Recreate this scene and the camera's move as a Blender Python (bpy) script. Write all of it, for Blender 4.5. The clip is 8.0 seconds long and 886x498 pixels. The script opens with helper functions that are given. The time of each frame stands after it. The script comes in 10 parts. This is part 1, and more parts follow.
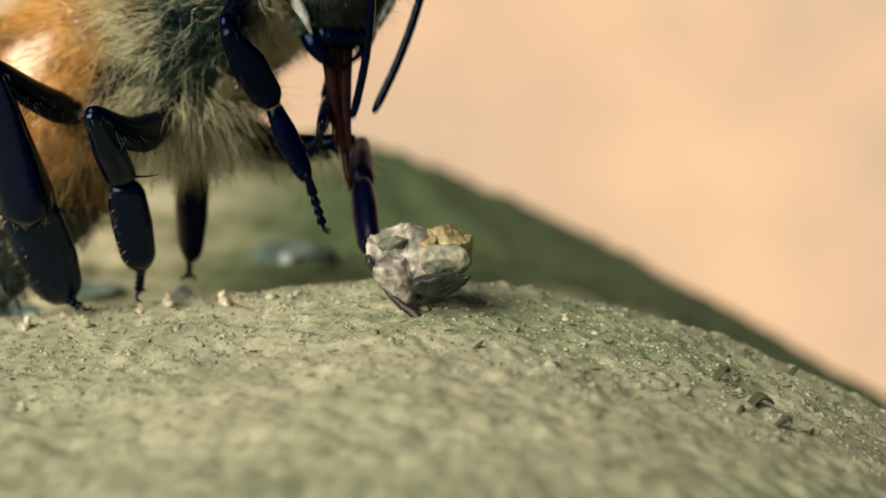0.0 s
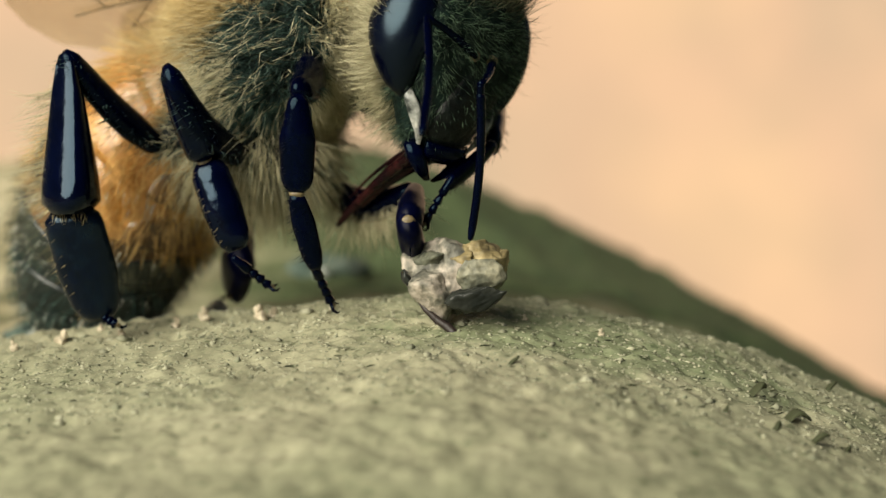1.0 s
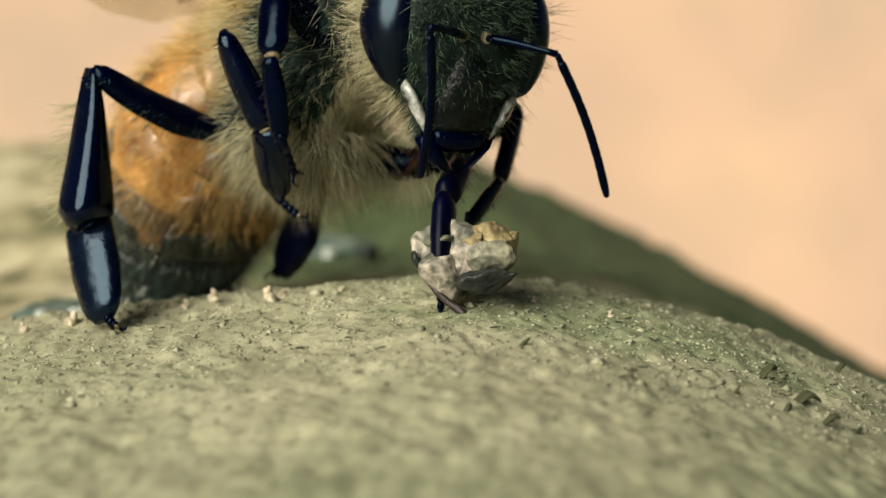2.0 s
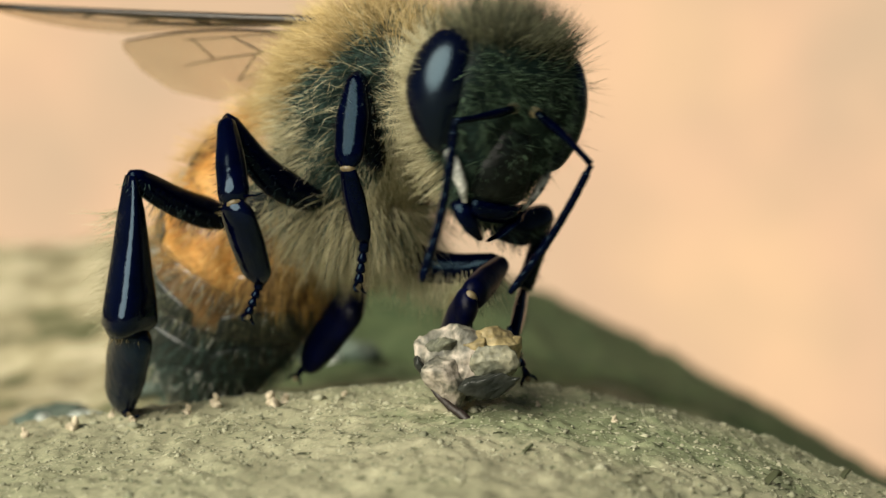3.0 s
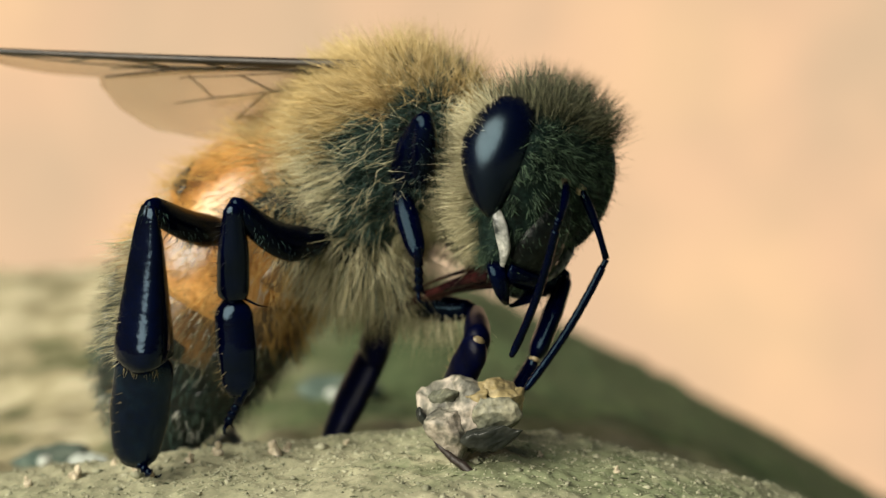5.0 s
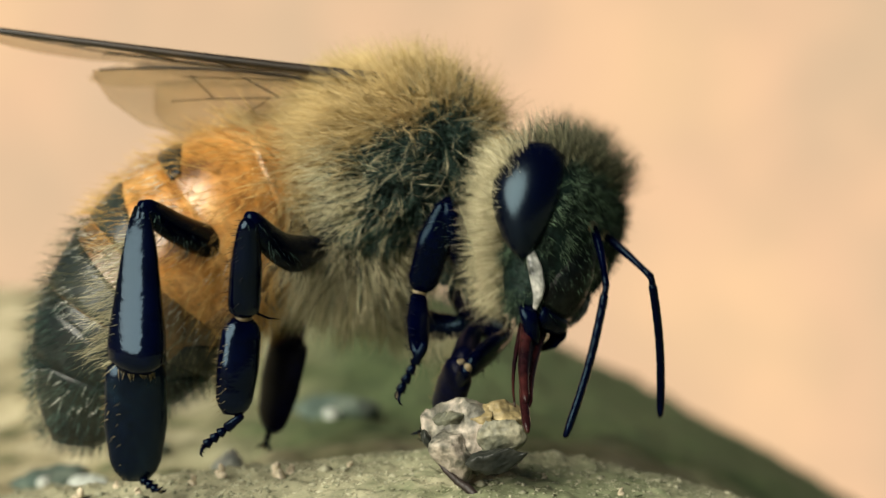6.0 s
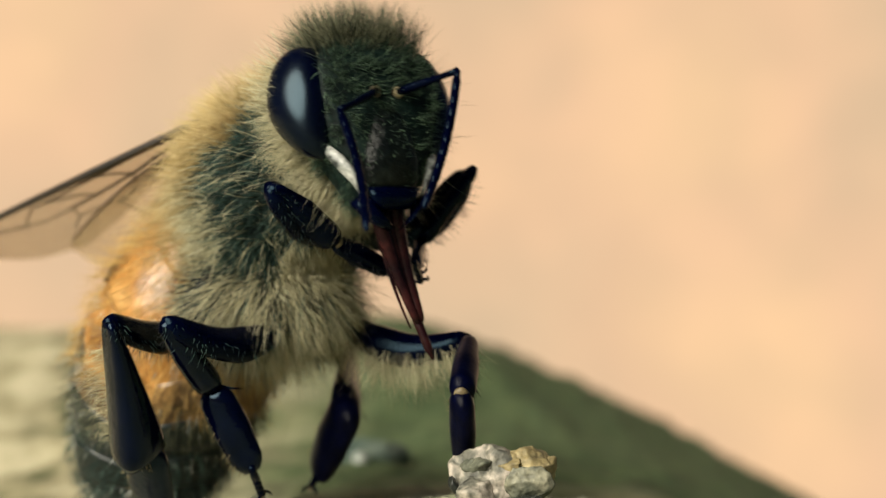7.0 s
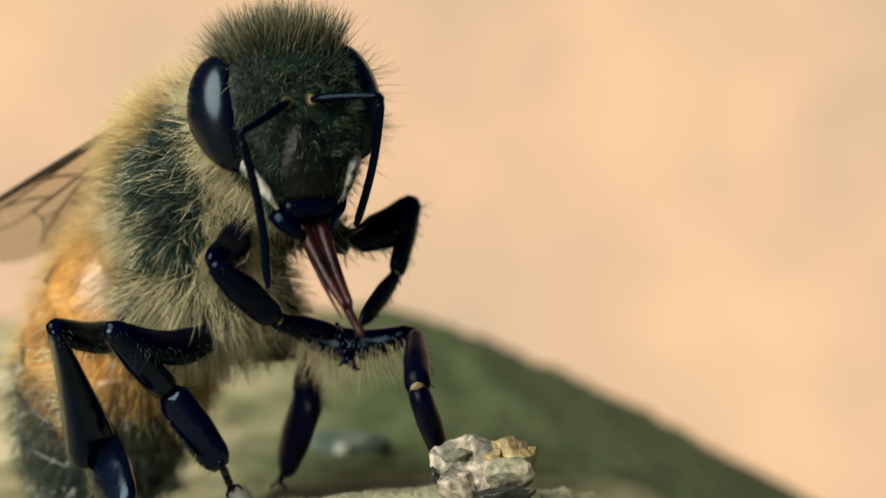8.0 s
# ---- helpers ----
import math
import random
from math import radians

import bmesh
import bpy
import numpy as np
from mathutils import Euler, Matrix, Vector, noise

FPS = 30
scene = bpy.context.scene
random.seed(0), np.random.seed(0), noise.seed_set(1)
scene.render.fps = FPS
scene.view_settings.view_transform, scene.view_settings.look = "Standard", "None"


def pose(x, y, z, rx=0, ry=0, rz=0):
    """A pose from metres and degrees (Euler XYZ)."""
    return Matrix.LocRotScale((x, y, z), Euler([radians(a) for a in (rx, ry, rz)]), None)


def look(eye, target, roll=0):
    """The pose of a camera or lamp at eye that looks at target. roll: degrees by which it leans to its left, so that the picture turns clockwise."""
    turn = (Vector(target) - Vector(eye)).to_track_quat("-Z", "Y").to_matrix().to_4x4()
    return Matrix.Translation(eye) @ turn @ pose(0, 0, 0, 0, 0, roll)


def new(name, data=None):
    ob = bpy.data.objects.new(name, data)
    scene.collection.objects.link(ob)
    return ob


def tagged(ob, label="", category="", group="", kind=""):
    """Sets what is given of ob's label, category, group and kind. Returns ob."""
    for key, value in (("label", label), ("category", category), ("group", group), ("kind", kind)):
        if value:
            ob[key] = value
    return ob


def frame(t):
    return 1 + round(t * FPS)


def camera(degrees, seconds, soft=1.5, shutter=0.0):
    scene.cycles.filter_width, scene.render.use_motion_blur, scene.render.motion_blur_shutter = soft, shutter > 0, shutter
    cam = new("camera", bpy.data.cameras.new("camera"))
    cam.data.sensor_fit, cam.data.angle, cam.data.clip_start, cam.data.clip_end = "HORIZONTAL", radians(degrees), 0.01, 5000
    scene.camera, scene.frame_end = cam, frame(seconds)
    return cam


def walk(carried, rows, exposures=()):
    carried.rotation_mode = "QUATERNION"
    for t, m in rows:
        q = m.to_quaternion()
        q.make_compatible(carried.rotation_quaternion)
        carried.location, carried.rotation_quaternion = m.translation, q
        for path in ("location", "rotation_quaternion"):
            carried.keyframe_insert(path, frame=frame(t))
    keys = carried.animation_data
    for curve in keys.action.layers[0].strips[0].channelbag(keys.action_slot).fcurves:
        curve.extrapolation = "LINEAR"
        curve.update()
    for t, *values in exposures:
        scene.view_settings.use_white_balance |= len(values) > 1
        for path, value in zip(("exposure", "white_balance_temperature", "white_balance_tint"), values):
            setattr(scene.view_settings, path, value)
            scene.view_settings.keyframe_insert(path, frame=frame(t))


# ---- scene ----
MM = 0.001  # all sizes below are in millimetres


def mm(x, y, z, rx=0, ry=0, rz=0):
    """A pose from millimetres and degrees."""
    return pose(x * MM, y * MM, z * MM, rx, ry, rz)


# ---- camera ----
cam = camera(30.0, 8.0, soft=1.3, shutter=0.35)
cam.data.dof.use_dof = True
cam.data.dof.focus_distance = 31.8 * MM
cam.data.dof.aperture_fstop = 92.0
walk(cam, [
        (0, mm(0.400, -32.330, 3.840, 83.540, 0, -0.080)), (0.5, mm(0.350, -32.330, 3.865, 84.581, 0, 0.766)),
        (1, mm(0.300, -32.330, 3.890, 83.967, 0, 0.981)), (1.2, mm(0.260, -32.330, 3.897, 84.376, 0, 1.514)),
        (2.3, mm(0.040, -32.330, 3.933, 83.022, 0, 0.882)), (2.5, mm(0.000, -32.330, 3.940, 83.998, 0, 1.294)),
        (3, mm(0.100, -32.330, 3.990, 86.784, 0, 1.077)), (3.5, mm(0.200, -32.330, 4.040, 86.637, 0, 1.827)),
        (4, mm(0.325, -32.330, 4.465, 86.284, 0, 2.261)), (4.5, mm(0.450, -32.330, 4.890, 86.647, 0, 2.424)),
        (4.7, mm(0.319, -32.330, 4.913, 86.848, 0, 1.648)), (5.8, mm(-0.400, -32.330, 5.040, 87.013, 0, 0.616)),
        (6, mm(-0.371, -32.330, 5.097, 87.389, 0, 0.484)), (6.2, mm(-0.343, -32.330, 5.154, 87.299, 0, 0.338)),
        (6.5, mm(-0.300, -32.330, 5.240, 87.466, 0, 0.761)), (6.8, mm(-0.280, -32.330, 5.240, 88.286, 0, 1.273)),
        (7, mm(-0.267, -32.330, 5.240, 88.732, 0, 1.629)), (7.2, mm(-0.253, -32.330, 5.240, 88.746, 0, 1.456)),
        (7.5, mm(-0.233, -32.330, 5.240, 88.500, 0, 0.605)), (7.7, mm(-0.220, -32.330, 5.240, 88.480, 0, 0.888)),
        (8, mm(-0.200, -32.330, 5.240, 88.410, 0, 1.087))])

# ---- light ----
world = bpy.data.worlds.new("sky")
scene.world = world
world.use_nodes = True
wn = world.node_tree
sky = wn.nodes.new("ShaderNodeTexSky")
sky.sky_type = "NISHITA"
sky.sun_disc = False
sky.sun_elevation = radians(31)
sky.sun_rotation = radians(-136)
wn.links.new(sky.outputs[0], wn.nodes["Background"].inputs["Color"])
wn.nodes["Background"].inputs["Strength"].default_value = 0.014

sun = new("sun", bpy.data.lights.new("sun", "SUN"))
sun.data.energy = 5.2
sun.data.angle = radians(52)
sun.data.color = (1.0, 0.94, 0.78)
sun.matrix_world = look((-0.59, -0.62, 0.52), (0, 0, 0))
scene.view_settings.exposure = 0.3


# ---- materials ----
def material(name, build, roughness=0.5, specular=0.5):
    m = bpy.data.materials.new(name)
    m.use_nodes = True
    b = m.node_tree.nodes["Principled BSDF"]
    b.inputs["Roughness"].default_value = roughness
    b.inputs["Specular IOR Level"].default_value = specular
    build(m.node_tree, b)
    return m


def noise_node(nt, scale, detail=4.0, rough=0.55, coords="Object"):
    tc = nt.nodes.new("ShaderNodeTexCoord")
    n = nt.nodes.new("ShaderNodeTexNoise")
    n.inputs["Scale"].default_value = scale
    n.inputs["Detail"].default_value = detail
    n.inputs["Roughness"].default_value = rough
    nt.links.new(tc.outputs[coords], n.inputs["Vector"])
    return n


def ramp_node(nt, source, stops):
    r = nt.nodes.new("ShaderNodeValToRGB")
    while len(r.color_ramp.elements) < len(stops):
        r.color_ramp.elements.new(0.5)
    for e, (p, c) in zip(r.color_ramp.elements, stops):
        e.position, e.color = p, (*c, 1)
    nt.links.new(source, r.inputs["Fac"])
    return r


def mix_node(nt, fac, a, b, mode="MIX"):
    m = nt.nodes.new("ShaderNodeMix")
    m.data_type = "RGBA"
    m.blend_type = mode
    for key, v in ((0, fac), (6, a), (7, b)):
        if hasattr(v, "is_output"):
            nt.links.new(v, m.inputs[key])
        elif key == 0:
            m.inputs[0].default_value = v
        else:
            m.inputs[key].default_value = (*v, 1)
    return m.outputs[2]


def bump_node(nt, b, source, strength, distance):
    n = nt.nodes.new("ShaderNodeBump")
    n.inputs["Strength"].default_value = strength
    n.inputs["Distance"].default_value = distance * MM
    nt.links.new(source, n.inputs["Height"])
    nt.links.new(n.outputs[0], b.inputs["Normal"])


def mottled(name, colours, scale, roughness, bump=0.0, fine=None, specular=0.5, coat=0.0):
    """Two scales of noise over a ramp of colours, with fine relief. scale: per millimetre."""
    def build(nt, b):
        n1 = noise_node(nt, scale / MM)
        n2 = noise_node(nt, (fine or scale * 6) / MM, 3)
        k = len(colours) - 1
        r = ramp_node(nt, n1.outputs["Fac"], [(0.3 + 0.4 * i / k, c) for i, c in enumerate(colours)])
        grey = ramp_node(nt, n2.outputs["Fac"], [(0.25, (0.6, 0.6, 0.6)), (0.75, (1.25, 1.25, 1.25))])
        nt.links.new(mix_node(nt, 1.0, r.outputs[0], grey.outputs[0], "MULTIPLY"), b.inputs["Base Color"])
        b.inputs["Coat Weight"].default_value = coat
        b.inputs["Coat Roughness"].default_value = 0.26
        if bump:
            bump_node(nt, b, n2.outputs["Fac"], bump, 0.05)
    return material(name, build, roughness, specular)


def hair_material(name, a, c, roughness=0.55, middle=0.5):
    """Hairs from a dark to a light tone; middle: how far the mean hair lies towards the light one."""
    def build(nt, b):
        g = nt.nodes.new("ShaderNodeNewGeometry")
        r = ramp_node(nt, g.outputs["Random Per Island"], [(0.0, a), (0.5, tuple(p + (q - p) * middle for p, q in zip(a, c))), (1.0, c)])
        n = noise_node(nt, 0.9 / MM)
        tone = ramp_node(nt, n.outputs["Fac"], [(0.3, (0.75, 0.75, 0.75)), (0.7, (1.15, 1.15, 1.15))])
        nt.links.new(mix_node(nt, 1.0, r.outputs[0], tone.outputs[0], "MULTIPLY"), b.inputs["Base Color"])
    return material(name, build, roughness, 0.12)


CHITIN = mottled("black chitin", [(0.0001, 0.0003, 0.0040), (0.0002, 0.0006, 0.0075), (0.0005, 0.0014, 0.011)], 1.2, 0.13, 0.10, 9, 0.13)
CHITIN.node_tree.nodes["Principled BSDF"].inputs["Specular Tint"].default_value = (0.40, 0.72, 0.95, 1)
CHITIN_GLOSS = mottled("polished blue-black chitin", [(0.0001, 0.0003, 0.0040), (0.0002, 0.0006, 0.0075), (0.0005, 0.0014, 0.011)], 1.2, 0.11, 0.25, 3.5, 0.30)
CHITIN_GLOSS.node_tree.nodes["Principled BSDF"].inputs["Specular Tint"].default_value = (0.50, 0.76, 1.0, 1)
CHITIN_MATT = mottled("downy black chitin", [(0.0001, 0.0004, 0.005), (0.0003, 0.0010, 0.011), (0.001, 0.002, 0.018)], 1.5, 0.35, 0.15, 9, 0.08)
BRUSH = mottled("bristly blue-black chitin", [(0.0002, 0.0006, 0.005), (0.0008, 0.0022, 0.010), (0.003, 0.008, 0.016)], 1.6, 0.20, 0.35, 6, 0.36)
BRUSH.node_tree.nodes["Principled BSDF"].inputs["Specular Tint"].default_value = (0.50, 0.76, 1.0, 1)
CLYPEUS = mottled("dark pitted plate", [(0.0008, 0.0016, 0.002), (0.003, 0.005, 0.005), (0.010, 0.014, 0.012)], 2.5, 0.28, 0.7, 8, 0.16)
# the pale tones of the cheek are its glare, painted into the base colour
CHEEK_GLARE = mottled("shiny cheek with painted glare", [(0.03, 0.035, 0.035), (0.30, 0.31, 0.29), (0.66, 0.65, 0.61)], 3.5, 0.25, 0.4, 9, 0.6)
JOINT = mottled("brown joint skin", [(0.06, 0.045, 0.02), (0.17, 0.13, 0.065), (0.32, 0.26, 0.14)], 3.0, 0.45, 0.2)
CHITIN_DULL = mottled("dull dark chitin", [(0.002, 0.004, 0.005), (0.006, 0.010, 0.010), (0.015, 0.021, 0.018)], 2.5, 0.5, 0.5, 11, 0.15)
FACE = mottled("dark downy face", [(0.0015, 0.005, 0.005), (0.005, 0.014, 0.012), (0.018, 0.034, 0.027)], 3.0, 0.5, 0.6, 12, 0.15)
EYE = mottled("eye", [(0.0001, 0.0003, 0.004), (0.0003, 0.0009, 0.008)], 1.0, 0.22, 0.05, 22, 0.36)
EYE.node_tree.nodes["Principled BSDF"].inputs["Specular Tint"].default_value = (0.55, 0.82, 1.0, 1)
AMBER = mottled("amber chitin", [(0.15, 0.062, 0.014), (0.50, 0.225, 0.046), (0.74, 0.43, 0.155)], 1.1, 0.3, 0.12, 8, 0.5, 0.9)
AMBER_DARK = mottled("brown chitin", [(0.03, 0.017, 0.008), (0.15, 0.078, 0.027), (0.32, 0.17, 0.06)], 0.9, 0.33, 0.12, 8, 0.5, 0.8)
BAND = mottled("dark band chitin", [(0.007, 0.011, 0.012), (0.015, 0.022, 0.020), (0.03, 0.04, 0.03)], 1.0, 0.32, 0.15, 8)
VEIN = mottled("dark brown vein", [(0.010, 0.008, 0.006), (0.035, 0.022, 0.012)], 2.0, 0.4)
PALE = mottled("pale membrane", [(0.42, 0.33, 0.20), (0.60, 0.52, 0.36), (0.72, 0.66, 0.5)], 2.0, 0.5, 0.2)
TONGUE = mottled("dark brown tongue", [(0.004, 0.002, 0.004), (0.018, 0.005, 0.006), (0.060, 0.015, 0.013)], 1.1, 0.25, 0.2, 9, 0.16)
GOLD_FUR = hair_material("golden fur", (0.33, 0.235, 0.085), (0.64, 0.50, 0.265))
PALE_FUR = hair_material("pale fur", (0.36, 0.325, 0.19), (0.72, 0.665, 0.45))
AMBER_FUR = hair_material("amber fur", (0.46, 0.262, 0.075), (0.74, 0.50, 0.19))
ASH_FUR = hair_material("ash fur", (0.36, 0.38, 0.34), (0.72, 0.73, 0.65))
DARK_FUR = hair_material("dark fur", (0.0012, 0.008, 0.010), (0.115, 0.19, 0.155), 0.5, 0.2)
FACE_FUR = hair_material("face down", (0.001, 0.006, 0.007), (0.14, 0.215, 0.135), 0.5, 0.22)
CREST_FUR = hair_material("crest hair", (0.002, 0.010, 0.010), (0.27, 0.26, 0.155), 0.5, 0.3)
JOINT_FUR = hair_material("brown brush hair", (0.05, 0.04, 0.02), (0.45, 0.36, 0.18))
BRISTLE = hair_material("black bristle", (0.006, 0.007, 0.010), (0.02, 0.02, 0.02), 0.35)
CLOD = mottled("pale soil clod", [(0.018, 0.018, 0.017), (0.16, 0.155, 0.12), (0.46, 0.40, 0.33), (0.035, 0.042, 0.032)], 1.7, 0.6, 0.8, 7)
CLOD_GREY = mottled("grey soil", [(0.025, 0.032, 0.024), (0.13, 0.135, 0.095), (0.30, 0.285, 0.20)], 1.8, 0.6, 0.6, 7)
CLOD_TAN = mottled("tan soil", [(0.05, 0.045, 0.025), (0.28, 0.22, 0.10), (0.50, 0.41, 0.23)], 2.0, 0.6, 0.6, 7)
CRUMB = mottled("pale buff crumb", [(0.34, 0.29, 0.20), (0.58, 0.50, 0.36), (0.72, 0.64, 0.50)], 3.0, 0.8, 0.6, 9)
CLOD_DARK = mottled("dark wet soil", [(0.012, 0.015, 0.014), (0.03, 0.033, 0.028), (0.05, 0.05, 0.04)], 1.6, 0.30, 0.3, 7, 0.2)
TWIG = mottled("dark twig", [(0.012, 0.008, 0.008), (0.03, 0.02, 0.016)], 2.0, 0.5, 0.4)
PEBBLE = mottled("teal grey stone", [(0.05, 0.08, 0.07), (0.09, 0.125, 0.105), (0.17, 0.20, 0.16)], 1.3, 0.9, 0.4, None, 0.15)
PEBBLE_PALE = mottled("pale grey stone", [(0.30, 0.34, 0.31), (0.52, 0.55, 0.50)], 0.8, 0.5, 0.4)
GRAIN = hair_material("soil grain", (0.20, 0.21, 0.14), (0.44, 0.43, 0.31), 0.9)
FIBRE = hair_material("dark plant fibre", (0.015, 0.022, 0.012), (0.08, 0.085, 0.045), 0.7)


def ground_nodes(nt, b):
    n0 = noise_node(nt, 0.09 / MM, 3)
    n1 = noise_node(nt, 0.9 / MM, 5, 0.65)
    n2 = noise_node(nt, 7.0 / MM, 4, 0.6)
    base = ramp_node(nt, n1.outputs["Fac"], [(0.24, (0.20, 0.195, 0.14)), (0.5, (0.298, 0.294, 0.215)), (0.76, (0.425, 0.408, 0.31))])
    broad = ramp_node(nt, n0.outputs["Fac"], [(0.35, (0.78, 0.84, 0.72)), (0.65, (1.12, 1.08, 1.02))])
    grey = ramp_node(nt, n2.outputs["Fac"], [(0.3, (0.80, 0.83, 0.78)), (0.7, (1.12, 1.11, 1.08))])
    c = mix_node(nt, 1.0, base.outputs[0], broad.outputs[0], "MULTIPLY")
    c = mix_node(nt, 1.0, c, grey.outputs[0], "MULTIPLY")
    # darker, greenish patch beside the clod, with a ragged edge
    tcd = nt.nodes.new("ShaderNodeTexCoord")
    spot = nt.nodes.new("ShaderNodeMapping")
    spot.inputs["Location"].default_value = (-0.26, 0.06, 0)
    spot.inputs["Scale"].default_value = (0.09 / MM, 0.22 / MM, 0.0)
    nt.links.new(tcd.outputs["Object"], spot.inputs["Vector"])
    reach = nt.nodes.new("ShaderNodeVectorMath")
    reach.operation = "LENGTH"
    nt.links.new(spot.outputs[0], reach.inputs[0])
    ragged = nt.nodes.new("ShaderNodeMath")
    ragged.operation = "ADD"
    nt.links.new(reach.outputs["Value"], ragged.inputs[0])
    nt.links.new(n1.outputs["Fac"], ragged.inputs[1])
    dark_patch = ramp_node(nt, ragged.outputs[0], [(0.75, (0.70, 0.80, 0.70)), (1.0, (1.0, 1.0, 1.0))])
    c = mix_node(nt, 1.0, c, dark_patch.outputs[0], "MULTIPLY")
    # dark specks of humus
    n3 = noise_node(nt, 4.2 / MM, 2, 0.5)
    speck = ramp_node(nt, n3.outputs["Fac"], [(0.30, (0.42, 0.46, 0.40)), (0.38, (1.0, 1.0, 1.0))])
    c = mix_node(nt, 1.0, c, speck.outputs[0], "MULTIPLY")
    # pale dry lichen to one side behind the mound
    n4 = noise_node(nt, 0.38 / MM, 4, 0.6)
    dry = ramp_node(nt, n4.outputs["Fac"], [(0.36, (0.10, 0.105, 0.05)), (0.48, (0.34, 0.30, 0.18)), (0.66, (0.60, 0.54, 0.37))])
    tc0 = nt.nodes.new("ShaderNodeTexCoord")
    cut0 = nt.nodes.new("ShaderNodeSeparateXYZ")
    nt.links.new(tc0.outputs["Object"], cut0.inputs[0])
    back0 = nt.nodes.new("ShaderNodeMapRange")
    back0.inputs["From Min"].default_value, back0.inputs["From Max"].default_value = 5.0 * MM, 9.0 * MM
    nt.links.new(cut0.outputs["Y"], back0.inputs["Value"])
    c = mix_node(nt, back0.outputs[0], c, dry.outputs[0])
    # moss grows on the far slope, from the hollow on
    tc = nt.nodes.new("ShaderNodeTexCoord")
    cut = nt.nodes.new("ShaderNodeSeparateXYZ")
    nt.links.new(tc.outputs["Object"], cut.inputs[0])
    deep = nt.nodes.new("ShaderNodeMapRange")
    deep.inputs["From Min"].default_value, deep.inputs["From Max"].default_value = 6.0 * MM, 12.0 * MM
    nt.links.new(cut.outputs["Y"], deep.inputs["Value"])
    aside = nt.nodes.new("ShaderNodeMapRange")
    aside.inputs["From Min"].default_value, aside.inputs["From Max"].default_value = -12.0 * MM, -4.0 * MM
    nt.links.new(cut.outputs["X"], aside.inputs["Value"])
    both = nt.nodes.new("ShaderNodeMath")
    both.operation = "MULTIPLY"
    nt.links.new(deep.outputs[0], both.inputs[0])
    nt.links.new(aside.outputs[0], both.inputs[1])
    moss = ramp_node(nt, n1.outputs["Fac"], [(0.3, (0.034, 0.060, 0.026)), (0.7, (0.10, 0.135, 0.058))])
    nt.links.new(mix_node(nt, both.outputs[0], c, moss.outputs[0]), b.inputs["Base Color"])
    bump_node(nt, b, n2.outputs["Fac"], 0.28, 0.10)


GROUND = material("olive grey soil", ground_nodes, 0.9, 0.25)


def wing_nodes(nt, b):
    n = noise_node(nt, 1.2 / MM)
    r = ramp_node(nt, n.outputs["Fac"], [(0.3, (0.40, 0.30, 0.17)), (0.7, (0.62, 0.50, 0.32))])
    nt.links.new(r.outputs[0], b.inputs["Base Color"])
    clear = nt.nodes.new("ShaderNodeBsdfTransparent")
    clear.inputs["Color"].default_value = (0.93, 0.9, 0.84, 1)
    m = nt.nodes.new("ShaderNodeMixShader")
    m.inputs[0].default_value = 0.22
    nt.links.new(clear.outputs[0], m.inputs[1])
    nt.links.new(b.outputs[0], m.inputs[2])
    nt.links.new(m.outputs[0], nt.nodes["Material Output"].inputs["Surface"])
    bump_node(nt, b, n.outputs["Fac"], 0.4, 0.1)


WING = material("clear brownish wing membrane", wing_nodes, 0.25)


def backdrop_nodes(nt, b):
    n0 = noise_node(nt, 0.035 / MM, 1.5, 0.4)
    n1 = noise_node(nt, 0.10 / MM, 1.0, 0.4)
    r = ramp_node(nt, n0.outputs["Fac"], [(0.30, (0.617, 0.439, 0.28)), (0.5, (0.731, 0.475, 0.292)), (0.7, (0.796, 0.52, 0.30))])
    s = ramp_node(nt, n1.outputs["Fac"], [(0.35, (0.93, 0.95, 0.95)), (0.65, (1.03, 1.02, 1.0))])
    # the sheet emits its colour itself, in place of light falling on a wall
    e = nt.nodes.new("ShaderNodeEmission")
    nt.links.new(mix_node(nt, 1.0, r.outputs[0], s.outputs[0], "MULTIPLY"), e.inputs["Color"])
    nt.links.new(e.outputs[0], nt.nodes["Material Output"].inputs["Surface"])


BACKDROP = material("self-glowing warm distance", backdrop_nodes)


# ---- mesh tools ----
class Geo:
    """Vertices in millimetres and faces, gathered piece by piece."""

    def __init__(self):
        self.v, self.f, self.n = [], [], 0

    def add(self, verts, faces):
        verts = np.asarray(verts, float).reshape(-1, 3)
        self.v.append(verts)
        self.f += [tuple(int(i) + self.n for i in f) for f in faces]
        self.n += len(verts)
        return self

    def verts(self):
        return np.concatenate(self.v)

    def mesh(self, name, smooth=True):
        me = bpy.data.meshes.new(name)
        me.from_pydata((self.verts() * MM).tolist(), [], self.f)
        if smooth:
            me.polygons.foreach_set("use_smooth", [True] * len(me.polygons))
        me.update()
        return me


def unit(v):
    v = np.asarray(v, float)
    return v / np.maximum(np.linalg.norm(v, axis=-1, keepdims=True), 1e-9)


def part(name, geo, mat, parent=None, label="", smooth=True):
    """One mesh object of its own, under its parent."""
    me = geo.mesh(name, smooth)
    me.materials.append(mat)
    ob = new(name, me)
    ob.parent = parent
    if label:
        tagged(ob, label)
    return ob


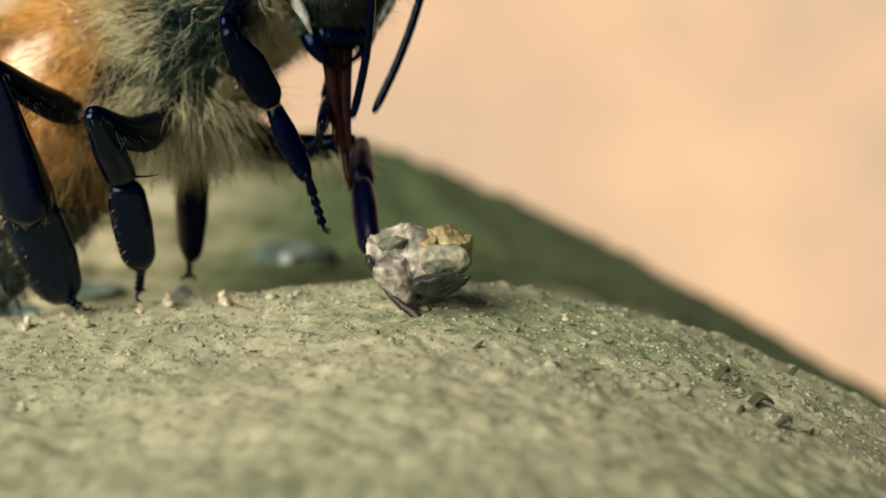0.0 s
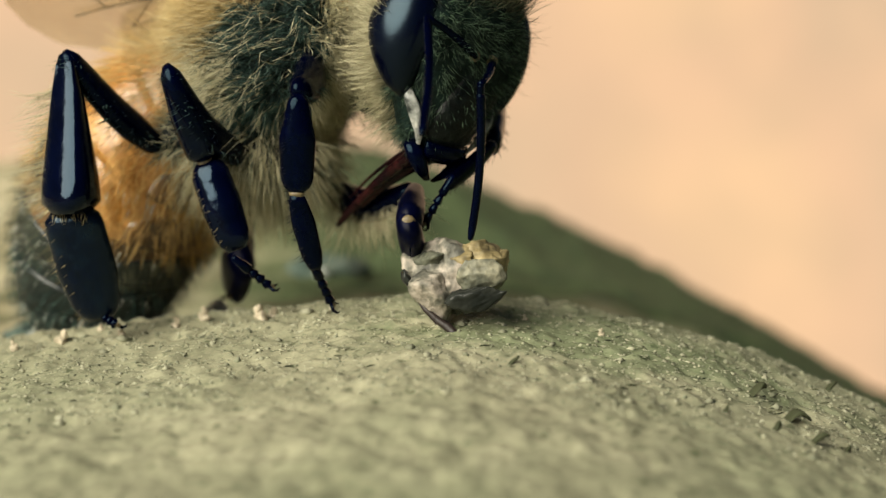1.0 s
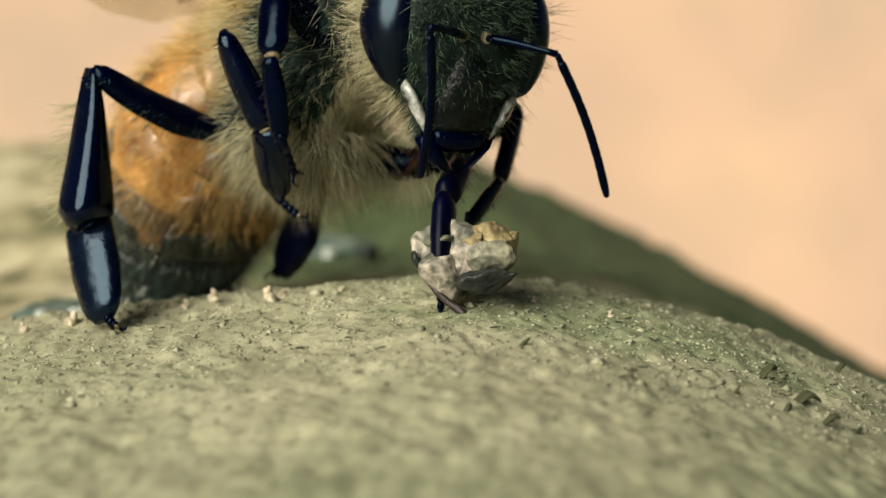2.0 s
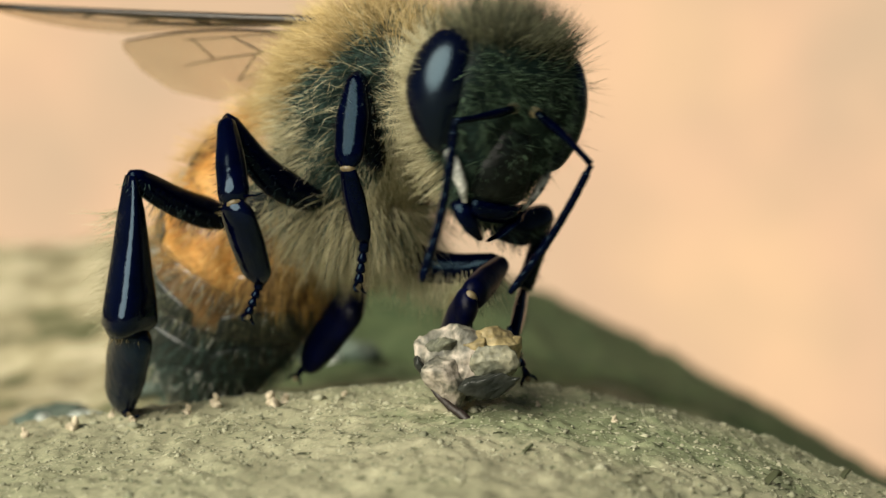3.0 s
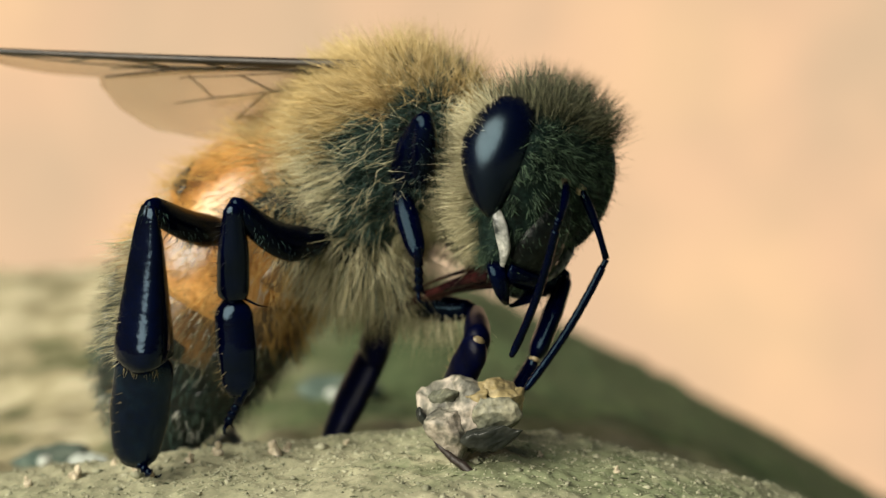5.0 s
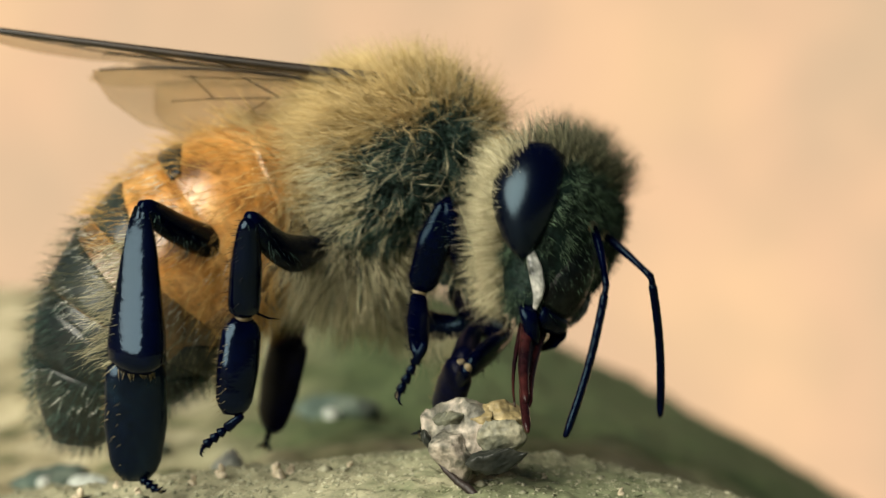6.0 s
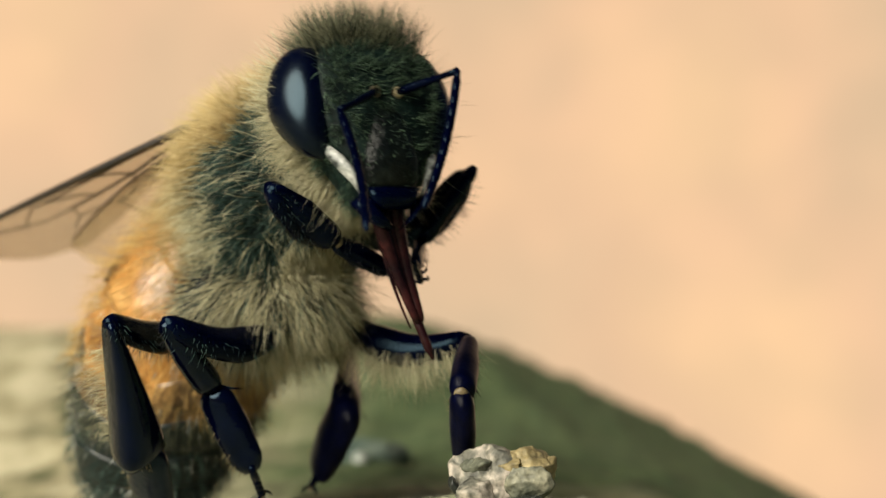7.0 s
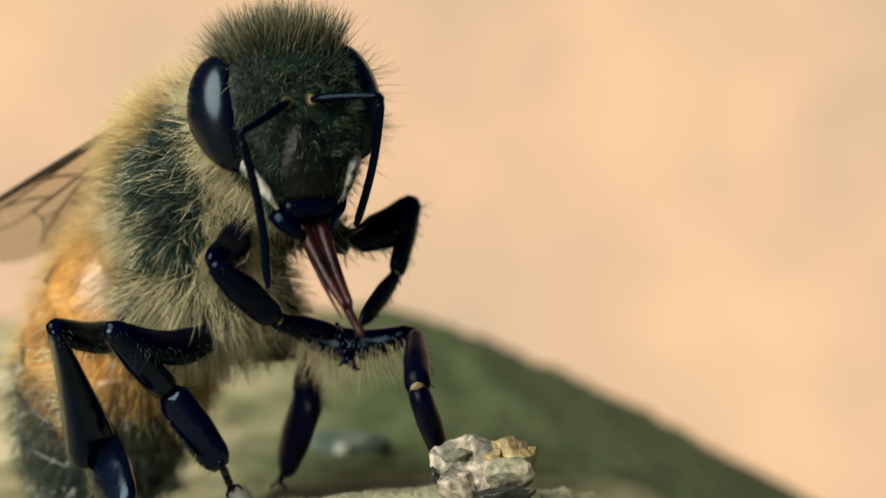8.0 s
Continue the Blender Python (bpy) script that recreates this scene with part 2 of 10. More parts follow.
def loft(centres, half_a, half_b, axis_a, axis_b, n=20, power=2.0, geo=None):
    """A closed body through rings: centres, half sizes along two axes (one pair of axes, or one for each ring)."""
    geo = geo or Geo()
    k = len(centres)
    axis_a = np.broadcast_to(np.asarray(axis_a, float), (k, 3))
    axis_b = np.broadcast_to(np.asarray(axis_b, float), (k, 3))
    a = np.linspace(0, 2 * np.pi, n, endpoint=False)
    ca, sa = np.cos(a), np.sin(a)
    ca, sa = np.sign(ca) * np.abs(ca) ** (2 / power), np.sign(sa) * np.abs(sa) ** (2 / power)
    rings = [np.asarray(centres[i], float) + np.outer(ca * half_a[i], axis_a[i]) + np.outer(sa * half_b[i], axis_b[i]) for i in range(k)]
    verts = np.concatenate(rings + [[centres[0]], [centres[-1]]])
    faces = []
    for i in range(k - 1):
        for j in range(n):
            j2 = (j + 1) % n
            faces.append((i * n + j, i * n + j2, (i + 1) * n + j2, (i + 1) * n + j))
    for j in range(n):
        j2 = (j + 1) % n
        faces.append((j2, j, k * n))
        faces.append(((k - 1) * n + j, (k - 1) * n + j2, k * n + 1))
    v0, v1, v2 = (verts[[f[i] for f in faces]] for i in range(3))
    if np.einsum("ij,ij->", v0 - verts.mean(0), np.cross(v1 - v0, v2 - v0)) < 0:
        faces = [f[::-1] for f in faces]
    return geo.add(verts, faces)


def tube(points, radii, n=8, geo=None):
    """A round rod along points."""
    p = np.asarray(points, float)
    t = unit(np.gradient(p, axis=0))
    ref = np.array([0.31, 0.87, 0.38])
    x = unit(ref - t * (t @ ref)[:, None])
    y = np.cross(t, x)
    return loft(p, radii, radii, x, y, n, geo=geo)


def ball(centre, radii, n=16, m=10, geo=None):
    h = np.linspace(-0.998, 0.998, m)
    h = np.sin(h * np.pi / 2)
    w = np.sqrt(1 - h * h)
    c = [np.asarray(centre, float) + (0, 0, z * radii[2]) for z in h]
    return loft(c, w * radii[0], w * radii[1], (1, 0, 0), (0, 1, 0), n, geo=geo)


def rough(geo, amount, scale, seed=0.0):
    """Push the vertices out and in along noise."""
    out = []
    for v in geo.verts():
        d = noise.noise_vector(Vector(v * scale) + Vector((seed, seed * 2, 0)))
        out.append(v + np.array(d) * amount)
    geo.v = [np.array(out)]
    return geo


def scatter(geo, count, rng):
    """Random places on a body and its outward normals there."""
    v = geo.verts()
    tris = []
    for f in geo.f:
        for i in range(1, len(f) - 1):
            tris.append((f[0], f[i], f[i + 1]))
    t = np.array(tris)
    a, b, c = v[t[:, 0]], v[t[:, 1]], v[t[:, 2]]
    cr = np.cross(b - a, c - a)
    area = np.linalg.norm(cr, axis=1)
    pick = rng.choice(len(t), count, p=area / area.sum())
    u, w = rng.rand(2, count)
    flip = u + w > 1
    u[flip], w[flip] = 1 - u[flip], 1 - w[flip]
    p = a[pick] + (b - a)[pick] * u[:, None] + (c - a)[pick] * w[:, None]
    return p, unit(cr[pick])


def hairs(points, ways, lengths, radius, rng, curl=0.25, droop=(0, 0, 0), geo=None):
    """Tapered bent hairs, three-sided, one island each."""
    geo = geo or Geo()
    n = len(points)
    if n == 0:
        return geo
    ways, lengths = unit(ways), np.broadcast_to(lengths, (n,))
    side = unit(np.cross(ways, rng.randn(n, 3)))
    up = np.cross(ways, side)
    bend = side * curl * rng.randn(n, 1) * 0.6 + np.asarray(droop, float)
    mid = points + ways * (lengths * 0.5)[:, None] + bend * (lengths * 0.12)[:, None]
    tip = points + unit(ways + bend * 0.5) * lengths[:, None]
    r = radius * (0.7 + 0.6 * rng.rand(n, 1))
    ring = [side * math.cos(a) + up * math.sin(a) for a in (0, 2.094, 4.189)]
    v = np.stack([points + q * r for q in ring] + [mid + q * r * 0.75 for q in ring] + [tip], 1).reshape(-1, 3)
    one = [(0, 1, 4, 3), (1, 2, 5, 4), (2, 0, 3, 5), (3, 4, 6), (4, 5, 6), (5, 3, 6)]
    geo.add(v, [tuple(i + 7 * k for i in f) for k in range(n) for f in one])
    return geo


def tufts(points, scale, amount, seed=0.0):
    """Leanings that neighbouring hairs share, so that they gather in tufts."""
    return np.array([noise.noise_vector(Vector(v * scale) + Vector((seed, 0, seed))) for v in points]).reshape(-1, 3) * amount


def join(*geos):
    out = Geo()
    for g in geos:
        out.add(g.verts(), g.f)
    return out


# ---- ground and distance ----
def crest(x):
    left = np.minimum(x + 0.8, 0)
    right = np.maximum(x - 0.2, 0)
    return -0.80 - 0.075 * np.abs(left) - 0.0035 * left ** 2 - 0.05 * right - 0.0245 * right ** 2


def ground_smooth(x, y):
    """The near mound with its crest, the hollow behind it and the far hump."""
    q = y - 2.5
    near = crest(x) + 0.085 * np.minimum(q, 0) - 0.002 * np.minimum(q, 0) ** 2 - 0.95 * (1 - np.exp(-(np.maximum(q, 0) / 2.2) ** 2)) - 0.02 * np.maximum(q - 12, 0) ** 1.5
    top = 0.58 - 0.575 * np.maximum(x + 5.0, 0) ** 2 / (np.maximum(x + 5.0, 0) + 6.0) - 0.012 * np.maximum(-x - 8, 0) ** 1.5
    far = top - 0.012 * (y - 40) ** 2
    far = np.where(y > 40, top - 0.02 * (y - 40) ** 2, far)
    k = 1.0
    big = np.maximum(near, far)
    z = big + k * np.log(np.exp((near - big) / k) + np.exp((far - big) / k))
    return np.maximum(z, -90 - 0.02 * np.abs(y))


def ground_height(x, y):
    z = float(ground_smooth(np.float64(x), np.float64(y)))
    fade = 1.0 if -14 < y < 5 and abs(x) < 16 else 2.0
    v = Vector((x, y, 0))
    z += 0.10 * fade * noise.noise(v * 0.7) + 0.07 * noise.noise(v * 2.3 + Vector((3, 1, 0)))
    if fade == 1.0:
        z += 0.055 * noise.noise(v * 3.0 + Vector((7, 2, 0))) + 0.034 * noise.noise(v * 6.5)
    else:
        z += 0.35 * noise.noise(v * 0.35 + Vector((5, 9, 0))) + 0.16 * noise.noise(v * 1.1)
    return z


def axis(lo, hi, fine, ends, grow):
    a = list(np.arange(lo, hi, fine))
    step = fine
    while a[-1] < ends[1]:
        step *= grow
        a.append(a[-1] + step)
    step = fine
    while a[0] > ends[0]:
        step *= grow
        a.insert(0, a[0] - step)
    return a


def build_ground():
    xs = axis(-10, 11, 0.062, (-2500, 2500), 1.06)
    ys = axis(-7, 4, 0.062, (-2500, 2500), 1.06)
    verts = [(x, y, ground_height(x, y)) for y in ys for x in xs]
    n = len(xs)
    faces = [(j * n + i, j * n + i + 1, (j + 1) * n + i + 1, (j + 1) * n + i) for j in range(len(ys) - 1) for i in range(n - 1)]
    ob = part("ground", Geo().add(verts, faces), GROUND)
    tagged(ob, "olive grey crumbly soil mound with a rounded crest", "ground", kind="structure")
    return ob


ground = build_ground()
# added sheet that glows in place of a lit background wall
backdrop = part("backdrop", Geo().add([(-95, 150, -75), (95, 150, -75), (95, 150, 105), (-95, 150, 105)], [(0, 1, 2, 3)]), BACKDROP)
tagged(backdrop, "plain peach-coloured backdrop sheet that glows by itself, far out of focus", "backdrop", kind="structure")


def build_grains():
    rng = np.random.RandomState(4)
    geo = Geo()
    octa = np.array([(1, 0, 0), (-1, 0, 0), (0, 1, 0), (0, -1, 0), (0, 0, 1), (0, 0, -1)], float)
    faces = [(0, 2, 4), (2, 1, 4), (1, 3, 4), (3, 0, 4), (2, 0, 5), (1, 2, 5), (3, 1, 5), (0, 3, 5)]
    for k in range(15000):
        x, y = rng.uniform(-10, 11), 4.2 - 9.0 * rng.rand() ** 1.5
        s = 0.015 + 0.045 * rng.rand() ** 3
        if rng.rand() < 0.04:
            s *= 2.4
        v = octa * s * rng.uniform(0.6, 1.4, (6, 1)) * (1, 1, 0.55) + rng.randn(6, 3) * s * 0.18
        geo.add(v + (x, y, ground_height(x, y) + s * 0.05), faces)
    ob = part("soil_grains", geo, GRAIN)
    tagged(ob, "loose pale grains of soil on the mound", "soil grains", kind="stuff")


def build_fibres():
    rng = np.random.RandomState(9)
    geo = Geo()
    for k in range(130):
        x = rng.uniform(2.5, 11) if k % 6 else rng.uniform(-9, 11)
        y = rng.uniform(-6, 4)
        z = ground_height(x, y)
        L, a = rng.uniform(0.08, 0.24), rng.uniform(-0.6, 0.6)
        d = np.array([math.cos(a), math.sin(a), rng.uniform(-0.1, 0.25)])
        s = np.array([-d[1], d[0], 0.0]) * rng.uniform(-0.15, 0.15)
        p = np.array([x, y, z + 0.015])
        r = rng.uniform(0.008, 0.022)
        tube([p - d * L / 2, p + s * L + (0, 0, 0.01), p + d * L / 2], [r * 0.5, r, r * 0.4], 4, geo)
    ob = part("plant_fibres", geo, FIBRE)
    tagged(ob, "dark short plant fibres lying on the soil", "plant fibres", kind="stuff")


build_grains()
build_fibres()


# ---- the clod and stones ----
def lump(centre, radii, amount, scale, seed, n=28, m=18):
    g = ball((0, 0, 0), radii, n, m)
    g = rough(g, amount, scale, seed)
    g = rough(g, amount * 0.4, scale * 3, seed + 5)
    g.v = [g.verts() + np.asarray(centre, float)]
    return g


def chip(centre, radii, seed, planes=10, n=44, m=28):
    """An angular crumb: a ball cut by planes, with fine roughness."""
    rng = np.random.RandomState(seed)
    d = unit(rng.randn(planes, 3))
    cut = rng.uniform(0.5, 0.8, planes)
    g = ball((0, 0, 0), (1, 1, 1), n, m)
    v = unit(g.verts())
    r = np.minimum(1.0, (cut / np.maximum(v @ d.T, 0.05)).min(1))
    g.v = [v * r[:, None] * np.asarray(radii, float) * 1.12]
    g = rough(rough(g, 0.06 * min(radii) / 0.4, 3.2, seed), 0.03, 9.0, seed)
    g.v = [g.verts() + np.asarray(centre, float)]
    return g


def clod_chip(centre, radii, seed, planes=15):
    """A chip of the clod, drawn in towards the foot on which the clod stands."""
    g = chip(centre, radii, seed, planes, 60, 40)
    v = g.verts()
    pull = 1 - 0.74 * np.clip((-0.05 - v[:, 2]) / 0.85, 0, 1)
    v[:, 0] = -0.25 + (v[:, 0] + 0.25) * pull
    v[:, 1] = v[:, 1] * (0.4 + 0.6 * pull)
    g.v = [v]
    return g


def build_clod():
    clod = tagged(new("soil_clod"), "pale crumbly soil clod with a dark wet chip and a twig", "soil clod")
    clod.matrix_world = mm(0, 0, -0.09)
    part("lump", clod_chip((-0.36, 0.04, -0.22), (0.92, 0.68, 0.86), 3), CLOD, clod, "whitish grey crumbling lump")
    part("lump", clod_chip((0.36, 0.08, -0.10), (0.86, 0.66, 0.76), 8), CLOD_GREY, clod, "greenish grey lump")
    part("lump", clod_chip((-0.46, -0.30, -0.28), (0.60, 0.38, 0.70), 21), CLOD, clod, "whitish grey crumbling lump")
    part("crust", clod_chip((0.84, 0.0, 0.24), (0.26, 0.3, 0.42), 5), CLOD_TAN, clod, "yellowish tan crust")
    part("crust", clod_chip((0.58, -0.02, 0.44), (0.50, 0.4, 0.28), 6), CLOD_TAN, clod, "yellowish tan crust")
    part("crust", clod_chip((0.08, -0.05, 0.30), (0.42, 0.4, 0.36), 14), CLOD_TAN, clod, "yellowish tan crust")
    part("crust", clod_chip((-0.46, 0.05, 0.34), (0.50, 0.4, 0.26), 15), CLOD_GREY, clod, "grey crust")
    part("crust", clod_chip((0.42, -0.38, 0.06), (0.52, 0.26, 0.40), 16), CLOD_GREY, clod)
    part("wet_chip", clod_chip((0.62, -0.80, -0.36), (0.92, 0.34, 0.30), 17), CLOD_DARK, clod, "dark wet chip")
    part("wet_chip", clod_chip((-0.98, -0.15, -0.02), (0.12, 0.18, 0.18), 19), CLOD_DARK, clod, "dark wet chip")
    part("twig", tube([(-0.80, -0.30, -0.30), (-0.60, -0.40, -0.56), (-0.36, -0.46, -0.78), (-0.16, -0.52, -0.90), (-0.02, -0.60, -1.02), (0.10, -0.68, -1.16)],
                      [0.04, 0.06, 0.075, 0.09, 0.08, 0.05], 8), TWIG, clod, "dark bent twig")


def build_pebble(x, y, radii, seed, pale, mat=PEBBLE):
    p = tagged(new("pebble"), "dark teal-grey pebble lying in the hollow" if mat is PEBBLE else "pale grey stone lying in the hollow", "pebble", "pebbles behind the mound")
    z = float(ground_smooth(np.float64(x), np.float64(y)))
    p.matrix_world = mm(x, y, z + radii[2] * 0.55)
    part("stone", chip((0, 0, 0), radii, seed, 12), mat, p)
    if pale:
        part("chip", lump((0, -radii[1] * 0.95, 0), (radii[0] * 0.2, 0.25, radii[2] * 0.5), 0.1, 1.5, seed + 3), PEBBLE_PALE, p, "pale grey chip")


def build_crumbs():
    """Small pale crumbs standing along the crest."""
    rng = np.random.RandomState(41)
    for x, y, h in ((-5.3, 1.9, 0.26), (-4.05, 1.5, 0.30), (-3.85, 1.8, 0.2), (-5.85, 1.7, 0.2), (-8.2, 1.4, 0.28), (-6.9, 1.3, 0.16), (-7.5, 2.0, 0.18), (-2.6, 1.9, 0.14), (-9.1, 1.2, 0.2), (1.4, 0.9, 0.12), (2.9, 0.4, 0.13)):
        crumb = join(chip((0, 0, h * 0.25), (h * 0.5, h * 0.45, h * 0.42), int(rng.randint(1000)), 7, 18, 12),
                     chip((h * rng.uniform(-0.25, 0.25), 0, h * 0.72), (h * 0.3, h * 0.3, h * 0.42), int(rng.randint(1000)), 7, 16, 10))
        ob = part("soil_crumb", crumb, CRUMB)
        tagged(ob, "small pale tan soil crumb standing on the crest", "soil crumb", "crumbs on the crest")
        ob.matrix_world = mm(x, y, ground_height(x, y) - 0.01)


def build_scraps():
    """Dark scraps of leaf lying on the slope beside the clod."""
    rng = np.random.RandomState(77)
    for x, y, w, turn in ((6.14, -2.4, 0.75, 8), (5.76, -3.26, 0.3, 40), (6.41, -3.36, 0.57, -12), (7.04, -3.18, 0.18, 0), (4.86, -3.12, 0.15, 30), (5.63, -1.46, 0.5, 14), (7.69, 1.44, 0.34, 20), (1.06, -2.56, 0.25, -20)):
        scrap = chip((0, 0, 0), (w * 0.5, w * 0.28, 0.07), int(rng.randint(1000)), 9, 20, 12)
        v = scrap.verts()
        v[:, 2] += 0.25 * v[:, 0] ** 2 + 0.12 * np.sin(v[:, 0] * 9)
        scrap.v = [v]
        ob = part("leaf_scrap", scrap, FIBRE)
        tagged(ob, "dark green dried leaf scrap lying on the soil", "leaf scrap", "leaf scraps on the slope")
        ob.matrix_world = mm(x, y, ground_height(x, y) + 0.03, rz=turn)


build_scraps()
build_crumbs()
build_clod()
build_pebble(-3.9, 15.0, (1.2, 0.9, 0.5), 31, True)
build_pebble(-10.6, 9.0, (0.95, 0.8, 0.40), 37, True)
build_pebble(-5.7, 6.2, (0.55, 0.45, 0.45), 61, False, PEBBLE_PALE)
build_pebble(-9.4, 7.4, (0.55, 0.4, 0.3), 47, False, PEBBLE_PALE)
build_pebble(-8.7, 12.0, (0.8, 0.6, 0.35), 53, False)


# ---- the bee ----
bee = tagged(new("honey_bee"), "furry golden brown honey bee with black legs, grooming", "bee")
bee_parts = {}
RNG = np.random.RandomState(12)


def build_thorax():
    s = np.linspace(-0.985, 0.985, 18)
    c = [(2.0 * x, 0, -0.12 * (1 - x * x)) for x in s]
    w = np.sqrt(1 - s ** 2)
    c = [(x, y, z + 0.22 * max(0.0, x) ** 1.2) for x, y, z in c]
    g = loft(c, 1.72 * w, 1.85 * w, (0, 1, 0), (0, 0, 1), 28, 2.2)
    thorax = part("thorax", g, CHITIN_DULL, bee, "round thorax covered in dense fur")
    p, n = scatter(g, 33000, RNG)
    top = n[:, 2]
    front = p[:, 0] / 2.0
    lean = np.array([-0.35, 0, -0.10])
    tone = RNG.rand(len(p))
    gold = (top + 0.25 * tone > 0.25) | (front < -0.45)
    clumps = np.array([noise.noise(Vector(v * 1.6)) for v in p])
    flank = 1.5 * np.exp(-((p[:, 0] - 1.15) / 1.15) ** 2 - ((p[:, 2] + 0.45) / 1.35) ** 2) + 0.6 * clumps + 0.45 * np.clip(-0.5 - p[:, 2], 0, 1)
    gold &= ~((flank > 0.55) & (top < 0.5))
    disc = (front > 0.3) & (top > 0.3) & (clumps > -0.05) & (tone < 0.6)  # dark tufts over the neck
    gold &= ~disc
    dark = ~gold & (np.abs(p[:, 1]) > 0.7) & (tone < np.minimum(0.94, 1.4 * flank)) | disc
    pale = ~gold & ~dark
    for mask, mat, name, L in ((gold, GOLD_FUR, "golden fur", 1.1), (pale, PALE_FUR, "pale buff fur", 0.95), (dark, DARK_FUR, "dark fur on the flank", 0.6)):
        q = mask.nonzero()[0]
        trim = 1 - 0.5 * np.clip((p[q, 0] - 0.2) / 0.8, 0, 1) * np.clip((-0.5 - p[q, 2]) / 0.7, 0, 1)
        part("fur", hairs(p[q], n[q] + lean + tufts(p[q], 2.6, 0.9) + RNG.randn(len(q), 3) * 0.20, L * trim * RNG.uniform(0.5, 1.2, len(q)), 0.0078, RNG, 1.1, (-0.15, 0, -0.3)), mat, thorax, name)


def build_breast():
    """The underside between the legs, with long drooping fur."""
    s = np.linspace(-0.98, 0.98, 12)
    w = np.sqrt(1 - s ** 2)
    g = loft([(-1.0 + 1.5 * x, 0, -1.92 - 0.15 * x) for x in s], 1.25 * w, 0.95 * w, (0, 1, 0), (0, 0, 1), 20)
    breast = part("breast", g, CHITIN_DULL, bee, "dark underside with long pale fur")
    p, n = scatter(g, 7500, RNG)
    q = (n[:, 2] < 0.35) & (RNG.rand(len(p)) < 0.9)
    p, n = p[q], n[q]
    light = RNG.rand(len(p)) < 0.82
    for mask, mat in ((light, PALE_FUR), (~light, DARK_FUR)):
        q = mask.nonzero()[0]
        part("fur", hairs(p[q], n[q] + tufts(p[q], 2.2, 0.7) + RNG.randn(len(q), 3) * 0.22 + (-0.1, 0, -0.5), RNG.uniform(0.6, 1.7, len(q)), 0.008, RNG, 0.6, (0, 0, -0.4)), mat, breast)


def build_coxa(key):
    """The furry base by which a leg hangs from the thorax, along z."""
    k = np.linspace(0, 1, 9)
    g = tube([(0, 0, 2.2 * h) for h in k], 0.66 - 0.40 * k ** 1.3, 14)
    coxa = part("coxa", g, CHITIN_DULL, bee, "dark furry leg base")
    front = key.startswith("front")
    p, n = scatter(g, 600 if front else 1100, RNG)
    light = RNG.rand(len(p)) < (0.35 if front else 0.45)
    for mask, mat in ((light, PALE_FUR), (~light, DARK_FUR)):
        q = mask.nonzero()[0]
        part("coxa_hair", hairs(p[q], n[q] + RNG.randn(len(q), 3) * 0.4 + (0, 0, 0.5), RNG.uniform(0.25, 0.65, len(q)), 0.009, RNG), mat, coxa)
    bee_parts[key] = coxa


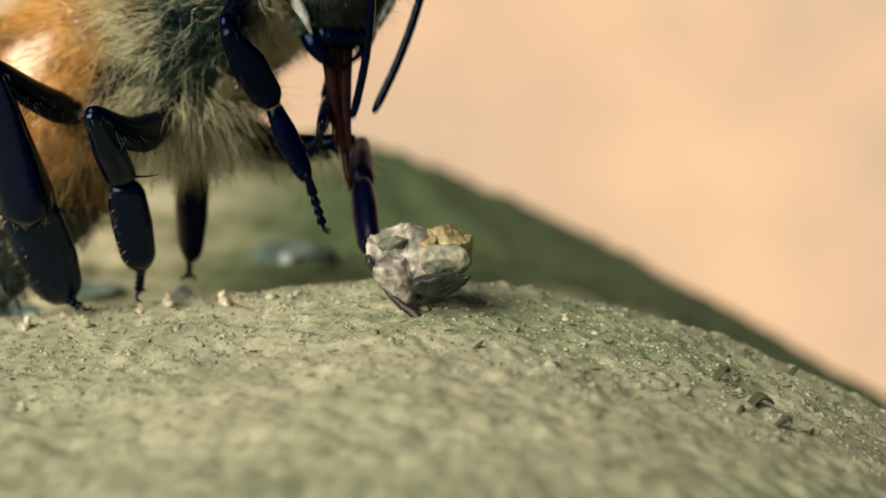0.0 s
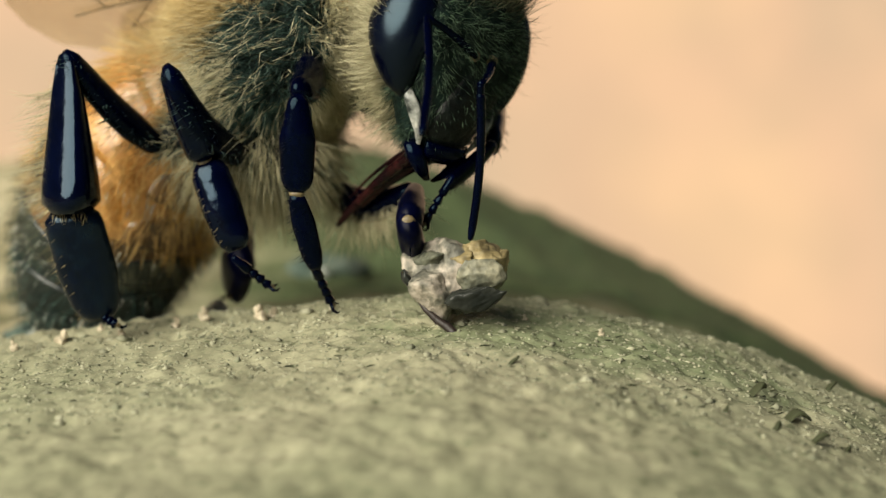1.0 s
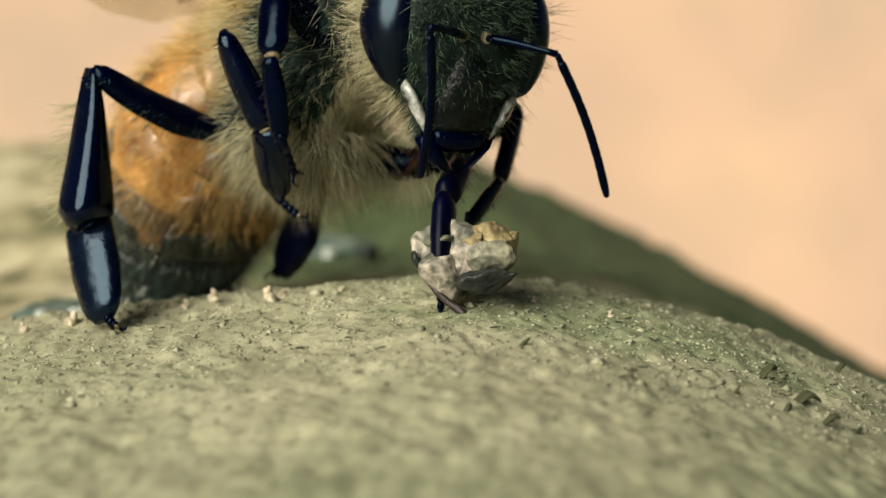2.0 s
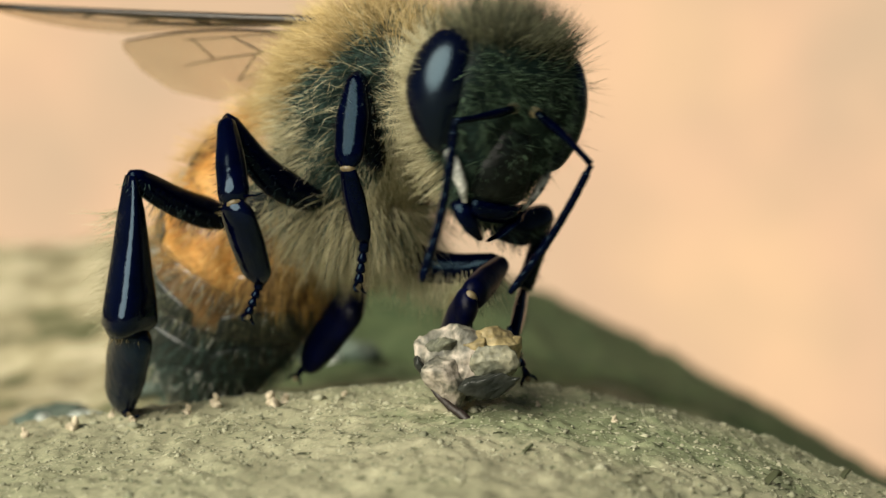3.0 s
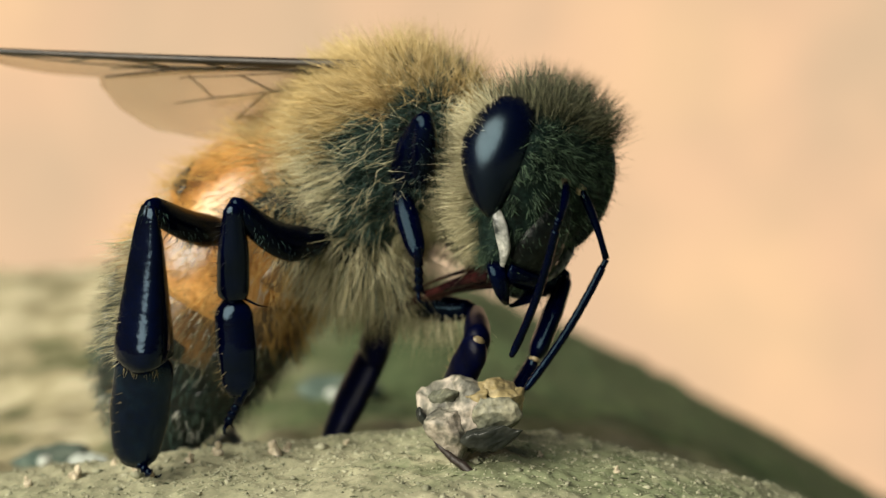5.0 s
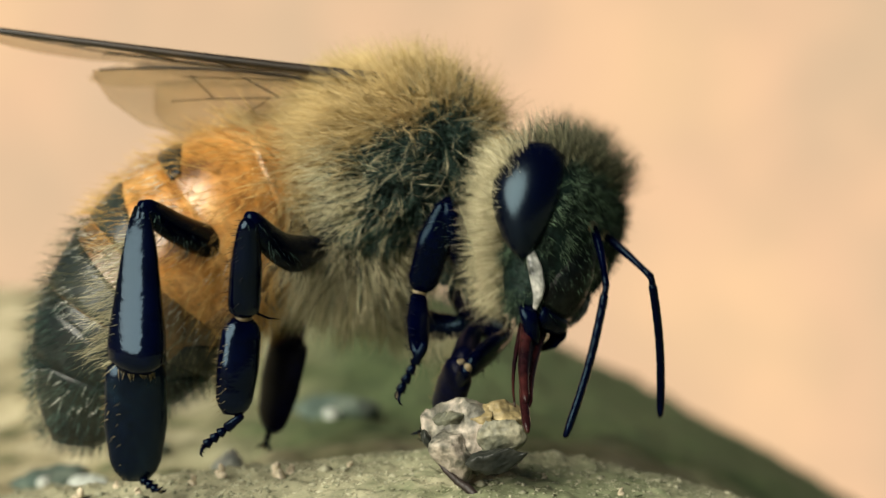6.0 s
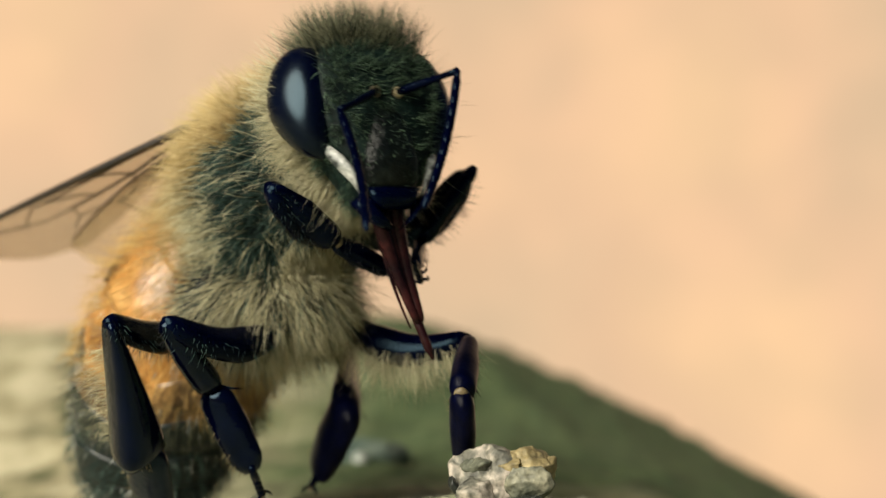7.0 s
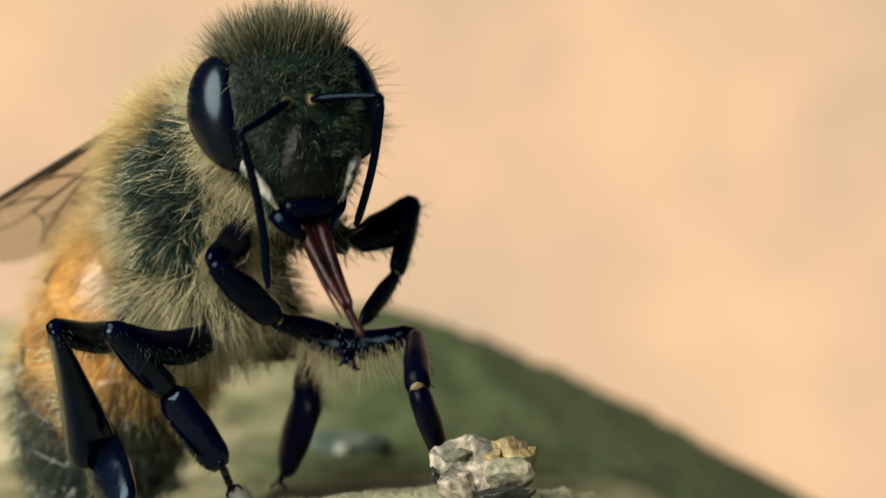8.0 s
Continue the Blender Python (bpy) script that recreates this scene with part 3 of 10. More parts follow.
def build_abdomen():
    """Six overlapping rings along a curve that bends down, on a brown core."""
    bend, length = 1.15, 8.6
    def centre(s):
        a = bend * s
        return np.array([-length * math.sin(a) / bend, 0, -length * (1 - math.cos(a)) / bend]) - 0.24 * girth(s) * across(s)
    def across(s):
        a = bend * s
        return np.array([math.sin(a) * -1.0, 0, math.cos(a)])
    def girth(s):
        return 1.86 * max(0.0, math.sin(math.pi * min(1, (s + 0.05) / 1.065) ** 0.92)) ** 0.48
    def body(s0, s1, swell0, swell1, k=8, bulge=0.0):
        ss = np.linspace(s0, s1, k)
        sw = np.linspace(swell0, swell1, k) + bulge * np.sin(np.pi * np.linspace(0, 1, k))
        r = np.array([girth(s) for s in ss]) * sw
        return loft([centre(s) for s in ss], r * 1.17, r * 1.16, (0, 1, 0), [across(s) for s in ss], 30)
    core = body(0.0, 0.995, 0.93, 0.93, 26)
    abdomen = part("abdomen", core, BAND, bee, "curved amber and black banded abdomen")
    def back_band(s0, s1, reach, lift):
        """A thin curved plate over the back, from s0 to s1, narrowing down the flanks."""
        m, k = 25, 6
        grids = []
        for up in (lift, lift - 0.03):
            for i in range(k):
                for j in range(m):
                    a = reach * (2 * j / (m - 1) - 1)
                    s = s1 - (s1 - s0) * (1 - i / (k - 1)) * math.cos(a * 1.3 / reach) ** 0.7
                    r = girth(s)
                    c = centre(s)
                    grids.append(c + np.array([0, 1, 0]) * math.sin(a) * r * (1.17 + up) + across(s) * math.cos(a) * r * (1.16 + up))
        faces = []
        for i in range(k - 1):
            for j in range(m - 1):
                q = i * m + j
                faces.append((q, q + 1, q + m + 1, q + m))
                q += k * m
                faces.append((q + m, q + m + 1, q + 1, q))
        rim = list(range(m)) + [i * m + m - 1 for i in range(1, k)] + [(k - 1) * m + j for j in range(m - 2, -1, -1)] + [i * m for i in range(k - 2, 0, -1)]
        faces += [(q, p, p + k * m, q + k * m) for p, q in zip(rim, rim[1:] + rim[:1])]
        return Geo().add(grids, faces)
    def belly(s0, s1):
        """A thin curved plate under the abdomen."""
        m, k = 15, 5
        grids, faces = [], []
        for up in (0.034, 0.005):
            for i in range(k):
                for j in range(m):
                    a = 0.95 * (2 * j / (m - 1) - 1)
                    s = s0 + (s1 - s0) * (1 - (1 - i / (k - 1)) * math.cos(a * 1.4) ** 0.6)
                    r = girth(s)
                    grids.append(centre(s) + np.array([0, 1, 0]) * math.sin(a) * r * (1.17 + up) - across(s) * math.cos(a) * r * (1.16 + up))
        for i in range(k - 1):
            for j in range(m - 1):
                q = i * m + j
                faces.append((q + m, q + m + 1, q + 1, q))
                q += k * m
                faces.append((q, q + 1, q + m + 1, q + m))
        rim = list(range(m)) + [i * m + m - 1 for i in range(1, k)] + [(k - 1) * m + j for j in range(m - 2, -1, -1)] + [i * m for i in range(k - 2, 0, -1)]
        faces += [(p, q, q + k * m, p + k * m) for p, q in zip(rim, rim[1:] + rim[:1])]
        return Geo().add(grids, faces)
    edges = [0.0, 0.13, 0.32, 0.50, 0.66, 0.81, 0.99]
    for i in range(6):
        s0, s1 = edges[i], edges[i + 1]
        if i < 5:
            part("abdomen_ring", body(s0, s1 + 0.008, 0.975, 1.0, 10, 0.03), (AMBER, AMBER, AMBER, AMBER_DARK, BAND)[i], abdomen, ("amber ring", "amber ring", "amber ring", "brown ring", "dark ring")[i])
            if i:
                wide = (0, 0.30, 0.50, 0.70, 0.85)[i] * (s1 - s0)
                part("abdomen_band", back_band(s1 - wide, s1 + 0.004, (0, 0.85, 1.2, 1.9, 2.4)[i], 0.034), BAND, abdomen, "dark band over the back")
        else:
            part("abdomen_ring", body(s0, min(s1 + 0.008, 0.995), 0.985, 1.012 if i < 5 else 0.9), BAND, abdomen, "dark ring")
        if 0 < i < 5:
            part("belly_plate", belly(s0 + 0.01, s1 + 0.006), AMBER_DARK if i < 3 else BAND, abdomen, "brown belly plate" if i < 3 else "dark belly plate")
        g = body(s0, s1, 1.0, 1.0)
        p, n = scatter(g, (2600, 3600, 3600, 3200, 2200, 1500)[i], RNG)
        if 0 < i < 4:  # the belly side is hairier than the back
            q = n @ across(0.5 * (s0 + s1)) + 0.35 * RNG.randn(len(p)) < -0.15
            q |= RNG.rand(len(p)) < 0.62
            p, n = p[q], n[q]
        back = np.array([across(0.5 * (s0 + s1))[2] * -1, 0, -0.45])
        L = (1.1, 0.75, 0.66, 0.58, 0.5, 0.42)[i]
        if i > 1:
            q, m = scatter(body(s0 + 0.005, s0 + 0.075, 1.0, 1.0, 3), (0, 0, 800, 600, 350, 250)[i], RNG)
            part("hair_band", hairs(q, m * 0.45 + back + RNG.randn(len(q), 3) * 0.2, 0.34 * RNG.uniform(0.6, 1.2, len(q)), 0.010, RNG, 0.4), ASH_FUR, abdomen, "greyish white hair band")
        part("ring_hair", hairs(p, n * 0.9 + back * 0.8 + tufts(p, 1.8, 0.5) + RNG.randn(len(p), 3) * 0.2, L * RNG.uniform(0.6, 1.2, len(p)), 0.0075, RNG, 0.5), (GOLD_FUR, AMBER_FUR, AMBER_FUR, CREST_FUR, DARK_FUR, DARK_FUR)[i], abdomen)
        if i in (2, 3):  # felt of white hair on the flanks
            q, m = scatter(body(s0 + 0.02, s1, 1.0, 1.0), 1300, RNG)
            u = m @ across(0.5 * (s0 + s1)) + 0.2 * RNG.randn(len(q))
            felt = (u > (0.15, -0.10, 0.0)[i - 2]) & (u < (0.6, 0.65, 0.4)[i - 2])
            part("white_felt", hairs(q[felt], m[felt] * 0.6 + back + RNG.randn(int(felt.sum()), 3) * 0.2, 0.30 * RNG.uniform(0.6, 1.2, int(felt.sum())), 0.0075, RNG, 0.4), ASH_FUR, abdomen, "greyish white felt of hair on the flank")
    return abdomen


def build_head():
    z = np.array([1.76, 1.72, 1.58, 1.3, 0.9, 0.4, -0.1, -0.6, -1.05, -1.45, -1.72, -1.86])
    wide = np.array([0.20, 0.55, 0.92, 1.25, 1.52, 1.62, 1.50, 1.22, 0.95, 0.76, 0.62, 0.40])
    front = np.array([0.22, 0.42, 0.62, 0.84, 1.0, 1.08, 1.10, 1.10, 1.08, 1.0, 0.86, 0.6])
    back = np.array([-0.2, -0.4, -0.58, -0.72, -0.78, -0.78, -0.74, -0.62, -0.42, -0.2, 0.0, 0.15])
    c = [((f + b) / 2, 0, h) for f, b, h in zip(front, back, z)]
    g = loft(c, (front - back) / 2, wide, (1, 0, 0), (0, 1, 0), 36, 2.25)
    head = part("head", g, FACE, bee, "dark downy triangular head")
    for s in (-1, 1):
        k = np.linspace(-1, 1, 20)
        w = np.sqrt(np.maximum(0.004, 1 - k ** 2)) ** 0.8
        cc = [(0.14 - 0.13 * h + 0.20 * h * h * (h < 0), s * (1.43 - 0.20 * h * h - 0.06 * (h < 0) * h * h), 0.34 + 1.20 * h) for h in k]
        part("compound_eye", loft(cc, (0.70 - 0.26 * (k < 0) * np.abs(k) ** 1.5) * w, 0.48 * w, (0.92, -s * 0.38, 0), (0.38, s * 0.92, 0), 26), EYE, head, "glossy black compound eye")
        # rim, and cheek whose highlight is painted pale
        part("eye_rim", tube([(0.62 - 0.05 * h, s * (1.05 - 0.12 * h * h), 0.34 + 1.08 * h) for h in np.linspace(-0.9, 0.85, 14)], [0.022] * 14, 6), JOINT, head, "thin tan eye rim")
        cheek = [(0.60, s * 1.17, -0.58), (0.76, s * 1.05, -0.86), (0.90, s * 0.89, -1.16), (0.94, s * 0.76, -1.40), (0.90, s * 0.64, -1.62)]
        part("cheek", loft(cheek, [0.05, 0.10, 0.10, 0.07, 0.03], [0.08, 0.18, 0.17, 0.10, 0.04], (0.6, s * 0.75, 0.2), (0.75, -s * 0.6, 0), 12, 3.0), CHEEK_GLARE, head, "shiny cheek plate with its highlight painted pale")
        part("antenna_socket", tube([(1.05, s * 0.24, 0.38), (1.16, s * 0.25, 0.38)], [0.13, 0.10], 12), JOINT, head, "brown antenna socket")
        md = [(0.72, s * 0.66, -1.62), (0.86, s * 0.55, -1.86), (0.92, s * 0.34, -2.1), (0.90, s * 0.10, -2.28)]
        part("mandible", loft(md, [0.16, 0.17, 0.15, 0.08], [0.2, 0.19, 0.15, 0.07], (1, 0, 0), (0, 0.8, 0.6), 12), CHITIN, head, "dark brown mandible")
    part("clypeus", loft([(0.92, 0, h) for h in (0.12, -0.1, -0.5, -0.95, -1.35, -1.55)], [0.14, 0.30, 0.40, 0.38, 0.28, 0.12], [0.16, 0.36, 0.50, 0.60, 0.58, 0.4], (1, 0, 0), (0, 1, 0), 24), CLYPEUS, head, "dark shield-shaped clypeus")
    q = loft([(0.92, 0, h) for h in (0.12, -0.1, -0.5, -0.95)], [0.14, 0.30, 0.40, 0.38], [0.16, 0.36, 0.50, 0.60], (1, 0, 0), (0, 1, 0), 24)
    p, n = scatter(q, 350, RNG)
    part("fur", hairs(p, n + RNG.randn(len(p), 3) * 0.3 + (0.2, 0, -0.6), 0.2 * RNG.uniform(0.4, 1.2, len(p)), 0.007, RNG, 0.5), FACE_FUR, head, "sparse hair on the clypeus")
    part("labrum", loft([(1.0, 0, -1.5), (1.0, 0, -1.72), (0.94, 0, -1.9)], [0.12, 0.13, 0.06], [0.55, 0.5, 0.3], (1, 0, 0), (0, 1, 0), 14), CHITIN, head, "black labrum")
    for y, x, h in ((0, 0.5, 1.66), (-0.28, 0.28, 1.74), (0.28, 0.28, 1.74)):
        part("ocellus", ball((x, y, h), (0.10, 0.10, 0.09), 12, 8), EYE, head, "small shiny simple eye")
    p, n = scatter(g, 22000, RNG)
    keep = ~((np.abs(p[:, 1]) > 1.22) & (n[:, 0] > -0.3) & (np.abs(p[:, 2] - 0.22) < 1.25))
    p, n = p[keep], n[keep]
    crown = p[:, 2] - 0.35 * p[:, 0] + 0.14 * RNG.randn(len(p)) > 1.18
    rear = ~crown & (p[:, 0] < -0.05)
    patch = np.array([noise.noise(Vector(v * 2.8)) for v in p])
    shield = (np.abs(p[:, 1]) < 0.64) & (p[:, 2] < 0.1) & (n[:, 0] > 0.4)
    face = ~crown & ~rear & (~shield | (RNG.rand(len(p)) < 0.15)) & (RNG.rand(len(p)) < 0.48 + 1.7 * patch)
    for mask, mat, name, L, lean in ((crown, CREST_FUR, "brownish crest hair", 0.80, (-0.2, 0, 0.4)), (rear, PALE_FUR, "pale buff ruff behind the eyes", 0.95, (0.0, 0, -0.15)), (face, FACE_FUR, "short grey face down", 0.30, (0.2, 0, -0.3))):
        q = mask.nonzero()[0]
        part("fur", hairs(p[q], n[q] + np.array(lean) + tufts(p[q], 2.4, 0.6) + RNG.randn(len(q), 3) * 0.24, L * RNG.uniform(0.35, 1.25, len(q)), 0.0068, RNG, 1.0), mat, head, name)
    return head


def build_antenna(s):
    k = np.linspace(0, 1, 8)
    sc = loft([(0.05 * math.sin(3.1 * h), 0, 1.45 * h) for h in k], 0.075 + 0.012 * np.sin(6 * k), 0.075 + 0.012 * np.sin(6 * k), (1, 0, 0), (0, 1, 0), 10)
    scape = part("scape", sc, CHITIN, head, "black antenna stalk")
    cc, rr = [], []
    z = 0.0
    for i in range(11):
        L = 0.18 if i == 0 else 0.287
        r0 = 0.062 if i == 0 else 0.085
        for h, r in ((0.0, 0.93), (0.14, 1.0), (0.86, 1.02), (1.0, 0.93)):
            cc.append((0.10 * math.sin((z + L * h) * 1.03), 0, z + (L - 0.004) * h))
            rr.append(r0 * r)
        z += L
    rr[-1], rr[-2] = 0.03, 0.06
    g = loft(cc, rr, rr, (1, 0, 0), (0, 1, 0), 10)
    fl = part("flagellum", g, CHITIN, head, "black jointed antenna whip")
    bee_parts["scape_" + s], bee_parts["flagellum_" + s] = scape, fl


def build_proboscis():
    k = np.linspace(0, 1, 15)
    tongue = tube([(0.0, -0.22 * math.sin(2.6 * h), 3.1 * h) for h in k], 0.13 - 0.05 * k - 0.05 * (k > 0.97), 12)
    for s in (-1, 1):  # the two sheath blades, wide above and closing round the tongue
        tube([(s * (0.15 * (1 - h) + 0.05), 0.03 - 0.20 * math.sin(2.2 * h), 2.35 * h) for h in k], 0.17 * (1 - 0.55 * k) * np.where(k > 0.93, 0.5, 1), 10, tongue)
    for s in (-1, 1):
        tube([(s * (0.20 - 0.08 * h), -0.16 - 0.22 * math.sin(2.2 * h), 0.2 + 2.2 * h) for h in k], 0.05 * (1 - k) + 0.018, 6, tongue)
    bee_parts["proboscis"] = part("proboscis", tongue, TONGUE, head, "dark brown tongue with its sheaths")


def leg_segment(name, length, shape, label, hair, hair_len, mat=CHITIN, fur=PALE_FUR, bow=0.0, pale_end=False, side=0, spur=False, ridge=0.0, start=0.0, blunt=0.55):
    """A leg joint along z. shape: (place, half thickness, half breadth) rows; bow bends it across its breadth."""
    k = np.linspace(0, 1, 14)
    s = np.array(shape, float)
    th, br = np.interp(k, s[:, 0], s[:, 1]), np.interp(k, s[:, 0], s[:, 2])
    end = np.clip(np.minimum(k, 1 - k) / 0.06, blunt, 1)
    g = loft([(0, bow * math.sin(math.pi * h), start * (1 - h) + length * h) for h in k], th * end, br * end, (1, 0, 0), (0, 1, 0), 24, 2.0)
    if ridge:  # the outer face is a flat slope that ends in a ridge near one edge
        v = g.verts()
        b = np.interp(v[:, 2] / length, k, br * end)
        y = v[:, 1] / b * np.sign(side)
        face = (0.05 + ridge * np.abs(v[:, 2] / length) ** 1.25 - 0.42 * y * b) * np.clip(1 - y * y, 0, 1) ** 0.28
        v[:, 0] = np.where(v[:, 0] > -1e-6, face * np.interp(v[:, 2] / length, k, end), v[:, 0])
        g.v = [v]
    ob = part(name, g, mat, bee, label)
    p, n = scatter(g, hair, RNG)
    if side:
        q = p[:, 1] * side > 0.72 * np.interp(p[:, 2] / length, k, br) if ridge else n[:, 1] * side > 0.25
        p, n = p[q], n[q] + np.array([0, side * 0.8, 0])
    part("leg_hair", hairs(p, n + RNG.randn(len(p), 3) * 0.25 + (0, 0, 0.55), hair_len * RNG.uniform(0.5, 1.2, len(p)), 0.006, RNG, 0.6), fur, ob)
    if ridge:  # long fringe along the hind edge
        h = RNG.uniform(0.2, 0.98, 190)
        rim = np.stack([RNG.uniform(-0.1, 0.06, 190), side * 0.93 * np.interp(h, k, br), h * length], 1)
        part("fringe", hairs(rim, RNG.randn(190, 3) * 0.16 + (0.1, side, 0.35), 0.95 * RNG.uniform(0.4, 1.1, 190), 0.0052, RNG, 1.3), fur, ob, "fringe of pale curved hairs")
    if ridge:  # comb of stiff hairs across the end
        q = np.linspace(-0.9, 0.9, 70)
        row = np.stack([RNG.uniform(0.05, 0.3, 70), q * br[-1], np.full(70, length * 0.985)], 1)
        part("comb", hairs(row, RNG.randn(70, 3) * 0.2 + (0.35, 0, 1.0), 0.26 * RNG.uniform(0.6, 1.2, 70), 0.012, RNG, 0.4), JOINT_FUR, ob, "comb of stiff pale hairs")
    if pale_end:
        part("joint", ball((0, 0, length * 0.995), (th[-1] * 0.9, br[-1] * 0.8, 0.09), 12, 8), JOINT, ob, "brownish joint skin")
    if spur:
        part("spur", tube([(0, -br[-1] * 0.7, length * 0.93), (0, -br[-1] - 0.28, length * 1.0), (0, -br[-1] - 0.5, length * 1.01)], [0.03, 0.022, 0.006], 6), CHITIN, ob, "thin spur")
    return ob


def foot_segment(length):
    """Four small joints and two claws."""
    n = 4
    ob = None
    for i in range(n):
        z0, z1 = length * i / n * 0.86 - 0.28 * (i == 0), length * (i + 1) / n * 0.86
        g = loft([(0, 0, z0), (0, 0, z0 + 0.03), (0, 0, z1 - 0.04), (0, 0, z1)], [0.04, 0.06, 0.085, 0.05], [0.05, 0.075, 0.11, 0.06], (1, 0, 0), (0, 1, 0), 10)
        if ob is None:
            ob = part("foot", g, CHITIN, bee, "black jointed foot with claws")
        else:
            part("foot_joint", g, CHITIN, ob)
    for s in (-1, 1):
        L = length
        part("claw", tube([(s * 0.05, 0, L * 0.84), (s * 0.15, 0, L * 0.95), (s * 0.17, -0.06, L * 1.03), (s * 0.15, -0.13, L * 1.04)], [0.04, 0.035, 0.025, 0.008], 6), CHITIN, ob)
    part("foot_pad", ball((0, -0.02, length * 0.92), (0.06, 0.05, 0.07), 10, 6), JOINT, ob, "brown foot pad")
    return ob


LEGS = {
    "hind": dict(femur=(3.0, [(0, .20, .24), (.3, .26, .36), (.8, .22, .30), (1, .17, .2)]), tibia=(3.2, [(0, .13, .16), (.25, .2, .33), (.8, .30, .57), (.93, .30, .58), (1, .22, .42)]),
                 basitarsus=(2.15, [(0, .22, .50), (.12, .30, .60), (.55, .30, .62), (.85, .24, .50), (1, .16, .34)]), foot=0.62),
    "middle": dict(femur=(2.9, [(0, .24, .28), (.35, .28, .40), (.8, .24, .31), (1, .18, .21)]), tibia=(2.1, [(0, .17, .18), (.5, .27, .32), (.9, .27, .33), (1, .18, .22)]),
                   basitarsus=(1.85, [(0, .16, .26), (.14, .24, .39), (.5, .26, .42), (.85, .22, .36), (1, .14, .24)]), foot=0.8),
    "front": dict(femur=(2.1, [(0, .2, .25), (.4, .30, .43), (.8, .25, .34), (1, .16, .2)]), tibia=(1.95, [(0, .14, .17), (.45, .2, .36), (.85, .19, .32), (1, .13, .2)]),
                  basitarsus=(1.6, [(0, .11, .16), (.4, .14, .24), (.8, .13, .21), (1, .09, .13)]), foot=0.95)}


EDGE = {"R": 1, "L": -1}  # the edge of a shin that carries its fringe


def build_leg(kind, s):
    d = LEGS[kind]
    left = s == "L"
    fringe = kind == "middle" and left
    shell = CHITIN if kind == "front" else CHITIN_MATT if left else CHITIN_GLOSS
    bp = bee_parts
    key = kind + "_" + s + "_"
    L, shape = d["femur"]
    bp[key + "femur"] = leg_segment("femur", L, shape, "black bowed thigh with pale hair", 1100 if fringe else 300, 0.95 if fringe else 0.32, CHITIN, PALE_FUR if fringe else DARK_FUR, bow=-0.38 if kind == "middle" else -0.15, side=-1)
    L, shape = d["tibia"]
    bp[key + "tibia"] = leg_segment("tibia", L, shape, "glossy black shin", 170, 0.3 if kind == "hind" else 0.2, shell, PALE_FUR if kind == "hind" and not left else BRISTLE, side=EDGE[s], pale_end=kind != "hind", spur=kind == "middle", ridge=0.80 if kind == "hind" and not left else 0.0, blunt=0.8 if kind == "hind" else 0.55)
    L, shape = d["basitarsus"]
    bp[key + "basitarsus"] = leg_segment("basitarsus", L, shape, "flat black brush joint of the foot", 220, 0.17, BRUSH if kind == "hind" and not left else shell, JOINT_FUR if kind != "front" else BRISTLE, side=EDGE[s], start=-0.32 if kind == "hind" else -0.08, blunt=0.75)
    bp[key + "foot"] = foot_segment(d["foot"])
    build_coxa(key + "coxa")


